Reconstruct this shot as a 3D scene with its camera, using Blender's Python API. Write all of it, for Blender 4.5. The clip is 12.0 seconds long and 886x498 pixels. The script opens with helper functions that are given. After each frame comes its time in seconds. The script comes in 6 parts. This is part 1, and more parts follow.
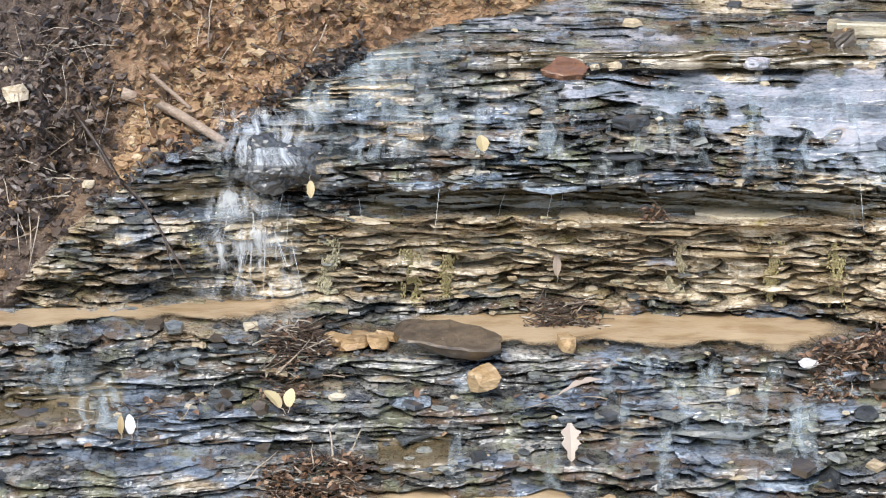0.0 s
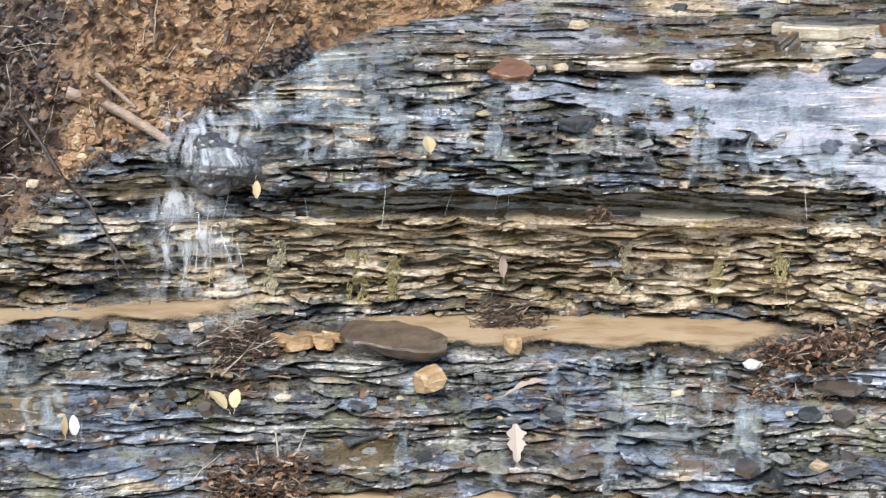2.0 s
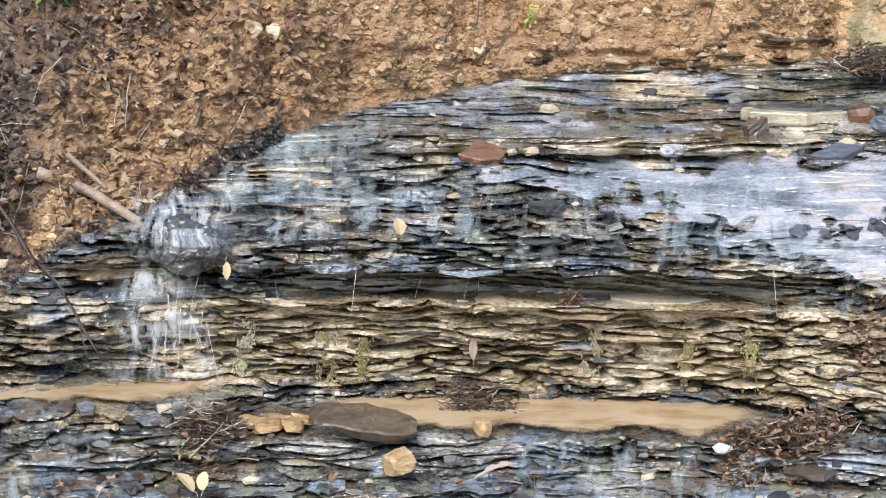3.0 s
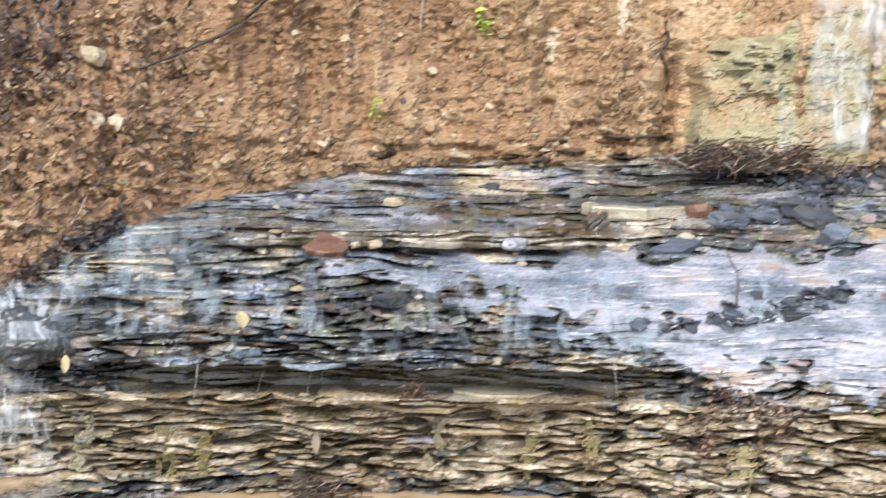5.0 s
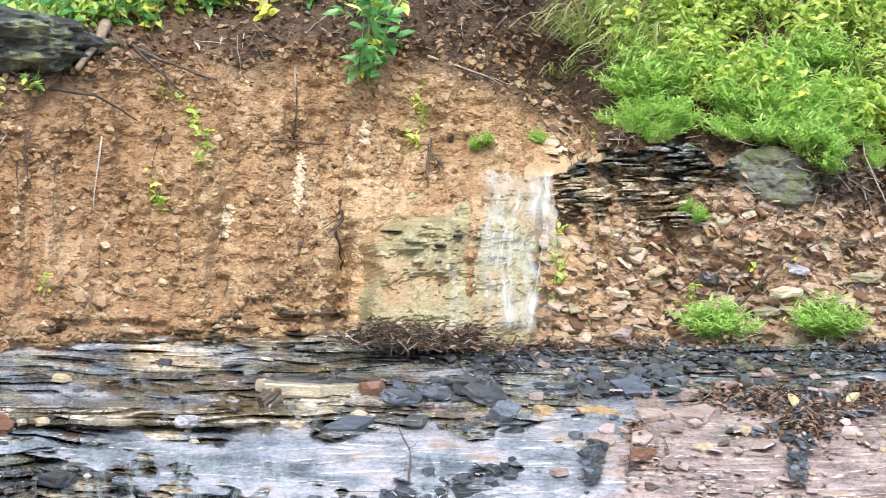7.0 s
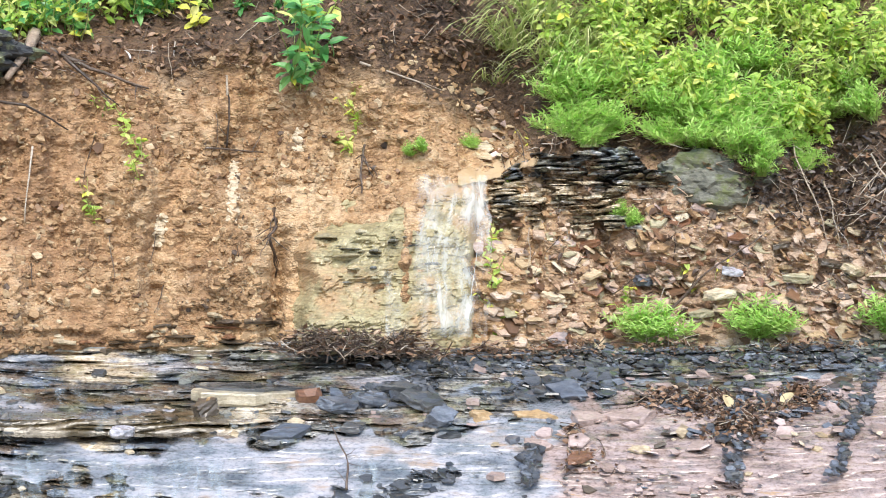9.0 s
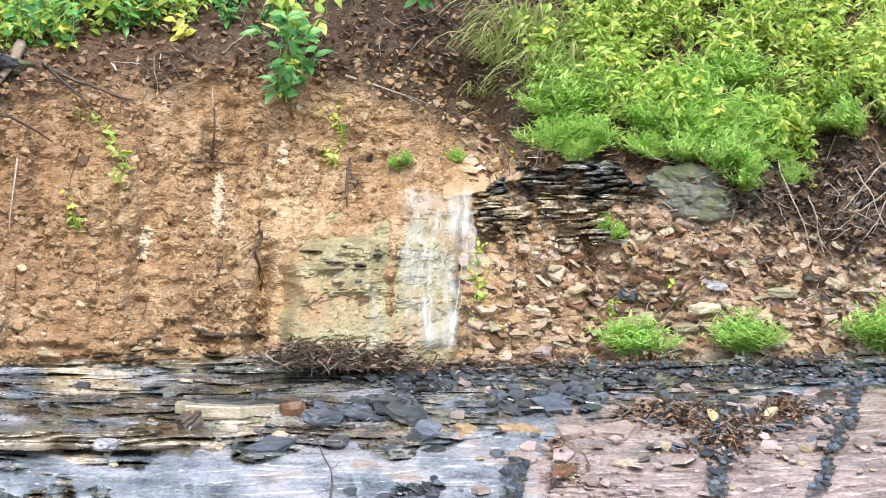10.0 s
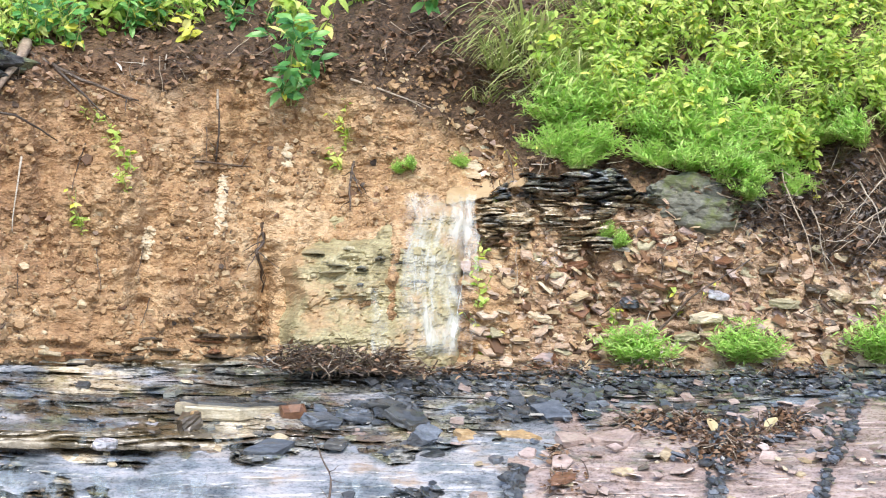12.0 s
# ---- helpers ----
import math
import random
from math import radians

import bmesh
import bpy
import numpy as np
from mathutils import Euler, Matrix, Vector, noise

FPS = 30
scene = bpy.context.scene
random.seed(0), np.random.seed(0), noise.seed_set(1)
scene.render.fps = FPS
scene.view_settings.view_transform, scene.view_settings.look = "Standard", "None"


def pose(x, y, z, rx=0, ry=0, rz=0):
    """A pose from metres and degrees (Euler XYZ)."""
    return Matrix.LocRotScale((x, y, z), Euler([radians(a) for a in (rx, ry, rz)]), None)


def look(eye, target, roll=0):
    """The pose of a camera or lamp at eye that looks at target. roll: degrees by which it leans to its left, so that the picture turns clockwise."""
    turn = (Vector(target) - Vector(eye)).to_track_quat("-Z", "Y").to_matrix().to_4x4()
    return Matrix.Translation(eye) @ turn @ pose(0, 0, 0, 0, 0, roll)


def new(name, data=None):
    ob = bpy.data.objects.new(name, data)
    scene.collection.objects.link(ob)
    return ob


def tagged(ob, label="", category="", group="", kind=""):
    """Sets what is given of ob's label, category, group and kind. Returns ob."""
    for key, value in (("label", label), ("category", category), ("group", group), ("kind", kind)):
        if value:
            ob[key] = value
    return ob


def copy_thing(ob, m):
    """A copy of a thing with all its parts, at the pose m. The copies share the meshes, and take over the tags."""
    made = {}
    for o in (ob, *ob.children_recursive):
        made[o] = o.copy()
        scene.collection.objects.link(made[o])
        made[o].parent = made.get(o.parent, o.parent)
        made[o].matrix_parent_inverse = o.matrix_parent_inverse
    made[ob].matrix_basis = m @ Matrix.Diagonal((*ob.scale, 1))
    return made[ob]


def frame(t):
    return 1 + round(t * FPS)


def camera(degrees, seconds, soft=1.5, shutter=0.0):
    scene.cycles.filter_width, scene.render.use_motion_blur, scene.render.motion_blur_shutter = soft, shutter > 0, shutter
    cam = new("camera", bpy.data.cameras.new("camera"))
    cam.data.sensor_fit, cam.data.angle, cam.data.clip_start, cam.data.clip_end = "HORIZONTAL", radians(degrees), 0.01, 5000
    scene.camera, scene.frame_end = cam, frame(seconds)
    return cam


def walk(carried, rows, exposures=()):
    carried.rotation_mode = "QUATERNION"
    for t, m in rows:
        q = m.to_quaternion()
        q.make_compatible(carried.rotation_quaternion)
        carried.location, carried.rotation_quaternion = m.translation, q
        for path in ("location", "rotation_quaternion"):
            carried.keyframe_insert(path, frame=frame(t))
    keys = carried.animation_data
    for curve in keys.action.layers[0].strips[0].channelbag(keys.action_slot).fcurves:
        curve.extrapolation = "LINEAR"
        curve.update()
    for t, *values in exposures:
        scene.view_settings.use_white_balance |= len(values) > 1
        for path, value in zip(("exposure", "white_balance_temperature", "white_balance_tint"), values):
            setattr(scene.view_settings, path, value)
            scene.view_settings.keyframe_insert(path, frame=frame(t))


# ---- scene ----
cam = camera(27.25, 12.0, soft=1.0, shutter=0.4)
EYE = 1.9
# seconds, yaw, pitch, roll: a hand-held pan from one standing place
TURNS = [
    (0.0, 0.000, -11.500, -0.000),
    (0.5, -0.136, -11.901, -0.024),
    (1.0, -0.545, -12.133, -0.181),
    (1.5, -0.974, -11.836, -0.318),
    (2.0, -1.621, -11.464, -0.480),
    (2.5, -2.333, -9.646, -0.858),
    (2.7, -2.403, -9.247, -0.924),
    (4.3, -3.922, -7.852, -1.231),
    (4.5, -4.487, -7.555, -1.419),
    (5.0, -7.328, -5.851, -1.730),
    (5.5, -10.516, -3.911, -2.203),
    (6.0, -13.540, -1.836, -2.393),
    (6.5, -16.236, -0.080, -2.699),
    (7.0, -17.477, 0.078, -2.691),
    (7.5, -18.338, 0.107, -2.475),
    (7.7, -18.591, 0.087, -2.317),
    (9.5, -19.750, 0.557, -2.031),
    (10.0, -19.990, 0.782, -2.130),
    (10.5, -20.203, 0.960, -2.271),
    (11.0, -20.402, 1.082, -2.496),
    (11.5, -20.433, 1.206, -2.718),
    (12.0, -19.928, 0.942, -3.074),
]
EXPOSURE_A, EXPOSURE_B = 1.0, 1.1
walk(cam, [(t, pose(0, 0, EYE, 90 + p, r, y)) for t, y, p, r in TURNS], exposures=[(0.0, EXPOSURE_A), (4.3, EXPOSURE_A), (6.5, EXPOSURE_B), (12.0, EXPOSURE_B)])

# ---- light: a bright overcast sky over a creek gully ----
world = bpy.data.worlds.new("sky")
scene.world = world
world.use_nodes = True
wn = world.node_tree.nodes
sky = wn.new("ShaderNodeTexSky")
sky.sky_type, sky.sun_disc = "NISHITA", False
sky.sun_elevation, sky.sun_rotation = radians(62), radians(200)
sky.air_density, sky.dust_density, sky.ozone_density = 1.0, 1.5, 1.0
wn["Background"].inputs["Strength"].default_value = 0.15
world.node_tree.links.new(sky.outputs[0], wn["Background"].inputs["Color"])
sun_data = bpy.data.lights.new("sun", "SUN")
sun_data.energy, sun_data.angle, sun_data.color = 1.9, radians(35), (1.0, 0.95, 0.86)
sun = new("sun", sun_data)
sun.matrix_world = look((-2.0, -4.0, 9.0), (0.5, 4.0, 0.0))


# ---- materials ----
def nodes_of(m):
    m.use_nodes = True
    nt = m.node_tree
    return nt, nt.nodes, nt.links, nt.nodes["Principled BSDF"]


def ramp(N, stops, interp="LINEAR"):
    r = N.new("ShaderNodeValToRGB")
    r.color_ramp.interpolation = interp
    e = r.color_ramp.elements
    while len(e) < len(stops):
        e.new(0.5)
    for k, (p, c) in zip(e, stops):
        k.position, k.color = p, (*c, 1)
    return r


def noise_node(N, L, coord, scale, detail=6, rough=0.6, stretch=(1, 1, 1), distort=0.0):
    mp = N.new("ShaderNodeMapping")
    mp.inputs["Scale"].default_value = stretch
    L.new(coord, mp.inputs["Vector"])
    n = N.new("ShaderNodeTexNoise")
    n.inputs["Scale"].default_value, n.inputs["Detail"].default_value = scale, detail
    n.inputs["Roughness"].default_value, n.inputs["Distortion"].default_value = rough, distort
    L.new(mp.outputs[0], n.inputs["Vector"])
    return n.outputs["Fac"]


def maths(N, L, op, a, b, c=None):
    m = N.new("ShaderNodeMath")
    m.operation = op
    for k, v in enumerate((a, b, c)):
        if v is None:
            continue
        if isinstance(v, (int, float)):
            m.inputs[k].default_value = v
        else:
            L.new(v, m.inputs[k])
    return m.outputs[0]


def span(N, L, x, a, b, lo, hi):
    m = N.new("ShaderNodeMapRange")
    L.new(x, m.inputs[0])
    for k, v in enumerate((a, b, lo, hi)):
        m.inputs[k + 1].default_value = v
    return m.outputs[0]


def blend(N, L, fac, a, b, mode="MIX"):
    m = N.new("ShaderNodeMix")
    m.data_type, m.blend_type = "RGBA", mode
    for sock, v in ((m.inputs[0], fac), (m.inputs[6], a), (m.inputs[7], b)):
        if isinstance(v, (int, float)):
            sock.default_value = v
        elif isinstance(v, tuple):
            sock.default_value = (*v, 1)
        else:
            L.new(v, sock)
    return m.outputs[2]


def stone(name, stops, wet=0.5, scale=3.0, stretch=(1, 1, 6), rough=(0.25, 0.7), bump=0.4, spread=0.35, stain=None, glint=1.0, fine=60, grainy=0.7):
    """Rock, soil or bark: a tint for every piece, broad stains, fine grain, and a water film in patches."""
    m = bpy.data.materials.new(name)
    nt, N, L, B = nodes_of(m)
    pos = N.new("ShaderNodeNewGeometry")
    info = N.new("ShaderNodeObjectInfo")
    rnd = maths(N, L, "FRACT", maths(N, L, "ADD", pos.outputs["Random Per Island"], info.outputs["Random"]), 0)
    at = pos.outputs["Position"]
    broad = noise_node(N, L, at, scale, 5, 0.6, stretch)
    grain = noise_node(N, L, at, fine, 6, 0.65, (1, 1, 2.2))
    band = noise_node(N, L, at, 10, 5, 0.7, (0.45, 0.45, 7))
    band = span(N, L, band, 0.3, 0.7, 0, 1)
    own = maths(N, L, "ADD", maths(N, L, "MULTIPLY", rnd, 0.5), maths(N, L, "MULTIPLY", band, 0.5))
    fac = maths(N, L, "ADD", maths(N, L, "MULTIPLY", own, spread), maths(N, L, "MULTIPLY", broad, 1 - spread))
    fac = maths(N, L, "ADD", fac, maths(N, L, "MULTIPLY_ADD", grain, 0.3, -0.15))
    col = ramp(N, stops)
    L.new(fac, col.inputs[0])
    out = col.outputs[0]
    if stain:
        patch = span(N, L, noise_node(N, L, at, stain[1], 6, 0.7, stain[2]), stain[3], stain[3] + 0.12, 0, 1)
        out = blend(N, L, patch, out, stain[0])
    out = blend(N, L, grainy, out, ramp_grey(N, L, grain), "MULTIPLY")
    L.new(out, B.inputs["Base Color"])
    film = span(N, L, noise_node(N, L, at, 5.0, 4, 0.6, (1, 1, 2.5)), 0.62 - 0.35 * wet, 0.78 - 0.35 * wet, 0, 1)
    L.new(span(N, L, grain, 0.25, 0.75, rough[0], rough[1]), B.inputs["Roughness"])
    L.new(maths(N, L, "MULTIPLY", film, min(1.0, wet * 1.6 * glint)), B.inputs["Coat Weight"])
    B.inputs["Coat Roughness"].default_value = 0.045
    B.inputs["Coat IOR"].default_value = 1.45
    bp = N.new("ShaderNodeBump")
    bp.inputs["Strength"].default_value, bp.inputs["Distance"].default_value = bump, 0.012
    L.new(maths(N, L, "ADD", grain, maths(N, L, "MULTIPLY", broad, 1.5)), bp.inputs["Height"])
    L.new(bp.outputs[0], B.inputs["Normal"])
    return m


def ramp_grey(N, L, x):
    g = ramp(N, [(0.25, (0.45, 0.45, 0.45)), (0.65, (1.15, 1.15, 1.15))])
    L.new(x, g.inputs[0])
    return g.outputs[0]


def leafy(name, stops, rough=0.5, through_light=0.25):
    m = bpy.data.materials.new(name)
    nt, N, L, B = nodes_of(m)
    pos = N.new("ShaderNodeNewGeometry")
    info = N.new("ShaderNodeObjectInfo")
    rnd = maths(N, L, "FRACT", maths(N, L, "ADD", pos.outputs["Random Per Island"], info.outputs["Random"]), 0)
    broad = noise_node(N, L, pos.outputs["Position"], 30, 4)
    col = ramp(N, stops)
    L.new(maths(N, L, "ADD", maths(N, L, "MULTIPLY", rnd, 0.8), maths(N, L, "MULTIPLY_ADD", broad, 0.5, -0.15)), col.inputs[0])
    L.new(col.outputs[0], B.inputs["Base Color"])
    B.inputs["Roughness"].default_value = rough
    tr = N.new("ShaderNodeBsdfTranslucent")
    L.new(col.outputs[0], tr.inputs["Color"])
    mx = N.new("ShaderNodeMixShader")
    mx.inputs[0].default_value = through_light
    L.new(B.outputs[0], mx.inputs[1])
    L.new(tr.outputs[0], mx.inputs[2])
    L.new(mx.outputs[0], N["Material Output"].inputs["Surface"])
    return m


def muddy(name, colour, deep, rough=0.06):
    m = bpy.data.materials.new(name)
    nt, N, L, B = nodes_of(m)
    pos = N.new("ShaderNodeNewGeometry").outputs["Position"]
    n = noise_node(N, L, pos, 5, 5, 0.6, (1, 1.5, 1), 0.2)
    L.new(blend(N, L, span(N, L, n, 0.36, 0.56, 0, 1), deep, colour), B.inputs["Base Color"])
    B.inputs["Roughness"].default_value = rough
    B.inputs["IOR"].default_value = 1.33
    bp = N.new("ShaderNodeBump")
    bp.inputs["Strength"].default_value, bp.inputs["Distance"].default_value = 0.25, 0.01
    L.new(noise_node(N, L, pos, 22, 4, 0.6), bp.inputs["Height"])
    L.new(bp.outputs[0], B.inputs["Normal"])
    attr = N.new("ShaderNodeAttribute")
    attr.attribute_name = "edge"
    L.new(span(N, L, maths(N, L, "ADD", attr.outputs["Fac"], maths(N, L, "MULTIPLY_ADD", n, 1.2, -0.6)), 0.2, 0.8, 0.0, 0.95), B.inputs["Alpha"])
    return m


def running(name, cover=0.5, colour=(0.78, 0.84, 0.86), across=50, most=0.85):
    """Falling water: broken streaks that run down with gaps between them."""
    m = bpy.data.materials.new(name)
    nt, N, L, B = nodes_of(m)
    at = N.new("ShaderNodeUVMap").outputs["UV"]
    n1 = noise_node(N, L, at, across, 5, 0.65, (1, 0.16, 1), 0.35)
    n2 = noise_node(N, L, at, 9, 4, 0.6, (1, 0.8, 1))
    a = span(N, L, maths(N, L, "ADD", maths(N, L, "MULTIPLY", n1, 0.65), maths(N, L, "MULTIPLY", n2, 0.45)), 0.62 - 0.16 * cover, 0.84 - 0.16 * cover, 0.0, most)
    attr = N.new("ShaderNodeAttribute")
    attr.attribute_name = "edge"
    a = maths(N, L, "MULTIPLY", a, attr.outputs["Fac"])
    B.inputs["Base Color"].default_value = (*colour, 1)
    B.inputs["Roughness"].default_value = 0.2
    B.inputs["IOR"].default_value = 1.33
    bp = N.new("ShaderNodeBump")
    bp.inputs["Strength"].default_value, bp.inputs["Distance"].default_value = 0.6, 0.01
    L.new(n1, bp.inputs["Height"])
    L.new(bp.outputs[0], B.inputs["Normal"])
    L.new(a, B.inputs["Alpha"])
    return m


SHALE = stone("wet_grey_shale", [(0.15, (0.025, 0.027, 0.028)), (0.35, (0.085, 0.092, 0.095)), (0.5, (0.17, 0.18, 0.17)), (0.65, (0.27, 0.27, 0.23)), (0.8, (0.38, 0.34, 0.26)), (0.95, (0.36, 0.22, 0.12))], wet=1.0, stain=((0.05, 0.065, 0.035), 6, (1, 1, 3), 0.62), rough=(0.15, 0.5), spread=0.6)
# blue-grey shale, lightened so its colour also carries the sky's glints
BLUE_SHEEN = stone("blue_sky_sheen_shale", [(0.2, (0.06, 0.075, 0.095)), (0.45, (0.17, 0.21, 0.25)), (0.7, (0.34, 0.40, 0.46)), (0.9, (0.50, 0.55, 0.58))], wet=1.0, rough=(0.12, 0.4), spread=0.6)
DARK = stone("dark_wet_shale", [(0.2, (0.014, 0.015, 0.016)), (0.5, (0.05, 0.054, 0.058)), (0.8, (0.14, 0.145, 0.15))], wet=1.0, rough=(0.2, 0.55))
TAN = stone("tan_shale", [(0.18, (0.10, 0.07, 0.04)), (0.34, (0.32, 0.24, 0.14)), (0.52, (0.52, 0.43, 0.29)), (0.78, (0.70, 0.62, 0.48))], wet=0.4, spread=0.55, stain=((0.16, 0.13, 0.02), 4, (1.5, 1.5, 0.6), 0.60), rough=(0.4, 0.8))
# pale bedrock; the lavender-white of reflected sky is part of its colour
PALE = stone("pale_sky_sheen_bedrock", [(0.22, (0.14, 0.15, 0.16)), (0.36, (0.32, 0.33, 0.36)), (0.52, (0.48, 0.48, 0.53)), (0.68, (0.58, 0.54, 0.56)), (0.85, (0.52, 0.43, 0.37))], wet=0.95, scale=2.5, stretch=(1, 1, 9), spread=0.2, rough=(0.12, 0.4), bump=0.12, stain=((0.15, 0.185, 0.19), 3.5, (2.0, 2.0, 0.5), 0.56), grainy=0.3)
PINK = stone("pink_bedrock", [(0.25, (0.12, 0.09, 0.075)), (0.4, (0.30, 0.22, 0.19)), (0.55, (0.46, 0.35, 0.31)), (0.7, (0.54, 0.44, 0.41)), (0.9, (0.48, 0.30, 0.16))], wet=0.7, scale=3, stretch=(1, 1, 8), spread=0.3, rough=(0.2, 0.55), bump=0.2, grainy=0.4, stain=((0.13, 0.12, 0.115), 3.0, (1, 1, 4), 0.56))
OLIVE = stone("olive_mudstone", [(0.2, (0.17, 0.13, 0.07)), (0.45, (0.36, 0.32, 0.20)), (0.7, (0.50, 0.46, 0.32)), (0.9, (0.58, 0.54, 0.42))], wet=0.4, scale=5, stretch=(1, 1, 3), rough=(0.35, 0.75), stain=((0.10, 0.09, 0.06), 7, (1, 1, 4), 0.62))
MUDSTONE = stone("weathered_olive_mudstone", [(0.25, (0.12, 0.095, 0.045)), (0.42, (0.31, 0.265, 0.14)), (0.6, (0.46, 0.415, 0.245)), (0.8, (0.58, 0.54, 0.38))], wet=0.4, scale=7, stretch=(1, 1, 2.5), rough=(0.35, 0.75), stain=((0.42, 0.28, 0.15), 3.0, (1, 1, 1.3), 0.50))
SILT = stone("brown_river_silt", [(0.2, (0.14, 0.085, 0.04)), (0.5, (0.33, 0.21, 0.10)), (0.8, (0.46, 0.31, 0.16))], wet=0.8, rough=(0.2, 0.5), stretch=(1, 1, 1))
RUST = stone("rust_brown_stone", [(0.2, (0.09, 0.04, 0.02)), (0.5, (0.20, 0.092, 0.046)), (0.8, (0.30, 0.155, 0.085))], wet=0.5, scale=12)
OCHRE = stone("ochre_stone", [(0.25, (0.20, 0.11, 0.045)), (0.5, (0.44, 0.29, 0.14)), (0.75, (0.62, 0.48, 0.31))], wet=0.4, scale=12)
BROWNSLAB = stone("brown_slab_stone", [(0.2, (0.025, 0.019, 0.012)), (0.5, (0.075, 0.055, 0.036)), (0.8, (0.15, 0.12, 0.085))], wet=0.8, scale=9)
KEEL = stone("brown_weathered_slab", [(0.2, (0.025, 0.018, 0.011)), (0.5, (0.085, 0.06, 0.037)), (0.8, (0.19, 0.14, 0.085))], wet=0.7, scale=5, stretch=(1, 1, 9))
SLATE = stone("blue_grey_slate", [(0.2, (0.03, 0.036, 0.045)), (0.5, (0.10, 0.115, 0.14)), (0.8, (0.24, 0.27, 0.32))], wet=0.8, scale=8)
PINKTAN = stone("pinkish_tan_shale", [(0.2, (0.26, 0.17, 0.11)), (0.5, (0.50, 0.37, 0.27)), (0.8, (0.66, 0.54, 0.43))], wet=0.2, scale=7, rough=(0.5, 0.85))
CREAM_WET = stone("wet_cream_stone", [(0.2, (0.30, 0.25, 0.16)), (0.5, (0.50, 0.44, 0.32)), (0.8, (0.62, 0.57, 0.46))], wet=0.8, scale=8, rough=(0.2, 0.5))
CREAM = stone("cream_stone", [(0.2, (0.45, 0.33, 0.19)), (0.5, (0.62, 0.50, 0.34)), (0.8, (0.72, 0.64, 0.50))], wet=0.1, scale=14)
MOSSY = stone("mossy_dark_boulder", [(0.25, (0.012, 0.012, 0.013)), (0.5, (0.04, 0.042, 0.045)), (0.8, (0.10, 0.11, 0.08))], wet=0.3, scale=6, stretch=(1, 1, 1), stain=((0.24, 0.27, 0.15), 7, (1, 1, 1), 0.50), rough=(0.6, 0.95))
GREYMOSS = stone("lichen_grey_boulder", [(0.25, (0.05, 0.05, 0.042)), (0.5, (0.15, 0.15, 0.12)), (0.8, (0.30, 0.30, 0.25))], wet=0.2, scale=8, stretch=(1, 1, 1), stain=((0.13, 0.15, 0.06), 9, (1, 1, 1), 0.50), rough=(0.6, 0.95))
BARK = stone("stripped_log_bark", [(0.2, (0.13, 0.085, 0.055)), (0.5, (0.30, 0.22, 0.16)), (0.8, (0.46, 0.37, 0.29))], wet=0.2, scale=16, stretch=(1, 1, 1), rough=(0.5, 0.9))
TWIG = stone("dark_twig_bark", [(0.2, (0.02, 0.013, 0.009)), (0.5, (0.07, 0.045, 0.03)), (0.85, (0.17, 0.12, 0.085))], wet=0.4, scale=20, spread=0.8)
PALETWIG = stone("pale_dry_twig", [(0.2, (0.22, 0.16, 0.11)), (0.5, (0.40, 0.33, 0.25)), (0.8, (0.6, 0.55, 0.48))], wet=0.1, scale=20, spread=0.6)
MOULD = leafy("dark_leaf_mould", [(0.0, (0.015, 0.011, 0.009)), (0.45, (0.05, 0.036, 0.029)), (0.8, (0.115, 0.083, 0.064)), (0.95, (0.20, 0.165, 0.14)), (1.0, (0.45, 0.42, 0.40))], 0.4, 0.05)
LITTER = leafy("dead_leaf_litter", [(0.0, (0.035, 0.022, 0.015)), (0.3, (0.10, 0.055, 0.03)), (0.55, (0.20, 0.11, 0.06)), (0.8, (0.32, 0.20, 0.12)), (1.0, (0.45, 0.33, 0.22))], 0.45, 0.08)
LEAF = leafy("fresh_green_leaf", [(0.0, (0.12, 0.26, 0.035)), (0.25, (0.38, 0.58, 0.09)), (0.6, (0.62, 0.78, 0.20)), (1.0, (0.84, 0.84, 0.32))], 0.5, 0.5)
DEEPLEAF = leafy("deep_green_leaf", [(0.0, (0.05, 0.18, 0.05)), (0.5, (0.12, 0.36, 0.09)), (1.0, (0.26, 0.50, 0.13))], 0.3, 0.25)
YELLOW = leafy("yellow_leaf", [(0.0, (0.50, 0.52, 0.06)), (0.6, (0.68, 0.66, 0.10)), (1.0, (0.74, 0.72, 0.28))], 0.5, 0.25)
WISP = leafy("feathery_green_frond", [(0.0, (0.28, 0.52, 0.10)), (0.5, (0.50, 0.76, 0.20)), (1.0, (0.72, 0.86, 0.34))], 0.5, 0.5)
GRASS = leafy("long_grass_blade", [(0.0, (0.22, 0.34, 0.08)), (0.5, (0.44, 0.54, 0.17)), (1.0, (0.66, 0.62, 0.34))], 0.5, 0.3)
DRYLEAF = leafy("pale_oak_leaf", [(0.0, (0.36, 0.27, 0.20)), (0.5, (0.48, 0.40, 0.33)), (1.0, (0.62, 0.55, 0.48))], 0.5, 0.15)
TANLEAF = leafy("tan_dead_leaf", [(0.0, (0.34, 0.24, 0.12)), (0.5, (0.55, 0.45, 0.25)), (1.0, (0.66, 0.58, 0.36))], 0.45, 0.15)
WHITELEAF = leafy("bleached_leaf", [(0.0, (0.66, 0.63, 0.58)), (1.0, (0.80, 0.79, 0.76))], 0.5, 0.1)
MUD = muddy("muddy_pool_water", (0.52, 0.39, 0.24), (0.38, 0.26, 0.14))
# the channel's muddy water with the step's shade put into its colour
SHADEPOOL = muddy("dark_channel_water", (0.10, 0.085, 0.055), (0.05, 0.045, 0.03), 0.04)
FALL = running("falling_water", 1.3, (0.80, 0.83, 0.79), 60, 0.72)
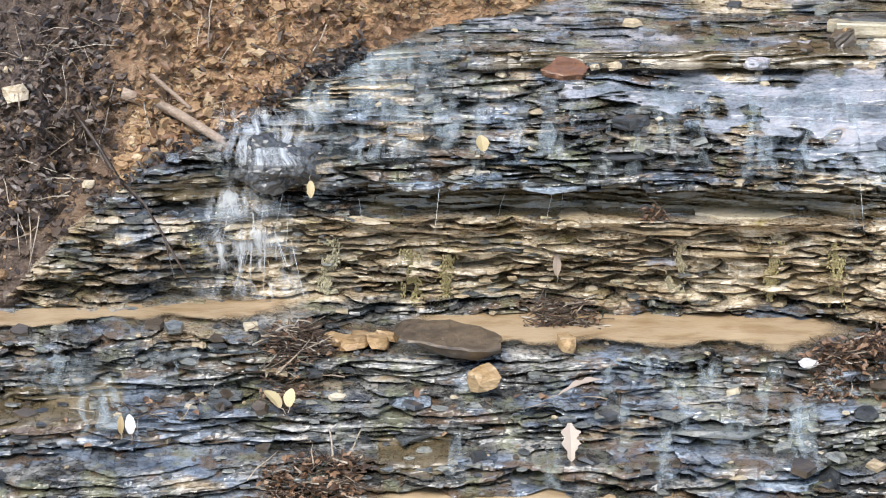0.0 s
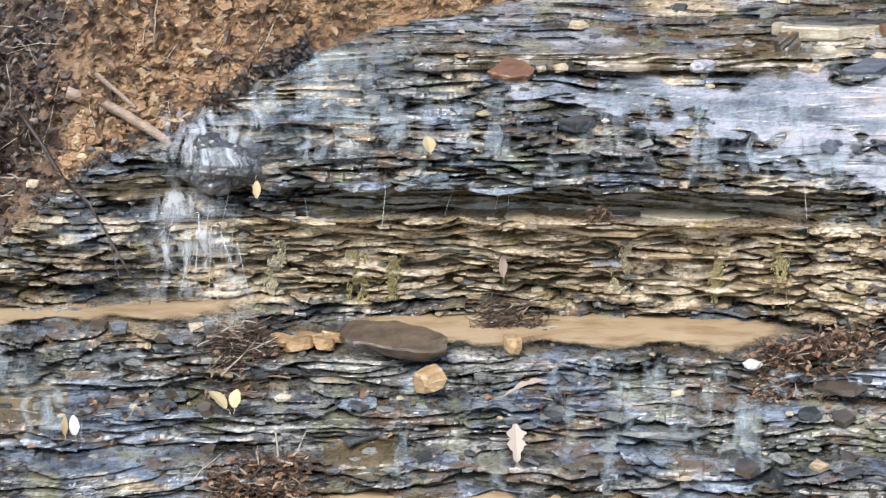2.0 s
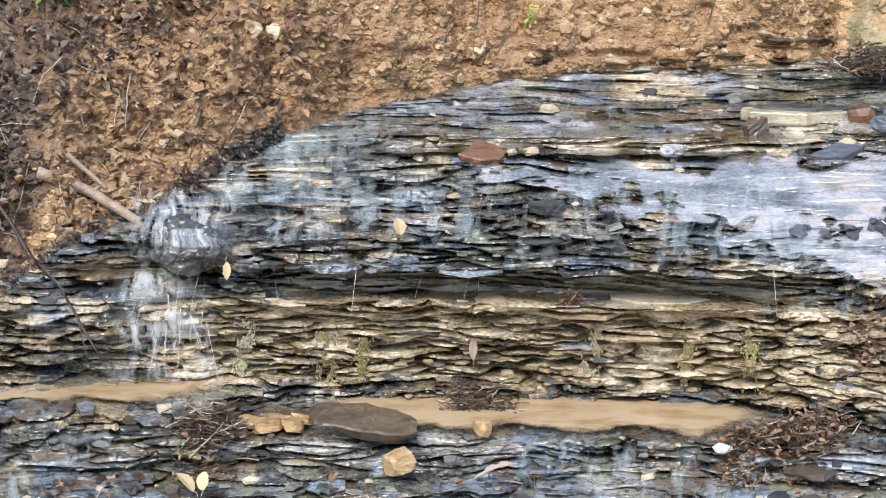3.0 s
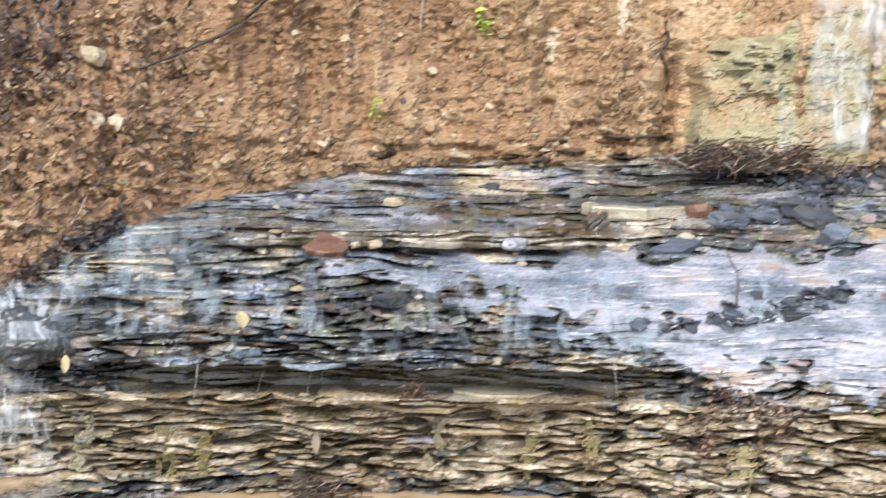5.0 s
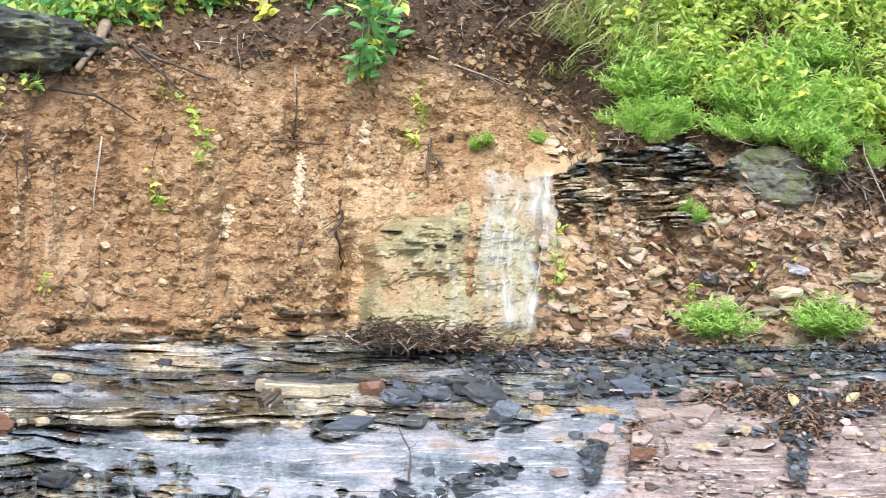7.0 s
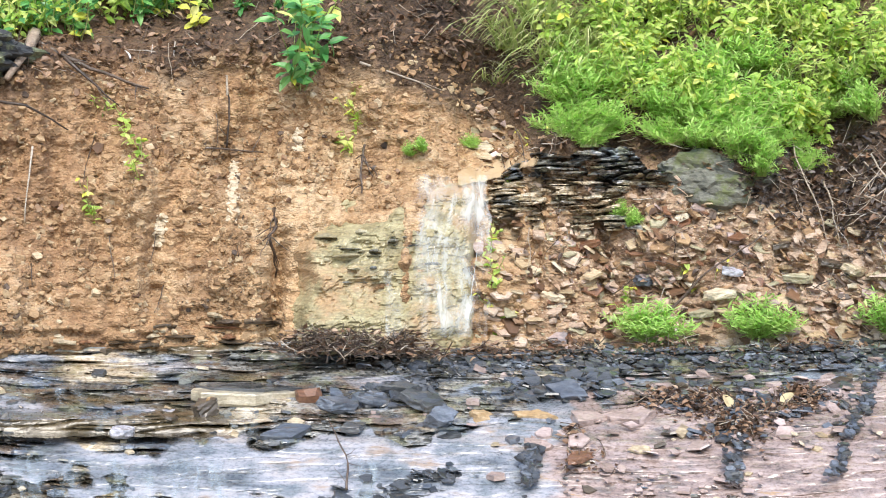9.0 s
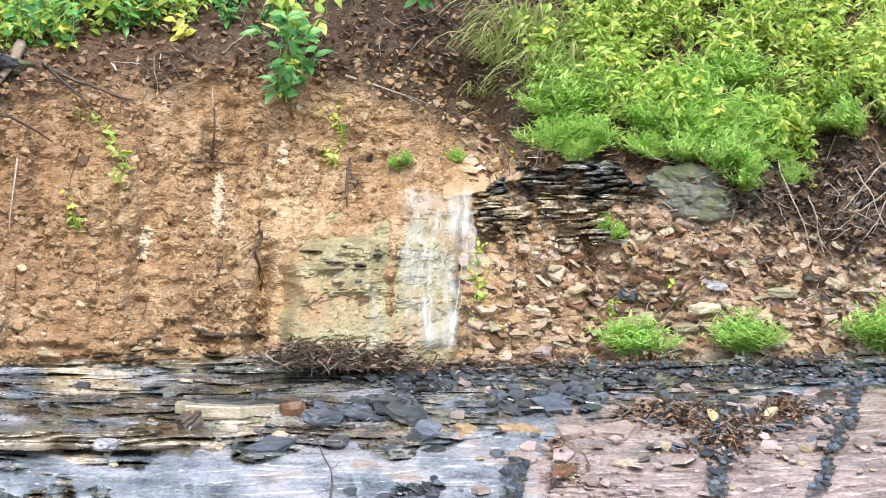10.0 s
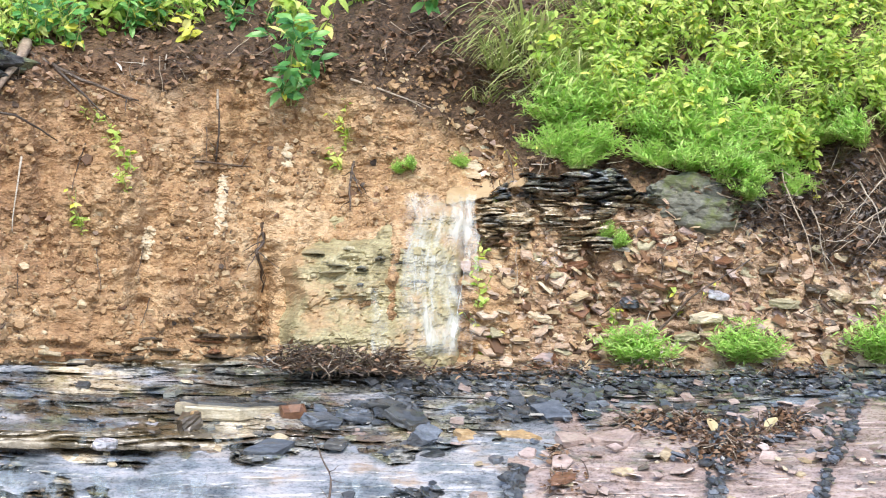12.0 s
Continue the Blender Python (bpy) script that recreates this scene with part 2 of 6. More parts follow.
SPLASH = running("white_splashing_water", 0.85, (0.82, 0.87, 0.90), 45, 0.68)
FILM = running("thin_water_film", 0.75, (0.58, 0.68, 0.72), 34, 0.42)


ALGAE = stone("yellow_algae", [(0.2, (0.14, 0.115, 0.04)), (0.5, (0.32, 0.27, 0.12)), (0.8, (0.50, 0.44, 0.27))], wet=0.6, scale=12)
CHALK = stone("chalk_white_stone", [(0.2, (0.6, 0.58, 0.55)), (0.8, (0.8, 0.79, 0.77))], wet=0.1, scale=12)
CLOD = stone("clay_clod", [(0.2, (0.14, 0.08, 0.04)), (0.5, (0.36, 0.225, 0.115)), (0.8, (0.46, 0.32, 0.18))], wet=0.1, scale=6, stretch=(1, 1, 1), rough=(0.6, 0.95), spread=0.7)
CLOD_PALE = stone("pale_clay_clod", [(0.2, (0.30, 0.20, 0.11)), (0.5, (0.46, 0.34, 0.20)), (0.8, (0.62, 0.50, 0.34))], wet=0.1, scale=6, stretch=(1, 1, 1), rough=(0.6, 0.95), spread=0.7)


def clear_strand():
    m = bpy.data.materials.new("clear_water_strand")
    nt, N, L, B = nodes_of(m)
    B.inputs["Base Color"].default_value = (0.86, 0.9, 0.92, 1)
    B.inputs["Roughness"].default_value, B.inputs["IOR"].default_value = 0.08, 1.33
    B.inputs["Transmission Weight"].default_value = 0.35
    B.inputs["Alpha"].default_value = 0.75
    return m


FALL_STRAND = clear_strand()


def bedrock_material():
    """Wet bedded shale; three painted masks tell where it turns tan, worn with sky sheen painted pale, and pink."""
    m = bpy.data.materials.new("bedded_wet_shale")
    nt, N, L, B = nodes_of(m)
    at = N.new("ShaderNodeNewGeometry").outputs["Position"]
    broad = noise_node(N, L, at, 3.0, 5, 0.6, (1, 1, 4))
    band = noise_node(N, L, at, 9, 6, 0.72, (0.6, 0.6, 8))
    grain = noise_node(N, L, at, 60, 6, 0.65, (1, 1, 2.2))
    patch = noise_node(N, L, at, 4.5, 6, 0.7, (1, 1, 3))
    streak = noise_node(N, L, at, 4, 5, 0.65, (2, 2, 0.45))

    def mixed(a, b, c, off):
        x = maths(N, L, "ADD", maths(N, L, "MULTIPLY", band, a), maths(N, L, "MULTIPLY", broad, b))
        return span(N, L, maths(N, L, "ADD", x, maths(N, L, "MULTIPLY_ADD", grain, c, off)), 0.36, 0.64, 0, 1)

    def tint(x, stops):
        r = ramp(N, stops)
        L.new(x, r.inputs[0])
        return r.outputs[0]

    def mask(name, wobble, lo=0.4, hi=0.6):
        a = N.new("ShaderNodeAttribute")
        a.attribute_name = name
        return span(N, L, maths(N, L, "ADD", a.outputs["Fac"], maths(N, L, "MULTIPLY_ADD", patch, wobble, -0.5 * wobble)), lo, hi, 0, 1)

    dark = tint(mixed(0.55, 0.45, 0.28, -0.14), [(0.10, (0.009, 0.009, 0.008)), (0.32, (0.040, 0.039, 0.036)), (0.50, (0.105, 0.103, 0.094)), (0.64, (0.20, 0.197, 0.178)), (0.78, (0.34, 0.33, 0.305)), (0.92, (0.46, 0.41, 0.32)), (1.0, (0.40, 0.28, 0.16))])
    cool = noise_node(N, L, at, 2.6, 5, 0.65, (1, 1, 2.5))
    # bluish sky reflection on wet plates, painted into the base colour
    sky_sheen = tint(band, [(0.35, (0.035, 0.045, 0.058)), (0.5, (0.15, 0.185, 0.235)), (0.65, (0.32, 0.38, 0.46))])
    dark = blend(N, L, span(N, L, cool, 0.50, 0.58, 0, 0.8), dark, sky_sheen)
    dark = blend(N, L, span(N, L, patch, 0.52, 0.58, 0, 0.85), dark, (0.135, 0.088, 0.052))
    dark = blend(N, L, span(N, L, streak, 0.53, 0.63, 0, 0.65), dark, (0.20, 0.205, 0.12))
    tan = tint(mixed(0.5, 0.5, 0.35, -0.175), [(0.05, (0.10, 0.07, 0.042)), (0.3, (0.31, 0.23, 0.14)), (0.55, (0.52, 0.43, 0.295)), (0.85, (0.72, 0.64, 0.50))])
    tan = blend(N, L, span(N, L, cool, 0.52, 0.60, 0, 0.4), tan, (0.16, 0.12, 0.075))
    tan = blend(N, L, span(N, L, streak, 0.57, 0.66, 0, 0.75), tan, (0.26, 0.21, 0.07))
    # worn face, its ramp lifted to lavender to hold the sky's reflection
    pale = tint(mixed(0.25, 0.75, 0.12, -0.06), [(0.05, (0.08, 0.09, 0.10)), (0.3, (0.18, 0.195, 0.215)), (0.55, (0.325, 0.33, 0.36)), (0.78, (0.42, 0.395, 0.40)), (0.95, (0.34, 0.26, 0.20))])
    pale = blend(N, L, span(N, L, streak, 0.50, 0.62, 0, 0.65), pale, (0.12, 0.15, 0.165))
    pink = tint(mixed(0.6, 0.4, 0.2, -0.1), [(0.05, (0.12, 0.095, 0.08)), (0.3, (0.24, 0.175, 0.15)), (0.55, (0.35, 0.265, 0.235)), (0.78, (0.43, 0.345, 0.32)), (0.95, (0.40, 0.26, 0.14))])
    pink = blend(N, L, span(N, L, patch, 0.54, 0.62, 0, 0.8), pink, (0.16, 0.14, 0.13))
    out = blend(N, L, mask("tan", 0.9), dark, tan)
    worn = blend(N, L, mask("pink", 1.1), pale, pink)
    bare_mask = mask("bare", 1.3)
    out = blend(N, L, bare_mask, out, worn)
    # dark silt; in the hollow under the lip it also paints the overhang's shade
    silt = tint(mixed(0.3, 0.7, 0.1, -0.05), [(0.1, (0.045, 0.034, 0.016)), (0.5, (0.11, 0.083, 0.043)), (0.9, (0.20, 0.155, 0.09))])
    out = blend(N, L, mask("mud", 0.5), out, silt)
    out = blend(N, L, 0.35, out, ramp_grey(N, L, grain), "MULTIPLY")
    L.new(out, B.inputs["Base Color"])
    L.new(span(N, L, grain, 0.3, 0.7, 0.12, 0.5), B.inputs["Roughness"])
    L.new(span(N, L, noise_node(N, L, at, 5.0, 4, 0.6, (1, 1, 2.5)), 0.3, 0.5, 0.15, 1.0), B.inputs["Coat Weight"])
    B.inputs["Coat Roughness"].default_value, B.inputs["Coat IOR"].default_value = 0.04, 1.45
    bp = N.new("ShaderNodeBump")
    bp.inputs["Strength"].default_value, bp.inputs["Distance"].default_value = 0.25, 0.008
    L.new(maths(N, L, "ADD", grain, maths(N, L, "MULTIPLY", band, maths(N, L, "MULTIPLY_ADD", bare_mask, -1.3, 1.8))), bp.inputs["Height"])
    L.new(bp.outputs[0], B.inputs["Normal"])
    return m


BEDROCK = bedrock_material()


def soil_material():
    """Clay bank: orange to tan clay, dark humus over the top, grey leaf mould where the bank runs down to the creek."""
    m = bpy.data.materials.new("clay_bank_soil")
    nt, N, L, B = nodes_of(m)
    at = N.new("ShaderNodeNewGeometry").outputs["Position"]
    uv = N.new("ShaderNodeUVMap").outputs["UV"]
    sep = N.new("ShaderNodeSeparateXYZ")
    L.new(uv, sep.inputs[0])
    broad = noise_node(N, L, at, 2.2, 6, 0.65)
    grain = noise_node(N, L, at, 30, 8, 0.75, (1, 1, 1.5), 0.6)
    rill = noise_node(N, L, at, 5, 5, 0.65, (1, 1, 0.10))

    def crumbs(scale, flat):
        """Broken lumps: a tone for each lump, and its rounded relief."""
        warp_by = N.new("ShaderNodeVectorMath")
        warp_by.operation = "MULTIPLY_ADD"
        wob = N.new("ShaderNodeTexNoise")
        wob.inputs["Scale"].default_value, wob.inputs["Detail"].default_value = scale * 0.5, 3
        L.new(at, wob.inputs["Vector"])
        L.new(wob.outputs["Color"], warp_by.inputs[0])
        warp_by.inputs[1].default_value = (0.9 / scale,) * 3
        L.new(at, warp_by.inputs[2])
        mp = N.new("ShaderNodeMapping")
        mp.inputs["Scale"].default_value = (1, 1, flat)
        L.new(warp_by.outputs[0], mp.inputs["Vector"])
        v = N.new("ShaderNodeTexVoronoi")
        v.inputs["Scale"].default_value = scale
        L.new(mp.outputs[0], v.inputs["Vector"])
        sp = N.new("ShaderNodeSeparateColor")
        L.new(v.outputs["Color"], sp.inputs[0])
        return sp.outputs[0], span(N, L, v.outputs["Distance"], 0.0, 0.75, 1.0, 0.0)

    tone_a, lump_a = crumbs(26, 2.2)
    tone_b, lump_b = crumbs(60, 1.8)
    tone = maths(N, L, "ADD", maths(N, L, "MULTIPLY", tone_a, 0.5), maths(N, L, "MULTIPLY", tone_b, 0.5))
    lump = maths(N, L, "ADD", maths(N, L, "MULTIPLY", maths(N, L, "MULTIPLY", lump_a, tone_a), 1.6), maths(N, L, "MULTIPLY", lump_b, tone_b))
    clay = ramp(N, [(0.33, (0.10, 0.05, 0.024)), (0.42, (0.28, 0.155, 0.07)), (0.52, (0.49, 0.31, 0.16)), (0.64, (0.68, 0.50, 0.31))])
    mixed = maths(N, L, "ADD", maths(N, L, "MULTIPLY", broad, 0.42), maths(N, L, "MULTIPLY", grain, 0.36))
    mixed = maths(N, L, "ADD", mixed, maths(N, L, "MULTIPLY", rill, 0.22))
    mixed = maths(N, L, "ADD", mixed, maths(N, L, "MULTIPLY_ADD", tone, 0.13, -0.05))
    L.new(mixed, clay.inputs[0])
    out = clay.outputs[0]
    pale = span(N, L, rill, 0.55, 0.64, 0, 0.55)
    out = blend(N, L, pale, out, (0.60, 0.44, 0.27))
    damp = noise_node(N, L, at, 3.0, 6, 0.7, (1, 1, 0.45))
    out = blend(N, L, span(N, L, damp, 0.53, 0.63, 0, 0.6), out, (0.19, 0.10, 0.048))
    humus = ramp(N, [(0.3, (0.024, 0.015, 0.009)), (0.52, (0.10, 0.060, 0.034)), (0.75, (0.24, 0.15, 0.085))])
    L.new(grain, humus.inputs[0])
    height = maths(N, L, "ADD", sep.outputs[1], maths(N, L, "MULTIPLY_ADD", broad, 0.5, -0.25))
    out = blend(N, L, span(N, L, height, 0.86, 1.0, 0, 1), out, humus.outputs[0])
    along = maths(N, L, "ADD", sep.outputs[0], maths(N, L, "MULTIPLY_ADD", broad, 12.0, -6.0))
    red = ramp(N, [(0.3, (0.10, 0.05, 0.025)), (0.5, (0.30, 0.165, 0.085)), (0.7, (0.50, 0.33, 0.20))])
    L.new(mixed, red.inputs[0])
    out = blend(N, L, span(N, L, along, 4.0, 12.0, 0.65, 0), out, red.outputs[0])
    mould = ramp(N, [(0.3, (0.02, 0.018, 0.018)), (0.55, (0.085, 0.066, 0.054)), (0.75, (0.20, 0.165, 0.14))])
    L.new(grain, mould.inputs[0])
    out = blend(N, L, span(N, L, along, -12.5, -6.5, 0.85, 0), out, mould.outputs[0])
    rubble = ramp(N, [(0.28, (0.20, 0.115, 0.07)), (0.46, (0.40, 0.265, 0.17)), (0.66, (0.60, 0.46, 0.33))])
    L.new(grain, rubble.inputs[0])
    out = blend(N, L, maths(N, L, "MULTIPLY", span(N, L, along, 22.0, 25.0, 0, 0.85), span(N, L, height, 0.82, 0.98, 1, 0)), out, rubble.outputs[0])
    out = blend(N, L, 0.4, out, ramp_grey(N, L, grain), "MULTIPLY")
    L.new(out, B.inputs["Base Color"])
    L.new(span(N, L, grain, 0.3, 0.7, 0.5, 0.9), B.inputs["Roughness"])
    bp = N.new("ShaderNodeBump")
    bp.inputs["Strength"].default_value, bp.inputs["Distance"].default_value = 0.7, 0.022
    L.new(maths(N, L, "ADD", maths(N, L, "MULTIPLY", grain, 0.8), lump), bp.inputs["Height"])
    L.new(bp.outputs[0], B.inputs["Normal"])
    return m


SOIL = soil_material()

# ---- the plan: everything lies on a bend round the standing place; bearing in degrees, range and height in metres ----
rng = random.Random(7)


def at(az, r, z):
    a = radians(az)
    return Vector((r * math.sin(a), r * math.cos(a), z))


def dip(az):
    return 1.2e-4 * az * abs(az) if az > 0 else 0.0


def fb(x, y, z=0.0, octaves=4):
    return noise.fractal((x, y, z), 1.0, 2.0, octaves, noise_basis="PERLIN_ORIGINAL")


LEVELS = [-0.15, 0.0, 0.10, 0.12, 0.22, 0.25, 0.355, 0.375, 0.43, 0.45, 0.52, 0.70, 0.735, 0.75, 0.825, 0.842, 0.95, 1.05, 1.13, 1.18, 1.20, 1.255, 1.27, 1.34, 1.42, 1.52]
STEPS = {
    -16: [5.36, 5.42, 5.47, 5.63, 5.67, 5.81, 5.84, 5.86, 5.88, 6.24, 6.26, 6.28, 6.30, 6.34, 6.36, 6.30, 6.36, 6.46, 6.60, 6.70, 6.80, 6.90, 7.0, 7.1, 7.2, 7.3],
    -6: [5.36, 5.42, 5.47, 5.63, 5.67, 5.81, 5.84, 5.86, 5.88, 6.26, 6.30, 6.26, 6.26, 6.28, 6.36, 6.36, 6.24, 6.42, 6.62, 6.74, 6.80, 6.90, 7.0, 7.1, 7.2, 7.3],
    -2: [5.36, 5.42, 5.47, 5.63, 5.67, 5.81, 5.85, 6.27, 6.30, 6.33, 6.31, 6.26, 6.22, 6.37, 6.38, 6.21, 6.30, 6.44, 6.60, 6.72, 6.86, 6.90, 7.0, 7.16, 7.3, 7.4],
    5: [5.36, 5.42, 5.47, 5.63, 5.67, 5.81, 5.85, 6.29, 6.31, 6.34, 6.32, 6.27, 6.18, 6.39, 6.40, 6.21, 6.30, 6.48, 6.66, 6.76, 6.90, 6.93, 7.08, 7.3, 7.5, 7.6],
    11: [5.36, 5.42, 5.47, 5.63, 5.67, 5.81, 5.85, 6.29, 6.31, 6.33, 6.31, 6.27, 6.19, 6.38, 6.39, 6.22, 6.36, 6.52, 6.68, 6.78, 6.90, 6.93, 7.08, 7.3, 7.6, 7.75],
    17: [5.36, 5.42, 5.47, 5.62, 5.67, 5.78, 5.84, 5.95, 5.98, 6.00, 6.02, 6.12, 6.16, 6.20, 6.24, 6.26, 6.38, 6.52, 6.66, 6.76, 6.84, 6.96, 7.04, 7.28, 7.6, 7.75],
    24: [5.40, 5.50, 5.58, 5.62, 5.68, 5.72, 5.78, 5.82, 5.86, 5.90, 5.95, 6.08, 6.12, 6.14, 6.22, 6.24, 6.34, 6.48, 6.60, 6.70, 6.76, 6.90, 6.96, 7.2, 7.5, 7.75],
    37: [5.40, 5.50, 5.58, 5.62, 5.68, 5.72, 5.78, 5.82, 5.86, 5.90, 5.95, 6.08, 6.12, 6.14, 6.22, 6.24, 6.34, 6.46, 6.58, 6.68, 6.74, 6.88, 6.94, 7.15, 7.45, 7.75],
}
BEARINGS = sorted(STEPS)


Z_GRID = np.arange(-0.15, 1.5701, 0.005)
AZ_GRID = np.arange(-18.0, 38.01, 0.5)
R_GRID = np.array([np.interp(a, BEARINGS, [0] * len(BEARINGS)) + np.array([np.interp(a, BEARINGS, c) for c in np.array([np.interp(Z_GRID, LEVELS, STEPS[k]) for k in BEARINGS]).T]) for a in AZ_GRID])


def rock_r(az, z):
    """Range of the rock's front at a bearing and a height over the dipping beds."""
    i = max(0.0, min(len(AZ_GRID) - 1.001, (az + 18.0) / 0.5))
    k = max(0.0, min(len(Z_GRID) - 1.001, (z + 0.15) / 0.005))
    i0, k0 = int(i), int(k)
    u, v = i - i0, k - k0
    g = R_GRID
    return float((g[i0, k0] * (1 - v) + g[i0, k0 + 1] * v) * (1 - u) + (g[i0 + 1, k0] * (1 - v) + g[i0 + 1, k0 + 1] * v) * u)


def rock_z(az, r):
    """Height of the rock's upper side at a bearing and a range, with the dip."""
    row = R_GRID[int(max(0, min(len(AZ_GRID) - 1, round((az + 18.0) / 0.5))))]
    low = np.nonzero(row <= r)[0]
    return float(Z_GRID[low[-1]]) + dip(az) if len(low) else -0.1


TOE_AZ = [-20, -14, -11.7, -9.5, -6.6, -5.0, -2.5, 0.0, 4.0, 7.5, 14, 22, 28, 37]
TOE_R = [6.20, 6.27, 6.36, 6.40, 6.48, 6.60, 6.90, 7.20, 7.45, 7.60, 7.75, 7.80, 7.80, 7.80]
TOE_Z = [0.25, 0.47, 0.70, 0.88, 1.01, 1.13, 1.25, 1.32, 1.43, 1.48, 1.52, 1.52, 1.57, 1.66]
TOP_AZ = [-20, -14, -9, -4, 0, 2.4, 5, 7.5, 14, 19, 20.3, 22.5, 24, 28, 31, 37]
TOP_Z = [0.75, 1.12, 1.62, 2.02, 2.28, 2.42, 2.56, 2.70, 2.80, 2.92, 2.80, 2.40, 2.42, 2.34, 2.18, 2.02]


def toe(az):
    return float(np.interp(az, TOE_AZ, TOE_R)), float(np.interp(az, TOE_AZ, TOE_Z))


def bank_top(az):
    return float(np.interp(az, TOP_AZ, TOP_Z))


def bank_r(az, z, rough=True):
    """Range of the clay bank's surface at a bearing and a height."""
    r0, z0 = toe(az)
    zt = bank_top(az)
    lean = float(np.interp(az, [-14, -6, 2, 30], [0.75, 0.60, 0.42, 0.36]))
    over = float(np.interp(az, [-14, -4, 6, 18, 24, 34], [1.0, 1.1, 1.3, 1.0, 0.75, 0.8]))
    r = r0 + lean * (min(z, zt) - z0) + over * max(0.0, z - zt)
    gully = math.exp(-((az - 20.9) / 1.2) ** 2) * max(0.0, min(1.0, (z - 2.18) / 0.35))
    r += 0.35 * gully
    bulge = math.exp(-((az - 17.3) / 2.6) ** 4) * max(0.0, min(1.0, (2.2 - z) / 0.15))
    r -= 0.10 * bulge
    cleft = math.exp(-((az - 14.35 - 0.5 * (z - 1.8)) / 0.28) ** 2) * max(0.0, min(1.0, (2.1 - z) / 0.2))
    r += 0.17 * cleft
    if z < z0:
        r += 1.6 * (z0 - z)
    if rough:
        s = az * 0.131
        k = max(0.25, min(1.0, (z - z0) / 0.25))
        r += k * (0.11 * fb(s * 2.6, z * 2.2, 3.1, 3) + 0.14 * fb(s * 6, z * 0.7, 8.0, 3) + 0.02 * fb(s * 13, z * 3.0, 4.0, 3) - 0.035 * abs(fb(s * 9 + 1.5 * fb(s * 4, z * 4, 2.0, 2), z * 10, 6.0, 4)) + 0.024 * fb(s * 17, z * 24, 5.0, 4) + 0.012 * fb(s * 55, z * 70, 2.0, 2))
        if z < zt:
            flake = math.floor(z / 0.03 + 1.2 * fb(s * 3, z * 4, 7.0, 2))
            low = max(0.0, min(1.0, 1.2 - (z - z0) / 0.35))
            r += low * 0.045 * fb(s * 6, flake * 3.3, 2.0, 3)
    return r


# ---- building helpers ----
def mesh_of(name, verts, faces, material, uvs=None, smooth=False):
    me = bpy.data.meshes.new(name)
    me.from_pydata(verts, [], faces)
    for m in material if isinstance(material, (list, tuple)) else [material]:
        me.materials.append(m)
    if uvs is not None:
        layer = me.uv_layers.new(name="UVMap")
        loops = np.empty(len(me.loops), dtype=np.int32)
        me.loops.foreach_get("vertex_index", loops)
        layer.data.foreach_set("uv", np.asarray(uvs, dtype=np.float32)[loops].ravel())
    if smooth:
        me.polygons.foreach_set("use_smooth", np.ones(len(me.polygons), dtype=bool))
    me.update()
    return me


def thing(name, me, label, category, group="", kind=""):
    return tagged(new(name, me), label, category, group, kind)


def under(name, me, parent, label="", kind=""):
    ob = new(name, me)
    ob.parent = parent
    if parent.matrix_basis != Matrix.Identity(4):
        ob.matrix_parent_inverse = parent.matrix_basis.inverted()
    return tagged(ob, label, "", "", kind)


class Pile:
    """Collects verts and faces of many small bits in one mesh."""

    def __init__(self):
        self.v, self.f, self.mi = [], [], []

    def add(self, verts, faces, mat=0):
        n = len(self.v)
        self.v.extend(verts)
        self.f.extend(tuple(n + i for i in f) for f in faces)
        self.mi.extend([mat] * len(faces))

    def mesh(self, name, material, smooth=False):
        me = mesh_of(name, self.v, self.f, material, None, smooth)
        if isinstance(material, (list, tuple)):
            me.polygons.foreach_set("material_index", np.array(self.mi, dtype=np.int32))
        return me


def warp(az, z):
    return 0.012 * noise.noise((az * 0.22, z * 2.0, 4.0)) + 0.005 * noise.noise((az * 0.9, z * 6.0, 7.0))


def slab_geo(az0, az1, z0, z1, front, depth, R, cols=6, jag=0.02, sink=0.012):
    """One bed of shale that thins to its ends: a jagged, chipped front edge, a shoulder that slopes to it, flat top and underside."""
    verts, faces = [], []
    j0 = R.uniform(-jag, jag)
    tilt = R.uniform(-0.5, 0.5) * (z1 - z0)
    lens = R.uniform(0.35, 0.9)
    chip = R.uniform(0.008, 0.05)
    for i in range(cols):
        u = i / (cols - 1)
        az = az0 + (az1 - az0) * (u + (R.uniform(-0.3, 0.3) / cols if 0 < i < cols - 1 else 0))
        d = dip(az) + warp(az, z0)
        j = j0 + R.uniform(-jag, jag) + 0.03 * abs(2 * u - 1) ** 3
        r = front(az, (z0 + z1) / 2) + j
        sh = chip * R.uniform(0.4, 1.6)
        full = (z1 - z0) * (lens + (1 - lens) * math.sin(math.pi * min(1, max(0, u))) ** 0.7) * R.uniform(0.8, 1.1)
        zb = z0 + tilt * (u - 0.5)
        zt = zb + full
        verts += [at(az, r + depth, zb + d), at(az, r + R.uniform(0.2, 1.0) * sink, zb + d), at(az, r, zb + full * R.uniform(0.15, 0.65) + d), at(az, r + sh, zt + d), at(az, r + depth, zt + 0.012 + d)]
    for i in range(cols - 1):
        a, b = i * 5, i * 5 + 5
        faces += [(a + k, a + k + 1, b + k + 1, b + k) for k in range(4)]
    e = (cols - 1) * 5
    faces += [(4, 3, 2, 1, 0), (e, e + 1, e + 2, e + 3, e + 4)]
    return verts, faces


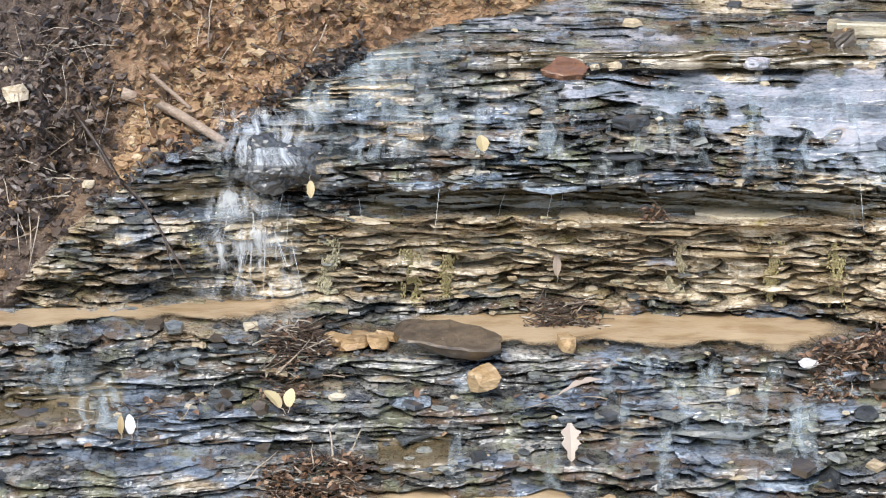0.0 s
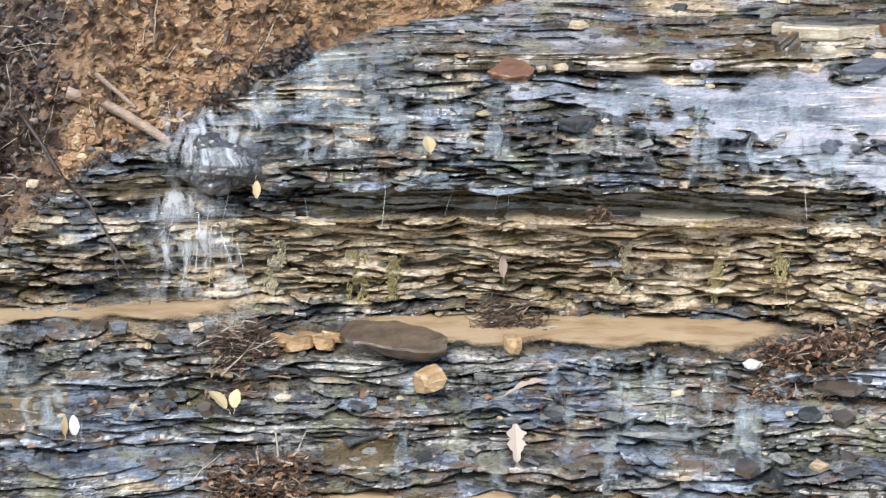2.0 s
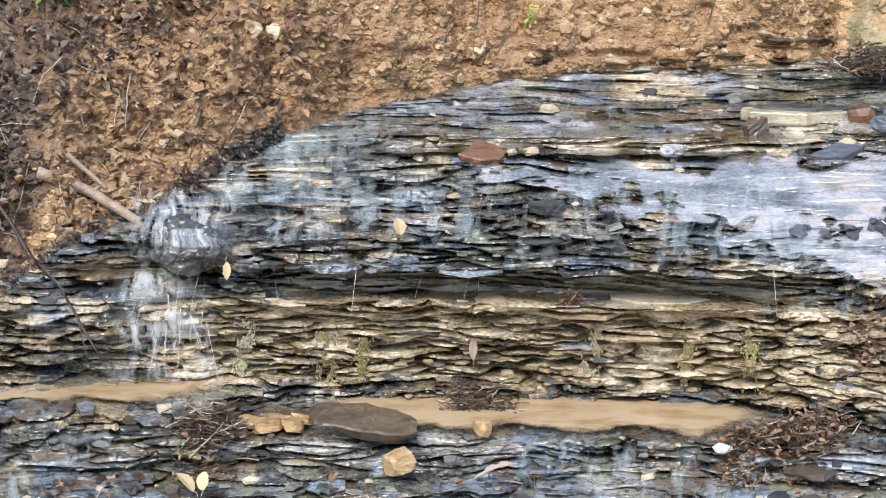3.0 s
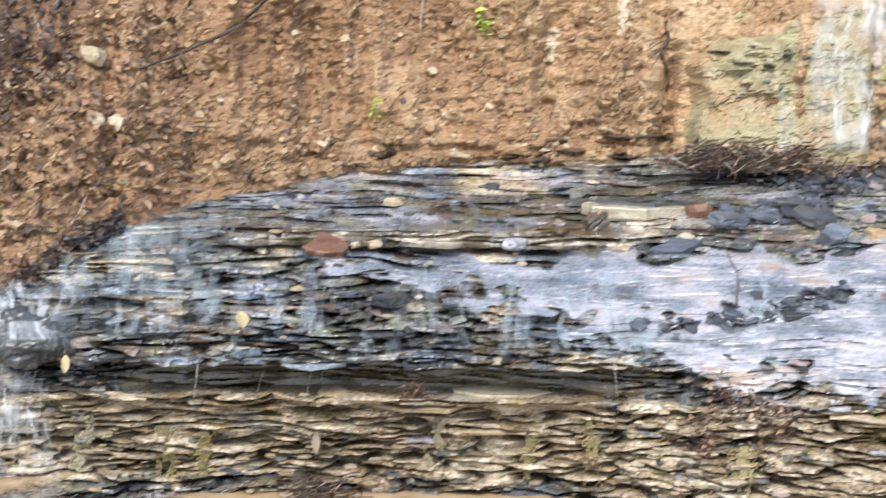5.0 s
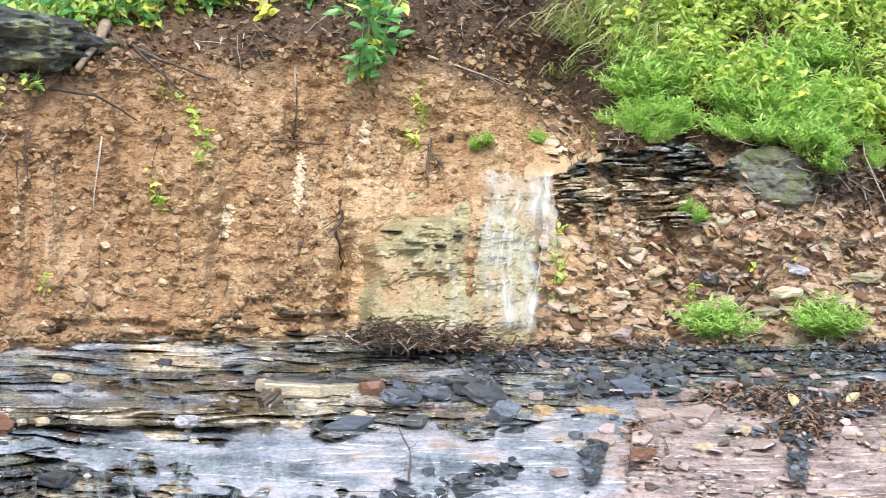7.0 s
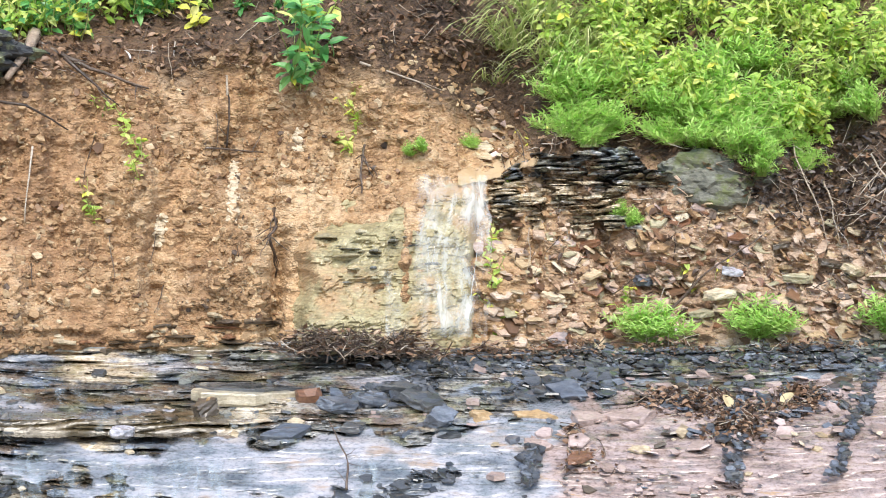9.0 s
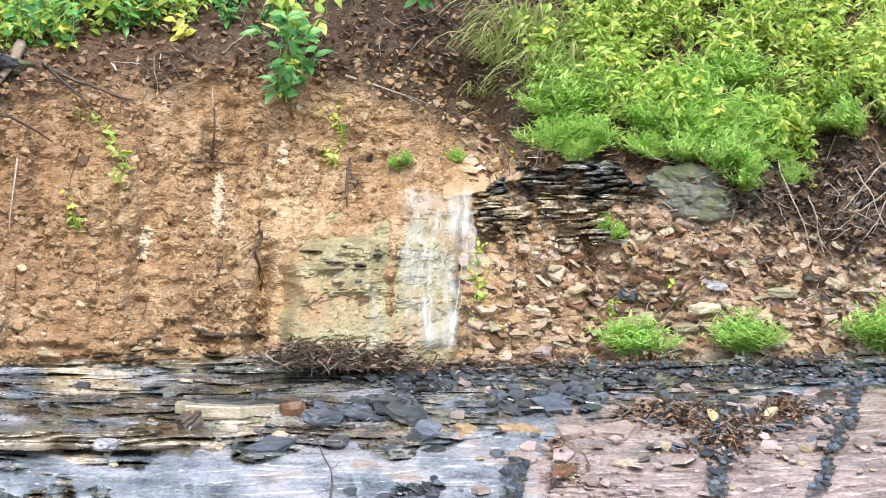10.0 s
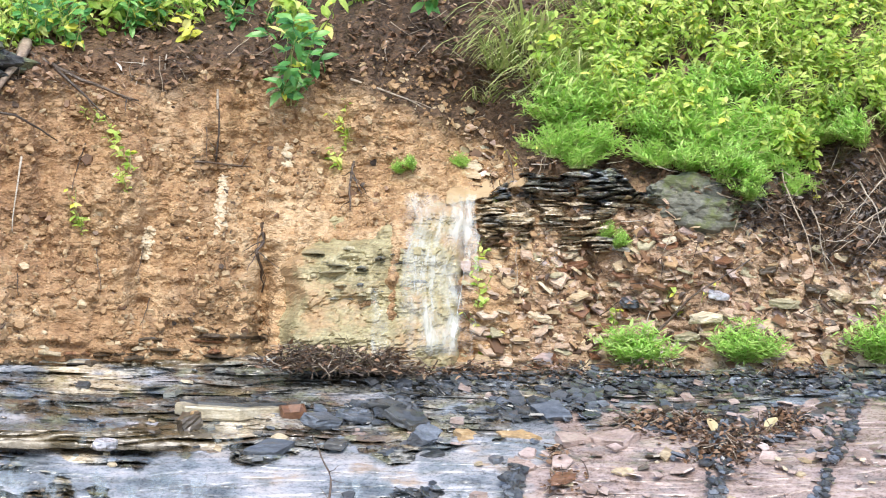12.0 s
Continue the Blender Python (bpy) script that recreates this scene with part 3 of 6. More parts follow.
def blob(c, size, R, rough=0.25, flat=0.0, sub=1):
    """An angular, faceted stone."""
    bm = bmesh.new()
    bmesh.ops.create_icosphere(bm, subdivisions=sub, radius=1)
    yaw = R.uniform(0, 6.28)
    rot = Euler((R.uniform(-0.25, 0.25), R.uniform(-0.25, 0.25), yaw)).to_matrix()
    seed = R.uniform(0, 100)
    out = []
    for v in bm.verts:
        k = 1 + rough * 2.2 * noise.noise(v.co * 1.3 + Vector((seed, 0, 0)))
        p = Vector((v.co.x * k, v.co.y * k, max(-0.6, min(0.6, v.co.z * k * (1 + flat)))))
        out.append(Vector(c) + rot @ Vector((p.x * size[0], p.y * size[1], p.z * size[2])))
    fs = [tuple(v.index for v in f.verts) for f in bm.faces]
    bm.free()
    return out, fs


def shard(c, w, R, thick=0.25, normal=None):
    """A flat chip with an uneven outline."""
    n = R.choice((4, 5, 5, 6))
    a0 = R.uniform(0, 6.28)
    nv = normal or Vector((R.uniform(-0.35, 0.35), R.uniform(-0.5, 0.1), 1)).normalized()
    q = nv.to_track_quat("Z", "Y").to_matrix()
    top, bot = [], []
    lo = R.uniform(0.5, 1.0)
    for i in range(n):
        a = a0 + 6.283 * i / n + R.uniform(-0.3, 0.3)
        p = Vector((math.cos(a) * w, math.sin(a) * w * lo, 0)) * R.uniform(0.7, 1.1)
        top.append(Vector(c) + q @ (p * 0.9 + Vector((0, 0, w * thick * R.uniform(0.8, 1.1)))))
        bot.append(Vector(c) + q @ p)
    fs = [tuple(range(n)), tuple(range(2 * n - 1, n - 1, -1))] + [(i, n + i, n + (i + 1) % n, (i + 1) % n) for i in range(n)]
    return top + bot, fs


def stick(points, r0, r1, sides=5):
    """A tapering twig along a run of points."""
    verts, faces = [], []
    n = len(points)
    for i, p in enumerate(points):
        p = Vector(p)
        d = (Vector(points[min(i + 1, n - 1)]) - Vector(points[max(i - 1, 0)])).normalized()
        a = d.orthogonal().normalized()
        b = d.cross(a)
        r = r0 + (r1 - r0) * i / (n - 1)
        verts += [p + (a * math.cos(6.283 * k / sides) + b * math.sin(6.283 * k / sides)) * r for k in range(sides)]
    for i in range(n - 1):
        for k in range(sides):
            k2 = (k + 1) % sides
            faces.append((i * sides + k, i * sides + k2, (i + 1) * sides + k2, (i + 1) * sides + k))
    faces += [tuple(range(sides - 1, -1, -1)), tuple((n - 1) * sides + k for k in range(sides))]
    return verts, faces


def wander(p, q, R, bend=0.12, n=7):
    p, q = Vector(p), Vector(q)
    ln = (q - p).length
    out = [p]
    off = Vector((0, 0, 0))
    for i in range(1, n):
        u = i / (n - 1)
        off += Vector((R.uniform(-1, 1), R.uniform(-1, 1), R.uniform(-1, 1))) * bend * ln / n * 1.6
        out.append(p.lerp(q, u) + off * (1 - abs(2 * u - 1) * 0.4))
    return out


def leaf_geo(base, way, up, ln, wd, R, fold=0.25, droop=0.25):
    """A pointed leaf of six facets, folded on its midrib and bent down at the tip."""
    way, up = Vector(way).normalized(), Vector(up).normalized()
    side = way.cross(up)
    if side.length < 1e-3:
        side = way.orthogonal()
    side.normalize()
    up = side.cross(way).normalized()
    b = Vector(base)
    mid = [b, b + way * ln * 0.35 - up * 0.02 * ln, b + way * ln * 0.72 - up * droop * 0.45 * ln, b + way * ln - up * droop * ln]
    v = [mid[0], mid[1], mid[2], mid[3]]
    for k, w in ((1, 0.5), (2, 0.36)):
        v += [mid[k] + side * wd * w + up * fold * wd * 0.5, mid[k] - side * wd * w + up * fold * wd * 0.5]
    f = [(0, 1, 4), (0, 5, 1), (1, 2, 6, 4), (1, 5, 7, 2), (2, 3, 6), (2, 7, 3)]
    return v, f


# ---- ground, clay bank and the hill behind ----
def ground_sheet():
    """The creek bed round the standing place and the land beyond it, to the horizon."""
    verts, faces = [], []
    rings = [0.0] + [0.25 * k for k in range(1, 27)] + [9, 20, 60, 250, 1500]
    n = 144
    for i, r in enumerate(rings):
        for k in range(n):
            a = 360 * k / n - 180
            q = at(a, r, 0)
            z = -0.06 + 0.05 * fb(q.x * 1.1, q.y * 1.1, 0.0, 4) * min(1.0, 20 / (r + 1))
            if r > 9 and not -24 < a < 44:
                z += 0.4 * (r / 20) ** 0.5
            if -26 < a < 46 and r > 6:
                z = -0.3
            verts.append(at(a, r, z))
    for i in range(len(rings) - 1):
        for k in range(n):
            faces.append((i * n + k, i * n + (k + 1) % n, (i + 1) * n + (k + 1) % n, (i + 1) * n + k))
    thing("ground", mesh_of("ground", verts, faces, SILT), "brown silty creek bed with muddy wet patches", "ground", "", "structure")


def clay_bank():
    azs = np.concatenate([np.arange(-22, -15.5, 0.4), np.arange(-15.5, 36, 0.085), np.arange(36, 42.01, 0.4)])
    rows = 210
    verts, uvs, faces = [], [], []
    for az in azs:
        az = float(az)
        r0, z0 = toe(az)
        zt = bank_top(az)
        for k in range(rows):
            if k < 165:
                z = z0 - 0.16 + (zt + 0.06 - z0 + 0.16) * k / 164
            else:
                z = zt + 0.06 + 2.9 * ((k - 164) / 45) ** 1.8
            verts.append(at(az, bank_r(az, z), z))
            dark = min(zt, float(np.interp(az, [16, 18, 20, 21.5, 23], [3.0, 2.78, 2.62, 2.64, 3.0])))
            uvs.append((az, (z - z0) / max(0.2, dark - z0) if z < dark else 1 + (z - dark)))
    n = rows
    for i in range(len(azs) - 1):
        for k in range(n - 1):
            a = i * n + k
            faces.append((a, a + n, a + n + 1, a + 1))
    thing("clay_bank", mesh_of("clay_bank", verts, faces, SOIL, uvs, True), "steep eroded orange clay bank with dark humus along its top", "bank", "", "structure")
    # the hill goes on behind the bank's top
    verts, faces = [], []
    for i, az in enumerate(np.arange(-40, 60.1, 4)):
        az = float(az)
        for k in range(9):
            b = max(-22.0, min(42.0, az))
            z = bank_top(b) + 2.6 + 0.45 * k ** 1.5
            verts.append(at(az, bank_r(b, bank_top(b) + 2.6, False) + 0.3 + 2.4 * k ** 1.35, z + 0.2 * fb(az * 0.2, k)))
    for i in range(25):
        for k in range(8):
            a = i * 9 + k
            faces.append((a, a + 9, a + 10, a + 1))
    thing("hillside", mesh_of("hillside", verts, faces, SOIL, [(0, 2.0)] * len(verts), True), "leaf-strewn wooded hillside soil above the bank", "hill", "", "structure")


# ---- bedded rock ----
def strata(name, front, az_lo, az_hi, step, z_lo, z_hi, rise, zone, seed, smooth=None, keep=None, crumb=1.0, bed=0.032):
    """Solid bedded rock: flat-topped plates with broken fronts, each bed cut into thin laminae, with dark partings between."""
    azs = np.arange(az_lo, az_hi + step / 2, step)
    zs = np.arange(z_lo, z_hi + rise / 2, rise)
    n = len(zs)
    verts, faces, masks = [], [], []
    nz = noise.noise
    for i, az in enumerate(azs):
        az = float(az)
        ac = az * crumb
        for k, z in enumerate(zs):
            z = float(z)
            zz = z + 0.03 * nz((az * 0.13, z * 1.3, seed)) + 0.010 * nz((az * 0.45, z * 6, seed))
            joint = math.floor(ac * 0.30 + 0.9 * nz((ac * 0.2, zz * 8, seed + 6)))
            b = zz / bed + 0.6 * nz((ac * 0.26, zz * 7, seed + 2)) + 1.0 * nz((joint * 3.9, zz * 4, seed + 7))
            layer = math.floor(b)
            up = b - layer
            thin = math.floor(zz / 0.012 + 0.6 * nz((ac * 0.45, zz * 14, seed + 4)))
            amp = 1.0 if smooth is None else 1 - 0.93 * smooth(az, z)
            shelf = amp * (0.0 if 0.33 < z < 0.41 else 0.7)
            plate = 0.05 * nz((ac * 0.33, layer * 7.31, seed)) + 0.055 * math.floor(4 * nz((ac * 0.6 + 0.3 * nz((ac * 2.1, zz * 20, seed)), layer * 5.13, seed + 1)) + 0.5) / 4 + 0.016 * fb(ac * 1.6, zz * 30, seed, 3)
            fine = 0.2 + 0.8 * smooth_step(nz((ac * 0.3, zz * 5, seed + 20)), -0.1, 0.22)
            lamina = fine * (0.030 * nz((ac * 0.7, thin * 3.77, seed + 3)) + 0.018 * fb(ac * 2.4, zz * 55, seed + 5, 3))
            gap = smooth_step(nz((ac * 0.40, layer * 4.4, seed + 9)), 0.0, 0.25) * (1 - smooth_step(up, 0.10, 0.28)) * 0.14
            cut = 0.11 * max(0.0, 1 - 5 * abs(nz((ac * 0.36, zz * 30, seed + 19)))) ** 2
            r = front(az, z - (up - 0.5) * bed * shelf) + amp * (plate + lamina + gap + cut) + 0.012 * nz((az * 0.8, z * 5, seed))
            if keep is not None and not keep(az, z):
                r += 0.5
            verts.append(at(az, r, z + dip(az)))
            masks.append(zone(az, z))
            if i < len(azs) - 1 and k < n - 1:
                a = i * n + k
                faces.append((a, a + n, a + n + 1, a + 1))
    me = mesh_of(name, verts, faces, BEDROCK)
    for c, key in enumerate(("tan", "bare", "pink", "mud")):
        me.attributes.new(key, "FLOAT", "POINT").data.foreach_set("value", np.array([q[c] for q in masks], dtype=np.float32))
    return me


def beds(name, label, zlo, zhi, az_lo, az_hi, front, choose, thin, length, limit, depth=0.5, jag=0.02, keep=None, seed=1, sink=0.012, group_az=(-8, 14), squeeze=None, density=0.3, body=True, smooth=None, crumb=1.0, bed=0.032, zone=lambda a, z: (0.0, 0.0, 0.0, 0.0)):
    """Bedded rock: a solid body with loose slabs that stand out of it. The slabs of the nearest stretch are parts."""
    R = random.Random(seed)
    mats = choose(None, None, R)
    data = strata(name, front, az_lo, az_hi, 0.08, zlo, zhi, 0.0036, zone, seed, smooth, keep, crumb, bed) if body else None
    root = thing(name, data, label, "rock", "", "structure")
    rest, made = [Pile() for _ in mats], 0
    z = zlo
    while z < zhi:
        h = R.uniform(*thin) * (squeeze(z) if squeeze else 1.0)
        az = az_lo - R.uniform(0, 3)
        lump = R.uniform(0, 50)
        while az < az_hi:
            w = length[0] * (length[1] / length[0]) ** R.random()
            a1 = min(az + w, az_hi)
            mid = (az + a1) / 2
            if a1 - az > 0.15 and R.random() < density * (1 - (smooth(mid, z) if smooth else 0) * 0.88) and (keep is None or keep(mid, z)):
                wob = 0.03 * noise.noise((mid * 0.35, lump, z * 9)) + R.uniform(-0.012, 0.02)
                if R.random() < 0.08:
                    wob -= R.uniform(0.01, 0.035)
                hh = h * R.uniform(0.72, 1.02)
                geo = slab_geo(az + 0.02, a1 - R.uniform(0.0, 0.08), z, z + hh, lambda a, b: front(a, b) + wob, depth, R, 6 if w > 1.2 else 5, jag * R.uniform(0.5, 1.5), sink)
                k = choose(mid, z, R)
                if made < limit and group_az[0] < mid < group_az[1]:
                    made += 1
                    under("slab", mesh_of("slab", *geo, mats[k]), root)
                else:
                    rest[k].add(*geo)
            az = a1
        z += h
    for p, m in zip(rest, mats):
        if p.v:
            under("shale_beds", p.mesh("shale_beds", m), root, "", "stuff")
    return root


def above_toe(az, z):
    b = max(-20, min(37, az))
    return z + dip(az) < toe(b)[1] + 0.015


def pick(mats, rule):
    def choose(az, z, R, u=None):
        if az is None:
            return mats
        u, total = (R.random() if u is None else max(0.0, min(0.999, u))), 0.0
        for k, w in enumerate(rule(az, z)):
            total += w
            if u < total:
                return k
        return 0
    return choose


def smooth_step(x, a, b):
    u = max(0.0, min(1.0, (x - a) / (b - a)))
    return u * u * (3 - 2 * u)


def bare(az, z):
    """How smooth the rock is worn: the pale face under running water and the bare pink shelf."""
    low = float(np.interp(az, [3, 6, 9, 11, 13.5, 15.5, 20, 24, 37], [1.13, 1.08, 1.06, 1.02, 0.96, 0.84, 0.80, 0.84, 0.85]))
    high = float(np.interp(az, [3, 17, 21, 23, 37], [1.175, 1.18, 1.20, 1.33, 1.37]))
    n = 0.16 * noise.noise((az * 0.5, z * 9, 3.0)) + 0.08 * noise.noise((az * 1.6, z * 26, 5.0))
    return smooth_step(az, 3, 4.5) * smooth_step(z + n, low - 0.015, low + 0.02) * (1 - smooth_step(z + 0.5 * n, high - 0.01, high + 0.02))


def upper_rule(a, z):
    b = bare(a, z)
    aa = a + 4 * noise.noise((a * 0.3, z * 6, 11.0))
    if b > 0.5:
        p = 0.9 * smooth_step(aa, 19.5, 26)
        return (0.04, 0.02, 0.92 - p, 0, p, 0.02)
    if z < 1.2:
        return (0.44, 0.22, 0.05, 0.07, 0, 0.22) if aa < 17 else (0.22, 0.15, 0.18, 0.15, 0.2, 0.10)
    return (0.40, 0.14, 0.20, 0.07, 0.03, 0.16) if aa < 20 else (0.24, 0.42, 0.03, 0.04, 0.17, 0.10)


def middle_rule(a, z):
    if bare(a, z) > 0.5:
        return (0.05, 0.05, 0.02, 0.88)
    if z < 0.44 or (z > 0.74 and a < 14):
        return (0.20, 0.55, 0.25, 0)
    if a < -7:
        return (0.40, 0.38, 0.22, 0)
    return (0.40, 0.25, 0.1, 0.25) if a > 14 else (0.74, 0.16, 0.08, 0.02)


def zones(a, z):
    """How tan, worn bare, and pink the rock is."""
    face = smooth_step(z, 0.42, 0.46) * (1 - smooth_step(z, 0.73, 0.75)) * smooth_step(a, -9, -5)
    tan = max(0.78 * face, (0.36 if z > 0.36 else 0.16) + 0.5 * noise.noise((a * 0.4, z * 10, 31.0)),  0.36 * smooth_step(z, 1.2, 1.25), 0.42 * smooth_step(z, 0.735, 0.75) * (1 - smooth_step(z, 0.85, 0.87)) * smooth_step(a, -4, -1), 0.5 * (z < 0.75) * (a < -6) * (z > 0.45), 0.2)
    tan = max(tan, 0.95 * lip(a, z))
    mud = max(recess(a, z), channel(a, z), 0.9 * side_hollow(a, z))
    if z > 1.2:
        tan = 0.20 + 0.75 * noise.noise((a * 0.28, z * 9, 41.0))
        mud = max(mud, (0.30 + 0.9 * noise.noise((a * 0.22, z * 15, 71.0))) * (1 - smooth_step(a, 14, 18)))
    p = smooth_step(a + 4 * noise.noise((a * 0.3, z * 6, 11.0)), 19.5, 26)
    back = smooth_step(z + 0.03 * noise.noise((a * 0.6, 3, 1.0)), 1.385, 1.40) * smooth_step(a, 14, 17)
    if back > 0.5:
        return -0.4, -0.6, p, 0.0
    if z > 1.21 and bare(a, z) < 0.5:
        return tan, 0.22 + 0.9 * noise.noise((a * 0.25, z * 11, 47.0)), p, mud
    worn = max(bare(a, z), (0.46 if a < 20 else 0.25) * smooth_step(z, 1.19, 1.23), 0.10 + 0.35 * noise.noise((a * 0.4, z * 12, 37.0)))
    return tan, worn, p, mud


def recess(a, z):
    """The smooth mud-stained hollow under the upper ledge's lip; the overhang's shade is painted in with the mud."""
    return smooth_step(z, 0.735, 0.75) * (1 - smooth_step(z, 0.825, 0.835)) * smooth_step(a, -3.5, -1.5) * (1 - smooth_step(a, 13, 15))


def lip(a, z):
    """Smooth cream slabs at the foot of the hollow."""
    broken = smooth_step(noise.noise((a * 0.35, z * 12, 81.0)), -0.25, -0.05)
    return broken * smooth_step(z, 0.675, 0.685) * (1 - smooth_step(z, 0.738, 0.745)) * smooth_step(a, -4, -2) * (1 - smooth_step(a, 12, 14))


def channel(a, z):
    """The silted step behind the narrow dark water."""
    return smooth_step(z, 1.185, 1.20) * (1 - smooth_step(z, 1.245, 1.26)) * smooth_step(a, 0.5, 2.5) * (1 - smooth_step(a, 11.5, 13.5))


def side_hollow(a, z):
    """A silted hollow beside the splash and a stained block in the low ledge."""
    one = smooth_step(z, 0.79, 0.80) * (1 - smooth_step(z, 0.85, 0.86)) * smooth_step(a, -9.6, -8.8) * (1 - smooth_step(a, -6.6, -6.0))
    two = smooth_step(z, 0.20, 0.21) * (1 - smooth_step(z, 0.285, 0.30)) * (1 - smooth_step(a, -10.5, -9.8))
    three = smooth_step(z, 0.06, 0.07) * (1 - smooth_step(z, 0.13, 0.14)) * smooth_step(a, -2.3, -2.0) * (1 - smooth_step(a, 0.2, 0.6))
    return max(one, 0.8 * two, three)


def worn_blocks(a, z):
    return 0.85 * smooth_step(noise.noise((a * 0.33, z * 9, 61.0)), -0.18, 0.08)


def build_rock():
    beds("lower_ledge", "low ledge of dark wet shale in thin broken beds", -0.12, 0.365, -17, 37, rock_r,
         pick([SHALE, DARK, TAN, BLUE_SHEEN, BROWNSLAB, SILT], lambda a, z: (0.40, 0.16, 0.05, 0.16, 0.16, 0.07)), (0.010, 0.026), (0.45, 4.0), 300, 0.45, 0.05, None, 11, density=0.14, smooth=lambda a, z: max(0.8 * worn_blocks(a, z), 0.9 * side_hollow(a, z)), bed=0.046, zone=zones)
    beds("middle_face", "upright face of tan and dark thin-bedded shale over a muddy pool", 0.365, 0.865, -17, 37, rock_r,
         pick([TAN, SHALE, DARK, PALE], middle_rule), (0.009, 0.022), (0.4, 2.6), 300, 0.3, 0.028, above_toe, 12, density=0.15, smooth=lambda a, z: max(bare(a, z), 0.95 * recess(a, z), 0.8 * lip(a, z), 0.9 * side_hollow(a, z)), crumb=1.25, bed=0.024, zone=zones)
    beds("upper_ledge", "upper ledge of wet grey shale with water running over it", 0.865, 1.56, -13, 37, rock_r,
         pick([SHALE, DARK, PALE, TAN, PINK, BLUE_SHEEN], upper_rule), (0.009, 0.022), (0.4, 3.0), 300, 0.4, 0.035, above_toe, 13, squeeze=lambda z: 1.0 if z < 1.22 else 0.6, density=0.10, smooth=lambda a, z: max(bare(a, z), 0.70 * smooth_step(z, 1.21, 1.25), 0.9 * channel(a, z)), bed=0.030, zone=zones)


def pool(name, label, az0, az1, r_in, r_out, z, material, seed):
    R = random.Random(seed)
    verts, faces = [], []
    n = 60
    for i in range(n):
        u = i / (n - 1)
        az = az0 + (az1 - az0) * u
        taper = min(1.0, (9 * u) ** 0.5, (9 * (1 - u)) ** 0.5)
        mid = (r_in + r_out) / 2
        w = (r_out - r_in) / 2
        for s in range(7):
            v = -1 + s / 3
            verts.append(at(az, mid + v * w * max(0.05, taper) + ((0.12 * fb(az * 0.5, v, seed) + 0.05 * fb(az * 2.0, v, seed)) * -v if v < 0 else 0), z + dip(az)))
    for i in range(n - 1):
        for s in range(6):
            faces.append((i * 7 + s, (i + 1) * 7 + s, (i + 1) * 7 + s + 1, i * 7 + s + 1))
    me = mesh_of(name, verts, faces, material, None, True)
    shore = me.attributes.new("edge", "FLOAT", "POINT")
    shore.data.foreach_set("value", np.array([[0.0, 0.75, 1, 1, 1, 1, 1][i % 7] * min(1.0, 0.12 * (i // 7), 0.12 * (n - 1 - i // 7)) for i in range(len(verts))], dtype=np.float32))
    thing(name, me, label, "water", "", "structure")


def cascade(name, label, az0, az1, z_top, z_bot, front, material, proud=0.02, seed=3, spread=0.0, cols=14, rows=60, kind="structure", soft=3.2):
    """A skin of falling water that follows the rock and leaps clear where the rock steps back."""
    verts, uvs, faces, edge = [], [], [], []
    width = (az1 - az0) * 0.11
    for i in range(cols):
        u = i / (cols - 1)
        near = 99.0
        line = []
        for k in range(rows):
            v = k / (rows - 1)
            z = z_top + (z_bot - z_top) * v
            az = az0 + (az1 - az0) * u + spread * (u - 0.5) * v + 0.25 * fb(u * 3 + seed, v * 2.5)
            near = min(near + 0.012, front(az, z) - proud)
            line.append((az, near + 0.012 * fb(u * 12, v * 6, seed), z + dip(az), u, v))
        for az, r, z, u_, v in line:
            verts.append(at(az, r, z))
            uvs.append((u_ * width * 1.0 + seed, v * abs(z_top - z_bot)))
            ragged = 0.75 * fb(u_ * 5 + seed, v * 1.2, seed) + 0.25 * fb(u_ * 14, v * 4, seed)
            edge.append(max(0.0, min(1.0, soft * u_ + ragged - (3.2 - soft) * 0.12, 3.2 * (1 - u_) + ragged, 5 * v + ragged, 4 * (1 - v) + 0.1 + ragged)))
    for i in range(cols - 1):
        for k in range(rows - 1):
            a = i * rows + k
            faces.append((a, a + 1, a + rows + 1, a + rows))
    me = mesh_of(name, verts, faces, material, uvs, True)
    at_edge = me.attributes.new("edge", "FLOAT", "POINT")
    at_edge.data.foreach_set("value", np.array(edge, dtype=np.float32))
    return thing(name, me, label, "water", "", kind)


def strands(name, label, az0, az1, z_top, z_bot, front, count, seed, material, width=(0.002, 0.006), jump=0.05):
    R = random.Random(seed)
    p = Pile()
    for _ in range(count):
        az = R.uniform(az0, az1)
        za = R.uniform(z_bot + 0.4 * (z_top - z_bot), z_top)
        zb = max(z_bot, za - R.uniform(0.06, 0.30))
        r = front(az, za) - 0.012
        lean = R.uniform(-0.9, 0.9)
        leap = R.uniform(0.01, jump)
        pts = []
        for k in range(6):
            v = k / 5
            a = az + lean * v * 0.5
            z = za - (za - zb) * v
            pts.append(at(a, min(r - leap * v ** 0.6, front(a, z) - 0.006), z + dip(a)))
        w = R.uniform(*width)
        p.add(*stick(pts, w, w * 0.5, 4))
    return thing(name, p.mesh(name, material, True), label, "water", "", "stuff")


ground_sheet()
clay_bank()
build_rock()
pool("muddy_pool", "shallow muddy tan pool at the foot of the rock face", -1.6, 13.4, 5.86, 6.42, 0.384, MUD, 1)
pool("side_pool", "shallow muddy pool below the little waterfall", -18.0, -4.0, 6.00, 6.36, 0.452, MUD, 2)
pool("creek_pool", "muddy creek water at the foot of the low ledge", -2.6, 8.5, 4.9, 5.62, 0.012, MUD, 3)
pool("near_creek_pool", "muddy creek water beside leaf litter", -12.0, -4.0, 4.9, 5.56, 0.008, MUD, 6)
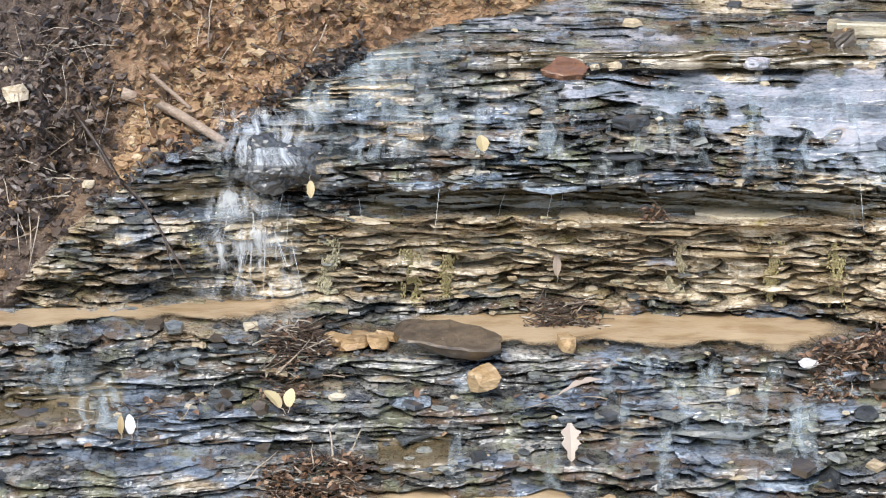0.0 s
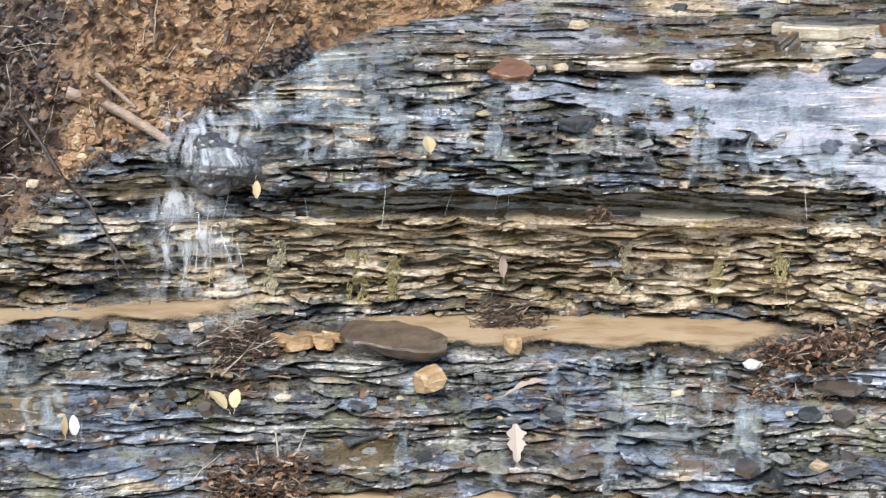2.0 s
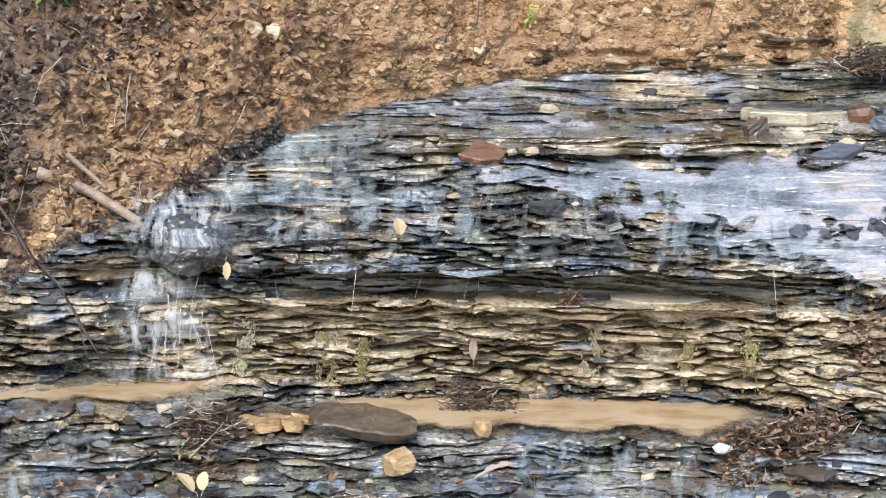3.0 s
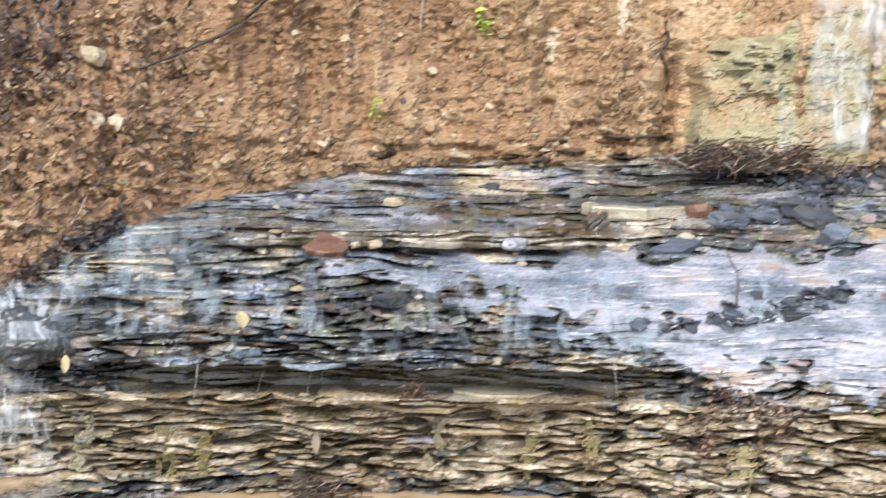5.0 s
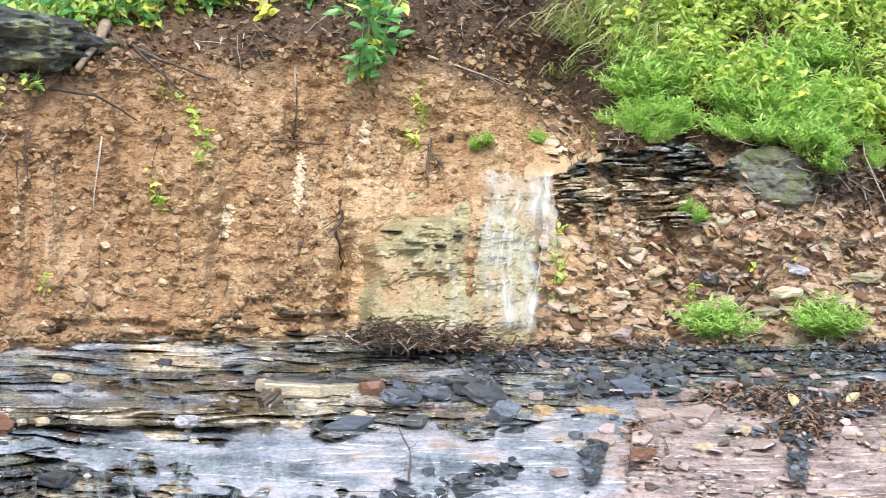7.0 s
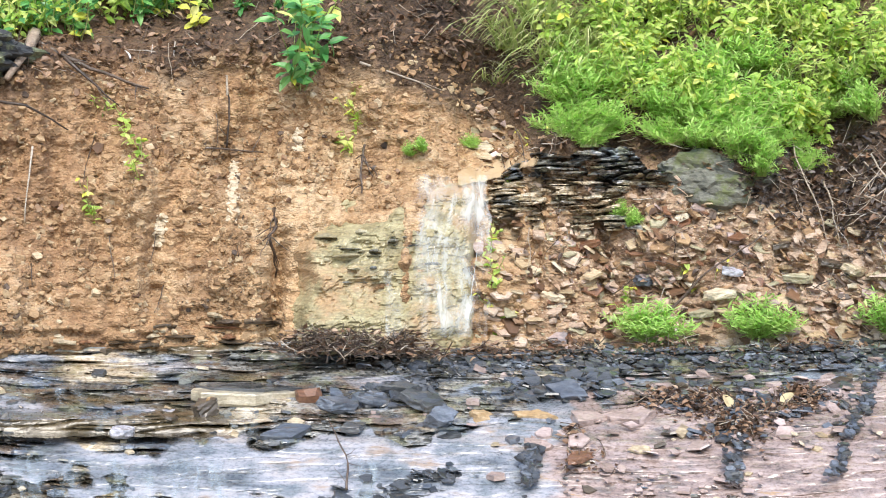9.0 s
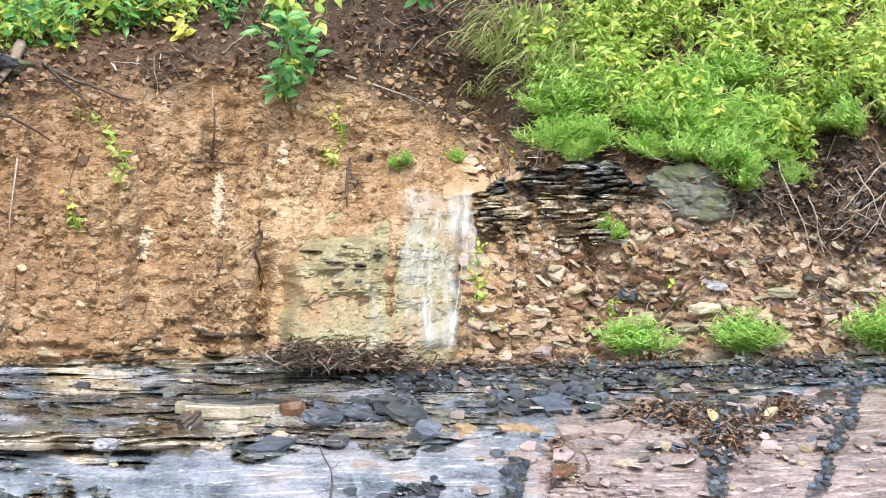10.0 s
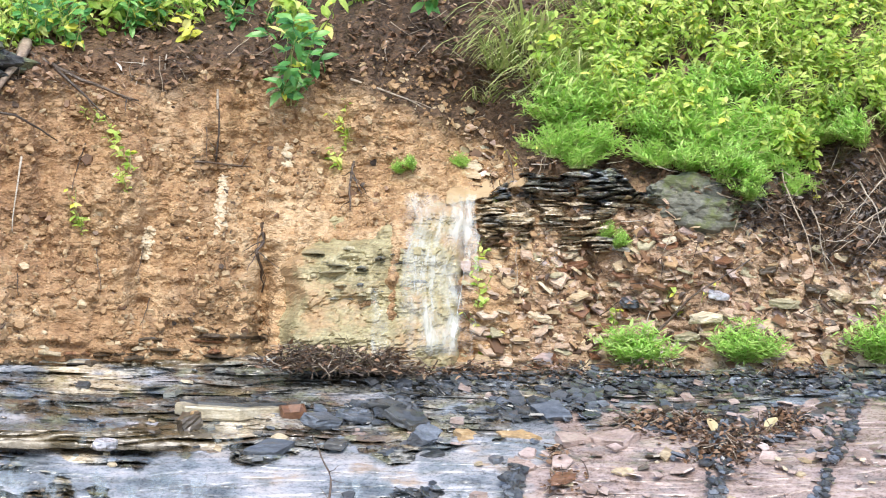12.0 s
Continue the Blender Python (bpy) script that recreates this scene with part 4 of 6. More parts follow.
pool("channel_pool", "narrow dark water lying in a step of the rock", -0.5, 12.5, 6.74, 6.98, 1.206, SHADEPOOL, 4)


def inflow():
    """The muddy stream that slides down a trough in the soil to the top of the fall."""
    verts, faces, edge = [], [], []
    n = 40
    for i in range(n):
        u = i / (n - 1)
        az = 19.9 + 2.6 * u
        z = 2.275 + 0.115 * u ** 1.4 + 0.008 * fb(u * 6, 1.0, 2.0)
        half = 0.05 + 0.015 * fb(u * 4, 3.0, 1.0)
        near = min(bank_r(az, z), bank_r(az, z, False), bank_r(az, z + half)) - 0.13
        for k in range(7):
            v = k / 6
            verts.append(at(az, near + 0.20 * v, z - half + 2 * half * v - 0.012 * math.sin(math.pi * v)))
            edge.append(min(1.0, 4.5 * v, 4.5 * (1 - v) + 0.2, 8 * (1 - u)))
    for i in range(n - 1):
        faces += [(i * 7 + k, i * 7 + 7 + k, i * 7 + 8 + k, i * 7 + k + 1) for k in range(6)]
    me = mesh_of("inflow_stream", verts, faces, MUD, None, True)
    me.attributes.new("edge", "FLOAT", "POINT").data.foreach_set("value", np.array(edge, dtype=np.float32))
    thing("inflow_stream", me, "thin muddy stream sliding to the top of the waterfall", "water", "", "structure")


inflow()


# ---- outcrop and mudstone cliff in the bank ----
def outcrop_r(az, z):
    return bank_r(az, z + dip(az), False) - 0.03 - 0.09 * smooth_step(z + dip(az), 2.22, 2.34) + 0.07 * noise.noise((az * 0.7, z * 5, 2.0)) + 0.04 * math.floor(3 * noise.noise((az * 1.7, z * 12, 4.0))) / 3


def outcrop_keep(az, z):
    zz = z + dip(az)
    top = float(np.interp(az, [20.5, 21.0, 22.2, 25.2, 26.6, 28.6], [2.16, 2.26, 2.38, 2.41, 2.30, 2.12]) + 0.05 * noise.noise((az * 1.1, 8, 3)))
    low = float(np.interp(az, [20.5, 21.0, 22.0, 23.0, 26.0, 28.0, 30.0], [2.16, 2.10, 2.06, 2.09, 2.05, 2.06, 2.10])) + 0.08 * noise.noise((az * 0.9, 0, 3)) + 0.05 * noise.noise((az * 3.1, 0, 5))
    return low < zz < top


def cliff_r(az, z):
    return bank_r(az, z + dip(az), False) - 0.075 + 0.03 * noise.noise((az * 0.5, z * 2.5, 6.0)) + 0.016 * noise.noise((az * 2.2, z * 9, 1.0))


def cliff_weight(az, z):
    """1 on the bare mudstone, falling to 0 where soil covers it."""
    zz = z + dip(az)
    n = 1.7 * fb(az * 0.4, zz * 2.6, 4.0, 3)
    top = float(np.interp(az, [14.6, 15.6, 17.5, 19.0, 20.6], [1.90, 2.02, 2.10, 2.22, 2.29]))
    return smooth_step(az + n, 14.1, 15.7) * (1 - smooth_step(az, 20.3, 20.75)) * (1 - smooth_step(zz + 0.04 * n, top - 0.05, top + 0.05))


def cliff_keep(az, z):
    return cliff_weight(az, z) > 0.5


beds("shale_outcrop", "overhanging outcrop of dark thin-bedded shale in the bank", 1.92, 2.40, 20.2, 30.0, outcrop_r,
     pick([DARK, SHALE, BROWNSLAB, OLIVE, TAN], lambda a, z: (0.5, 0.36, 0.10, 0.03, 0.01) if z > 2.22 else (0.06, 0.24, 0.30, 0.28, 0.12)), (0.010, 0.022), (0.2, 0.9), 250, 0.3, 0.03, outcrop_keep, 31, 0.02, (20, 30), density=0.32, crumb=2.2, bed=0.022, zone=lambda a, z: (0.62 - 0.5 * smooth_step(z + dip(a), 2.24, 2.34) + 0.4 * noise.noise((a * 0.8, z * 12, 5.0)), 0.0, 0.0, 0.1))
def mudstone():
    """A weathered, blocky cliff face with shallow ledges; thin dark beds stand out of it."""
    verts, faces, n = [], [], 110
    azs = np.arange(14.2, 20.9, 0.06)
    for az in azs:
        az = float(az)
        for k in range(n):
            z = 1.46 + 0.76 * k / (n - 1)
            sink = 0.16 * (1 - cliff_weight(az, z))
            step = 0.010 * math.floor(4 * fb(az * 0.45, z * 9, 3.0, 5)) + 0.014 * fb(az * 2.5, z * 16, 1.0, 4)
            verts.append(at(az, cliff_r(az, z) + step + sink, z + dip(az)))
    for i in range(len(azs) - 1):
        for k in range(n - 1):
            faces.append((i * n + k, (i + 1) * n + k, (i + 1) * n + k + 1, i * n + k + 1))
    thing("mudstone_cliff", mesh_of("mudstone_cliff", verts, faces, MUDSTONE), "pale olive mudstone cliff with shallow broken ledges", "rock", "", "structure")


mudstone()
beds("cliff_beds", "thin dark shale beds standing out of the olive cliff", 1.76, 1.99, 15.4, 19.6, lambda a, z: cliff_r(a, z) - 0.012,
     pick([SHALE, OLIVE, DARK], lambda a, z: (0.35, 0.5, 0.15)), (0.010, 0.022), (0.25, 1.3), 60, 0.15, 0.02,
     lambda a, z: a > 15.7 and cliff_keep(a, z) and noise.noise((a * 0.9, z * 22, 8.0)) > -0.02, 35, 0.01, (14, 21), density=0.9, body=False)


def side_r(az, z):
    """Beds that show through the soil low on the bank."""
    return bank_r(az, z + dip(az), False) - 0.03


beds("bank_foot_beds", "brown broken shale beds showing at the foot of the clay bank", 1.40, 1.66, 6.5, 14.6, side_r,
     pick([BROWNSLAB, TAN, RUST], lambda a, z: (0.5, 0.35, 0.15)), (0.012, 0.03), (0.4, 1.8), 60, 0.25, 0.03,
     lambda a, z: z + dip(a) < 1.53 + 0.12 * smooth_step(a, 9, 13) and noise.noise((a * 0.9, z * 14, 3)) > -0.15, 33, 0.015, (6, 15), density=0.8, body=False)

def slope_r(az, z):
    return bank_r(az, z + dip(az), False) + 0.02 + 0.05 * noise.noise((az * 0.7, z * 5, 14.0)) + 0.03 * noise.noise((az * 2.3, z * 13, 15.0))


beds("slope_beds", "broken tan and pinkish shale beds weathering out of the bank slope", 1.58, 2.14, 21.0, 36.0, slope_r,
     pick([TAN, OLIVE, PINKTAN, BROWNSLAB, CREAM], lambda a, z: (0.34, 0.12, 0.42, 0.06, 0.06)), (0.014, 0.034), (0.2, 0.8), 200, 0.25, 0.035,
     lambda a, z: z + dip(a) < 2.12 - 0.02 * max(0, a - 28) and noise.noise((a * 0.6, z * 9, 6)) > -0.2, 37, 0.02, (20, 36), density=0.34, body=False)

# ---- water that runs ----
def face(az, z):
    """The rock's front with the wet boulder that sits in the fall."""
    return rock_r(az, z) - 0.13 * math.exp(-((az + 5.2) / 1.0) ** 2 - ((z - 0.94) / 0.09) ** 2)


cascade("waterfall_sheet", "thin broken white waterfall over the olive cliff", 17.9, 20.9, 2.23, 1.53, lambda a, z: cliff_r(a, z), FALL, 0.03, 5, 0.4, 24, 70, soft=1.2)
cascade("ledge_waterfall", "splashing white waterfall over the edge of the ledge", -7.3, -3.6, 1.10, 0.90, face, SPLASH, 0.03, 11, 0.6, 20, 40)
cascade("lower_waterfall", "white water falling in strands to the side pool", -7.1, -5.6, 0.93, 0.74, face, SPLASH, 0.05, 21, 1.8, 14, 40)
cascade("foot_spray", "thin strands of water down the tan rock face", -7.9, -4.4, 0.75, 0.46, face, SPLASH, 0.04, 31, 0.5, 16, 40)
for k, (a0, w, z0, z1) in enumerate([(-4.9, 5.2, 1.31, 1.04), (-3.8, 3.4, 1.12, 0.93), (-4.6, 2.6, 1.24, 1.06), (-2.6, 2.2, 1.29, 1.12), (-0.6, 1.8, 1.30, 1.22), (0.9, 1.0, 1.16, 0.90), (3.0, 0.8, 1.14, 0.95), (4.6, 0.7, 1.05, 0.86), (6.6, 0.9, 1.17, 0.92), (9.3, 1.0, 1.17, 0.88), (11.0, 1.2, 1.16, 0.88), (13.4, 0.8, 1.17, 0.80), (15.2, 0.7, 0.90, 0.72), (9.0, 0.5, 1.28, 1.2), (13.0, 0.9, 1.29, 1.2), (7.2, 1.4, 1.36, 1.27), (-0.4, 0.9, 1.15, 0.96), (2.0, 0.7, 1.12, 0.92), (5.6, 0.6, 1.10, 0.88), (7.8, 0.8, 1.14, 0.90), (10.2, 0.7, 1.10, 0.88), (12.4, 0.7, 1.16, 0.86), (4.0, 0.6, 1.17, 1.02), (12.7, 0.5, 0.86, 0.70), (17.0, 0.8, 1.16, 0.9), (20.6, 0.7, 1.2, 1.05)]):
    cascade("water_film", "thin film of clear water running down wet shale", a0, a0 + w, z0, z1, face, FILM, 0.02, 40 + k * 3, 0.2, 8, 30)
for k, (a0, w, z0, z1) in enumerate([(5.6, 0.5, 0.25, 0.12), (7.4, 0.6, 0.33, 0.16), (9.2, 0.6, 0.30, 0.15), (11.2, 0.8, 0.26, 0.10), (0.2, 0.5, 0.20, 0.06), (-9.5, 1.6, 0.40, 0.28), (-13.5, 2.4, 0.40, 0.26), (3.4, 0.4, 0.15, 0.03), (6.3, 0.9, 0.36, 0.26), (8.2, 0.7, 0.36, 0.24), (10.2, 0.8, 0.35, 0.20), (12.0, 0.9, 0.35, 0.22), (5.0, 0.6, 0.34, 0.24), (9.8, 0.5, 0.20, 0.06), (7.0, 0.5, 0.18, 0.05), (-12.0, 2.0, 0.30, 0.18)]):
    cascade("water_trickle", "small trickle of clear water over the low ledge", a0, a0 + w, z0, z1, face, FILM, 0.03, 90 + k * 3, 0.2, 8, 24)
strands("waterfall_strands", "thin white strands of falling water", -7.4, -4.6, 0.86, 0.47, face, 14, 61, FALL_STRAND, (0.0008, 0.002), 0.07)
strands("cliff_drops", "thin white strands of water on the cliff", 18.7, 20.7, 2.15, 1.56, cliff_r, 6, 62, FALL_STRAND, (0.0008, 0.002), 0.03)
strands("lip_drips", "drips of clear water under the rock lip", -4.0, 13.5, 0.875, 0.70, face, 6, 63, FALL_STRAND, (0.0008, 0.002), 0.02)


def algae(az, z0, z1, w, material, seed):
    """A bulging, dripping growth of algae down the face."""
    R = random.Random(seed)
    p = Pile()
    z = z0
    while z > z1:
        a = az + R.gauss(0, w * 0.55) + 0.3 * noise.noise((z * 7, seed, 0))
        s = R.uniform(0.003, 0.0065)
        if fb(a * 3, z * 14, seed) > -0.12:
            p.add(*blob(at(a, rock_r(a, z) - 0.006, z + dip(a)), (s * 0.9, s * 0.4, s * 1.6), R, 0.3, 0.2))
        z -= R.uniform(0.0005, 0.002) * 0.05 / w
    thing("algae_streak", p.mesh("algae_streak", material, True), "yellowish algae growth hanging down the tan rock face", "algae", "algae streaks", "stuff")


for k, (az, z0, z1, w, m) in enumerate([(7.55, 0.66, 0.46, 0.24, OLIVE), (10.45, 0.66, 0.44, 0.2, ALGAE), (12.45, 0.68, 0.44, 0.2, ALGAE), (-3.6, 0.66, 0.46, 0.25, OLIVE), (0.15, 0.60, 0.44, 0.2, ALGAE), (-1.0, 0.62, 0.42, 0.3, ALGAE), (17.2, 0.62, 0.45, 0.4, ALGAE)]):
    algae(az, z0, z1, w, m, 200 + k)


# ---- loose stones ----
def loose_stone(name, label, material, az, z, r, size, seed, flat=0.3, rough=0.22, group="", turn=None):
    R = random.Random(seed)
    v, f = blob((0, 0, 0), size, R, rough, flat, 2)
    me = mesh_of(name, v, f, material)
    ob = thing(name, me, label, "stone", group)
    ob.matrix_basis = Matrix.Translation(at(az, r, z)) @ pose(0, 0, 0, 0, 0, -az if turn is None else turn)
    return ob


def boulder(name, label, material, az, z, r, size, seed, flat=0.0, rough=0.25):
    bm = bmesh.new()
    bmesh.ops.create_icosphere(bm, subdivisions=5, radius=1)
    o = Vector((seed * 1.7, 0, 0))
    for v in bm.verts:
        k = 1 + rough * 1.6 * noise.noise(v.co * 1.1 + o) + 0.20 * noise.fractal(v.co * 2.6 + o, 1.0, 2.0, 4) + 0.05 * noise.fractal(v.co * 11 + o, 1.0, 2.0, 3)
        v.co = Vector((v.co.x * k * size[0], v.co.y * k * size[1], v.co.z * k * size[2]))
    me = bpy.data.meshes.new(name)
    bm.to_mesh(me)
    bm.free()
    me.materials.append(material)
    ob = thing(name, me, label, "boulder")
    ob.matrix_basis = Matrix.Translation(at(az, r, z)) @ pose(0, 0, 0, 0, 0, -az)
    return ob


def loose_slab(name, label, material, az, z, r, wide, deep, thick, seed, tip=0.0, group="", sides=0, spin=None):
    """A broken flat slab with a bevelled, uneven edge."""
    R = random.Random(seed)
    n = sides or R.choice((4, 5, 5, 6))
    rings = [(0.9, 0.0), (1.0, 0.2), (1.0, 0.9), (0.96, 1.0)]
    outline = [(math.cos(a) * k, math.sin(a) * k) for a, k in ((6.283 * (i + R.uniform(-0.3, 0.3)) / n, R.uniform(0.72, 1.2)) for i in range(n))]
    v, f = [], []
    for s, h in rings:
        v += [(x * s * wide / 2, y * s * deep / 2, h * thick + R.uniform(-0.04, 0.04) * thick) for x, y in outline]
    for k in range(len(rings) - 1):
        f += [(k * n + i, k * n + (i + 1) % n, (k + 1) * n + (i + 1) % n, (k + 1) * n + i) for i in range(n)]
    f += [tuple(range(n - 1, -1, -1)), tuple(range(3 * n, 4 * n))]
    me = mesh_of(name, v, f, material)
    bm = bmesh.new()
    bm.from_mesh(me)
    bmesh.ops.triangulate(bm, faces=[q for q in bm.faces if len(q.verts) > 4])
    bmesh.ops.subdivide_edges(bm, edges=bm.edges[:], cuts=3, use_grid_fill=True)
    for q in bm.verts:
        k = q.co * (9 / max(wide, 0.05))
        q.co += Vector((noise.noise(k + Vector((seed, 0, 0))), noise.noise(k + Vector((0, seed, 0))), 0.6 * math.floor(3 * noise.noise(k * 0.5 + Vector((0, 0, seed)))) / 3)) * min(thick * 0.25, 0.009)
    bm.to_mesh(me)
    bm.free()
    ob = thing(name, me, label, "stone", group)
    ob.matrix_basis = Matrix.Translation(at(az, r, z)) @ pose(0, 0, 0, 0, 0, -az) @ (pose(0, 0, 0, tip, R.uniform(-14, 14), R.uniform(-35, 35)) if spin is None else pose(0, 0, 0, tip, 0, spin))
    return ob


def keel_slab():
    """A long slab with a flat dark top and a bowed front that thins to one end."""
    n, v, f = 15, [], []
    for i in range(n):
        u = i / (n - 1)
        x = (u - 0.5) * 0.355
        deep = (0.095 + 0.03 * noise.noise((u * 5, 1, 0))) * (1 - (2 * abs(u - 0.52)) ** 4 * 0.75)
        thick = 0.010 + 0.044 * smooth_step(u, 0.0, 0.55) - 0.028 * smooth_step(u, 0.75, 1.0)
        top = 0.02 - 0.03 * u * u + 0.004 * noise.noise((u * 9, 5, 0))
        chip = 0.006 * noise.noise((u * 16, 3, 0))
        v += [(x, deep, top - thick), (x, -deep * 0.55, top - thick), (x, -deep * 0.86 + chip, top - thick * 0.55), (x, -deep + chip, top - 0.006), (x, -deep * 0.92, top), (x, deep * 0.9, top + 0.016)]
    for i in range(n - 1):
        f += [(i * 6 + k, i * 6 + (k + 1) % 6, i * 6 + 6 + (k + 1) % 6, i * 6 + 6 + k) for k in range(6)]
    f += [tuple(range(5, -1, -1)), tuple((n - 1) * 6 + k for k in range(6))]
    ob = thing("brown_slab", mesh_of("brown_slab", v, f, KEEL), "thick dark brown slab lying at the pool's lip", "stone")
    ob.matrix_basis = Matrix.Translation(at(0.15, 5.86, 0.405)) @ pose(0, 0, 0, 8, 2, -4)


keel_slab()
loose_stone("orange_stone", "blocky orange sandstone cobble on wet shale", OCHRE, 1.3, 0.30, 5.76, (0.055, 0.045, 0.05), 2, 0.2)
loose_stone("orange_stone", "small orange stone standing in the muddy pool", OCHRE, 4.0, 0.385, 5.90, (0.05, 0.035, 0.04), 3, 0.2)
for k, (a, r, s) in enumerate([(-3.3, 5.93, 0.04), (-2.9, 5.90, 0.05), (-2.5, 5.95, 0.045), (-2.1, 5.90, 0.05), (-2.7, 5.98, 0.035), (-1.8, 5.98, 0.04), (-3.6, 5.98, 0.03)]):
    loose_stone("orange_stone", "rounded orange cobble in a heap by the pool", OCHRE, a, 0.385, r, (s, s * 0.8, s * 0.65), 10 + k, 0.2, 0.2, "orange cobbles")
loose_slab("rust_stone", "flat rust-brown stone beside the dark channel", RUST, 3.9, 1.19, 6.78, 0.20, 0.16, 0.03, 4, 26, "", 6, 12)
loose_stone("tan_pebble", "pale tan pebble on the shale ledge", CREAM, 5.35, 1.215, 6.80, (0.03, 0.024, 0.022), 5)
loose_stone("tan_pebble", "small tan pebble on the shale ledge", CREAM, 4.75, 1.21, 6.79, (0.018, 0.018, 0.016), 6)
loose_slab("dark_stone", "angular dark stone with an ochre patch", BROWNSLAB, 12.3, 1.275, 7.02, 0.12, 0.1, 0.06, 7, 18)
loose_stone("ochre_chip", "yellow ochre chip on a dark stone", OCHRE, 12.45, 1.335, 7.03, (0.03, 0.02, 0.012), 8)
loose_slab("pale_slab", "small pale wet slab on the ledge", PALE, 9.75, 1.215, 6.82, 0.12, 0.08, 0.03, 9, 10)
loose_slab("blue_slab", "flat blue-grey slate slab on the ledge", SLATE, 16.3, 1.31, 7.04, 0.16, 0.16, 0.045, 10, 14)
loose_slab("blue_slab", "upright blue-grey slate block on the ledge", SLATE, 19.4, 1.27, 6.90, 0.13, 0.10, 0.09, 11, 52)
loose_slab("dark_slab", "dark shale slab leaning behind a slate block", DARK, 19.0, 1.34, 7.08, 0.20, 0.14, 0.035, 12, 25)
loose_slab("ochre_slab", "ochre yellow stone slab on the ledge", OCHRE, 21.0, 1.29, 6.96, 0.14, 0.10, 0.03, 13, 18)
loose_slab("ochre_slab", "broad ochre yellow stone slab on the ledge", OCHRE, 22.5, 1.30, 6.95, 0.20, 0.10, 0.035, 14, 18)
loose_slab("pink_slab", "broken pink slab beside ochre stones", PINK, 24.2, 1.30, 6.88, 0.15, 0.12, 0.04, 15, 16)
loose_slab("pink_slab", "broad pink slab on the shelf", PINK, 25.6, 1.31, 6.90, 0.22, 0.14, 0.05, 16, 18)
for k, (a, z, w, m) in enumerate([(3.5, 0.842, 0.20, BLUE_SHEEN), (9.4, 0.745, 0.34, CREAM_WET), (6.8, 0.70, 0.40, TAN)]):
    loose_slab("ledge_plate", "thin wet plate of shale standing out of the face", m, a, z, rock_r(a, z) + 0.02, w, 0.16, 0.016, 150 + k, 5, "plates of the ledge", 7, 2 * k - 8)
loose_slab("cream_slab", "long cream slab under a dark lip of shale", CREAM_WET, 13.3, 1.315, 7.20, 0.44, 0.16, 0.05, 17, 6, "", 11, 2)
loose_slab("dark_slab", "thin dark shale plate over a cream slab", DARK, 13.4, 1.366, 7.27, 0.46, 0.2, 0.014, 18, 4, "", 9, 0)
loose_stone("rust_stone", "orange-brown stone at the end of a cream slab", RUST, 15.5, 1.35, 7.18, (0.06, 0.05, 0.05), 19)
loose_slab("rust_stone", "broken rust-red stone among dead leaves", RUST, 24.0, 1.20, 6.56, 0.10, 0.08, 0.025, 20, 12)
for k, (a, r, w, z) in enumerate([(17.6, 7.1, 0.14, 1.33), (18.3, 7.2, 0.16, 1.38), (22.8, 7.16, 0.14, 1.39), (23.5, 7.14, 0.18, 1.40), (16.9, 6.86, 0.16, 1.25), (19.9, 6.8, 0.1, 1.24), (14.9, 6.84, 0.2, 1.22)]):
    loose_slab("dark_slab", "loose wet dark grey shale fragment on the ledge", DARK if k % 3 else SLATE, a, z, r, w, w * 0.6, w * 0.16, 50 + k, 10 + 9 * (k % 4), "dark fragments", 4)
loose_slab("dark_slab", "long dark shale plate on the pale bedrock", DARK, 19.0, 1.06, 6.52, 0.30, 0.16, 0.02, 70, 12, "", 5)
loose_slab("dark_slab", "square dark shale block in the wet face", DARK, 5.85, 1.04, 6.42, 0.14, 0.1, 0.035, 72, 5)
boulder("dark_boulder", "dark wet boulder under the splashing water", DARK, -5.2, 0.93, 6.28, (0.14, 0.11, 0.09), 73, 0.2, 0.3)
for k, (a, z, s) in enumerate([(-13.2, 1.15, 0.055), (-13.35, 1.22, 0.022), (-11.4, 0.95, 0.02), (-11.1, 0.85, 0.025), (-3.35, 1.65, 0.035), (-2.7, 1.636, 0.045), (-3.5, 1.88, 0.06), (-12.8, 1.26, 0.015), (-9.9, 0.78, 0.02)]):
    loose_stone("cream_stone", "pale cream stone stuck in the dark soil bank", CREAM, a, z, bank_r(a, z) - s * 0.3, (s, s * 0.8, s * 0.9), 90 + k, 0.1, 0.25, "stones in the bank")
boulder("mossy_boulder", "large dark boulder with grey-green moss on the bank top", MOSSY, 2.9, 2.70, 8.02, (0.50, 0.30, 0.15), 101, 0.0, 0.2)
boulder("grey_boulder", "grey weathered boulder under weeds", GREYMOSS, 27.9, 2.28, 8.10, (0.27, 0.16, 0.14), 102, 0.0, 0.25)
loose_stone("white_pebble", "small white pebble beside leaf litter", CHALK, 11.7, 0.365, 5.82, (0.03, 0.02, 0.016), 104)
for k, (a, z, s, m) in enumerate([(25.9, 1.83, 0.07, SLATE), (28.1, 1.78, 0.07, CREAM), (28.5, 1.88, 0.05, PALE), (27.6, 1.70, 0.05, OLIVE), (30.6, 1.86, 0.06, OLIVE), (31.4, 1.93, 0.05, BROWNSLAB), (29.9, 2.0, 0.05, BROWNSLAB), (32.2, 1.9, 0.07, TAN), (24.1, 1.98, 0.05, RUST), (23.0, 1.75, 0.05, CREAM), (25.0, 1.72, 0.04, RUST)]):
    loose_slab("bank_stone", "flat stone lodged in the rubble of the bank", m, a, z, bank_r(a, z) - 0.02, s * 2.2, s * 1.4, s * 0.5, 120 + k, 18, "stones in the rubble")


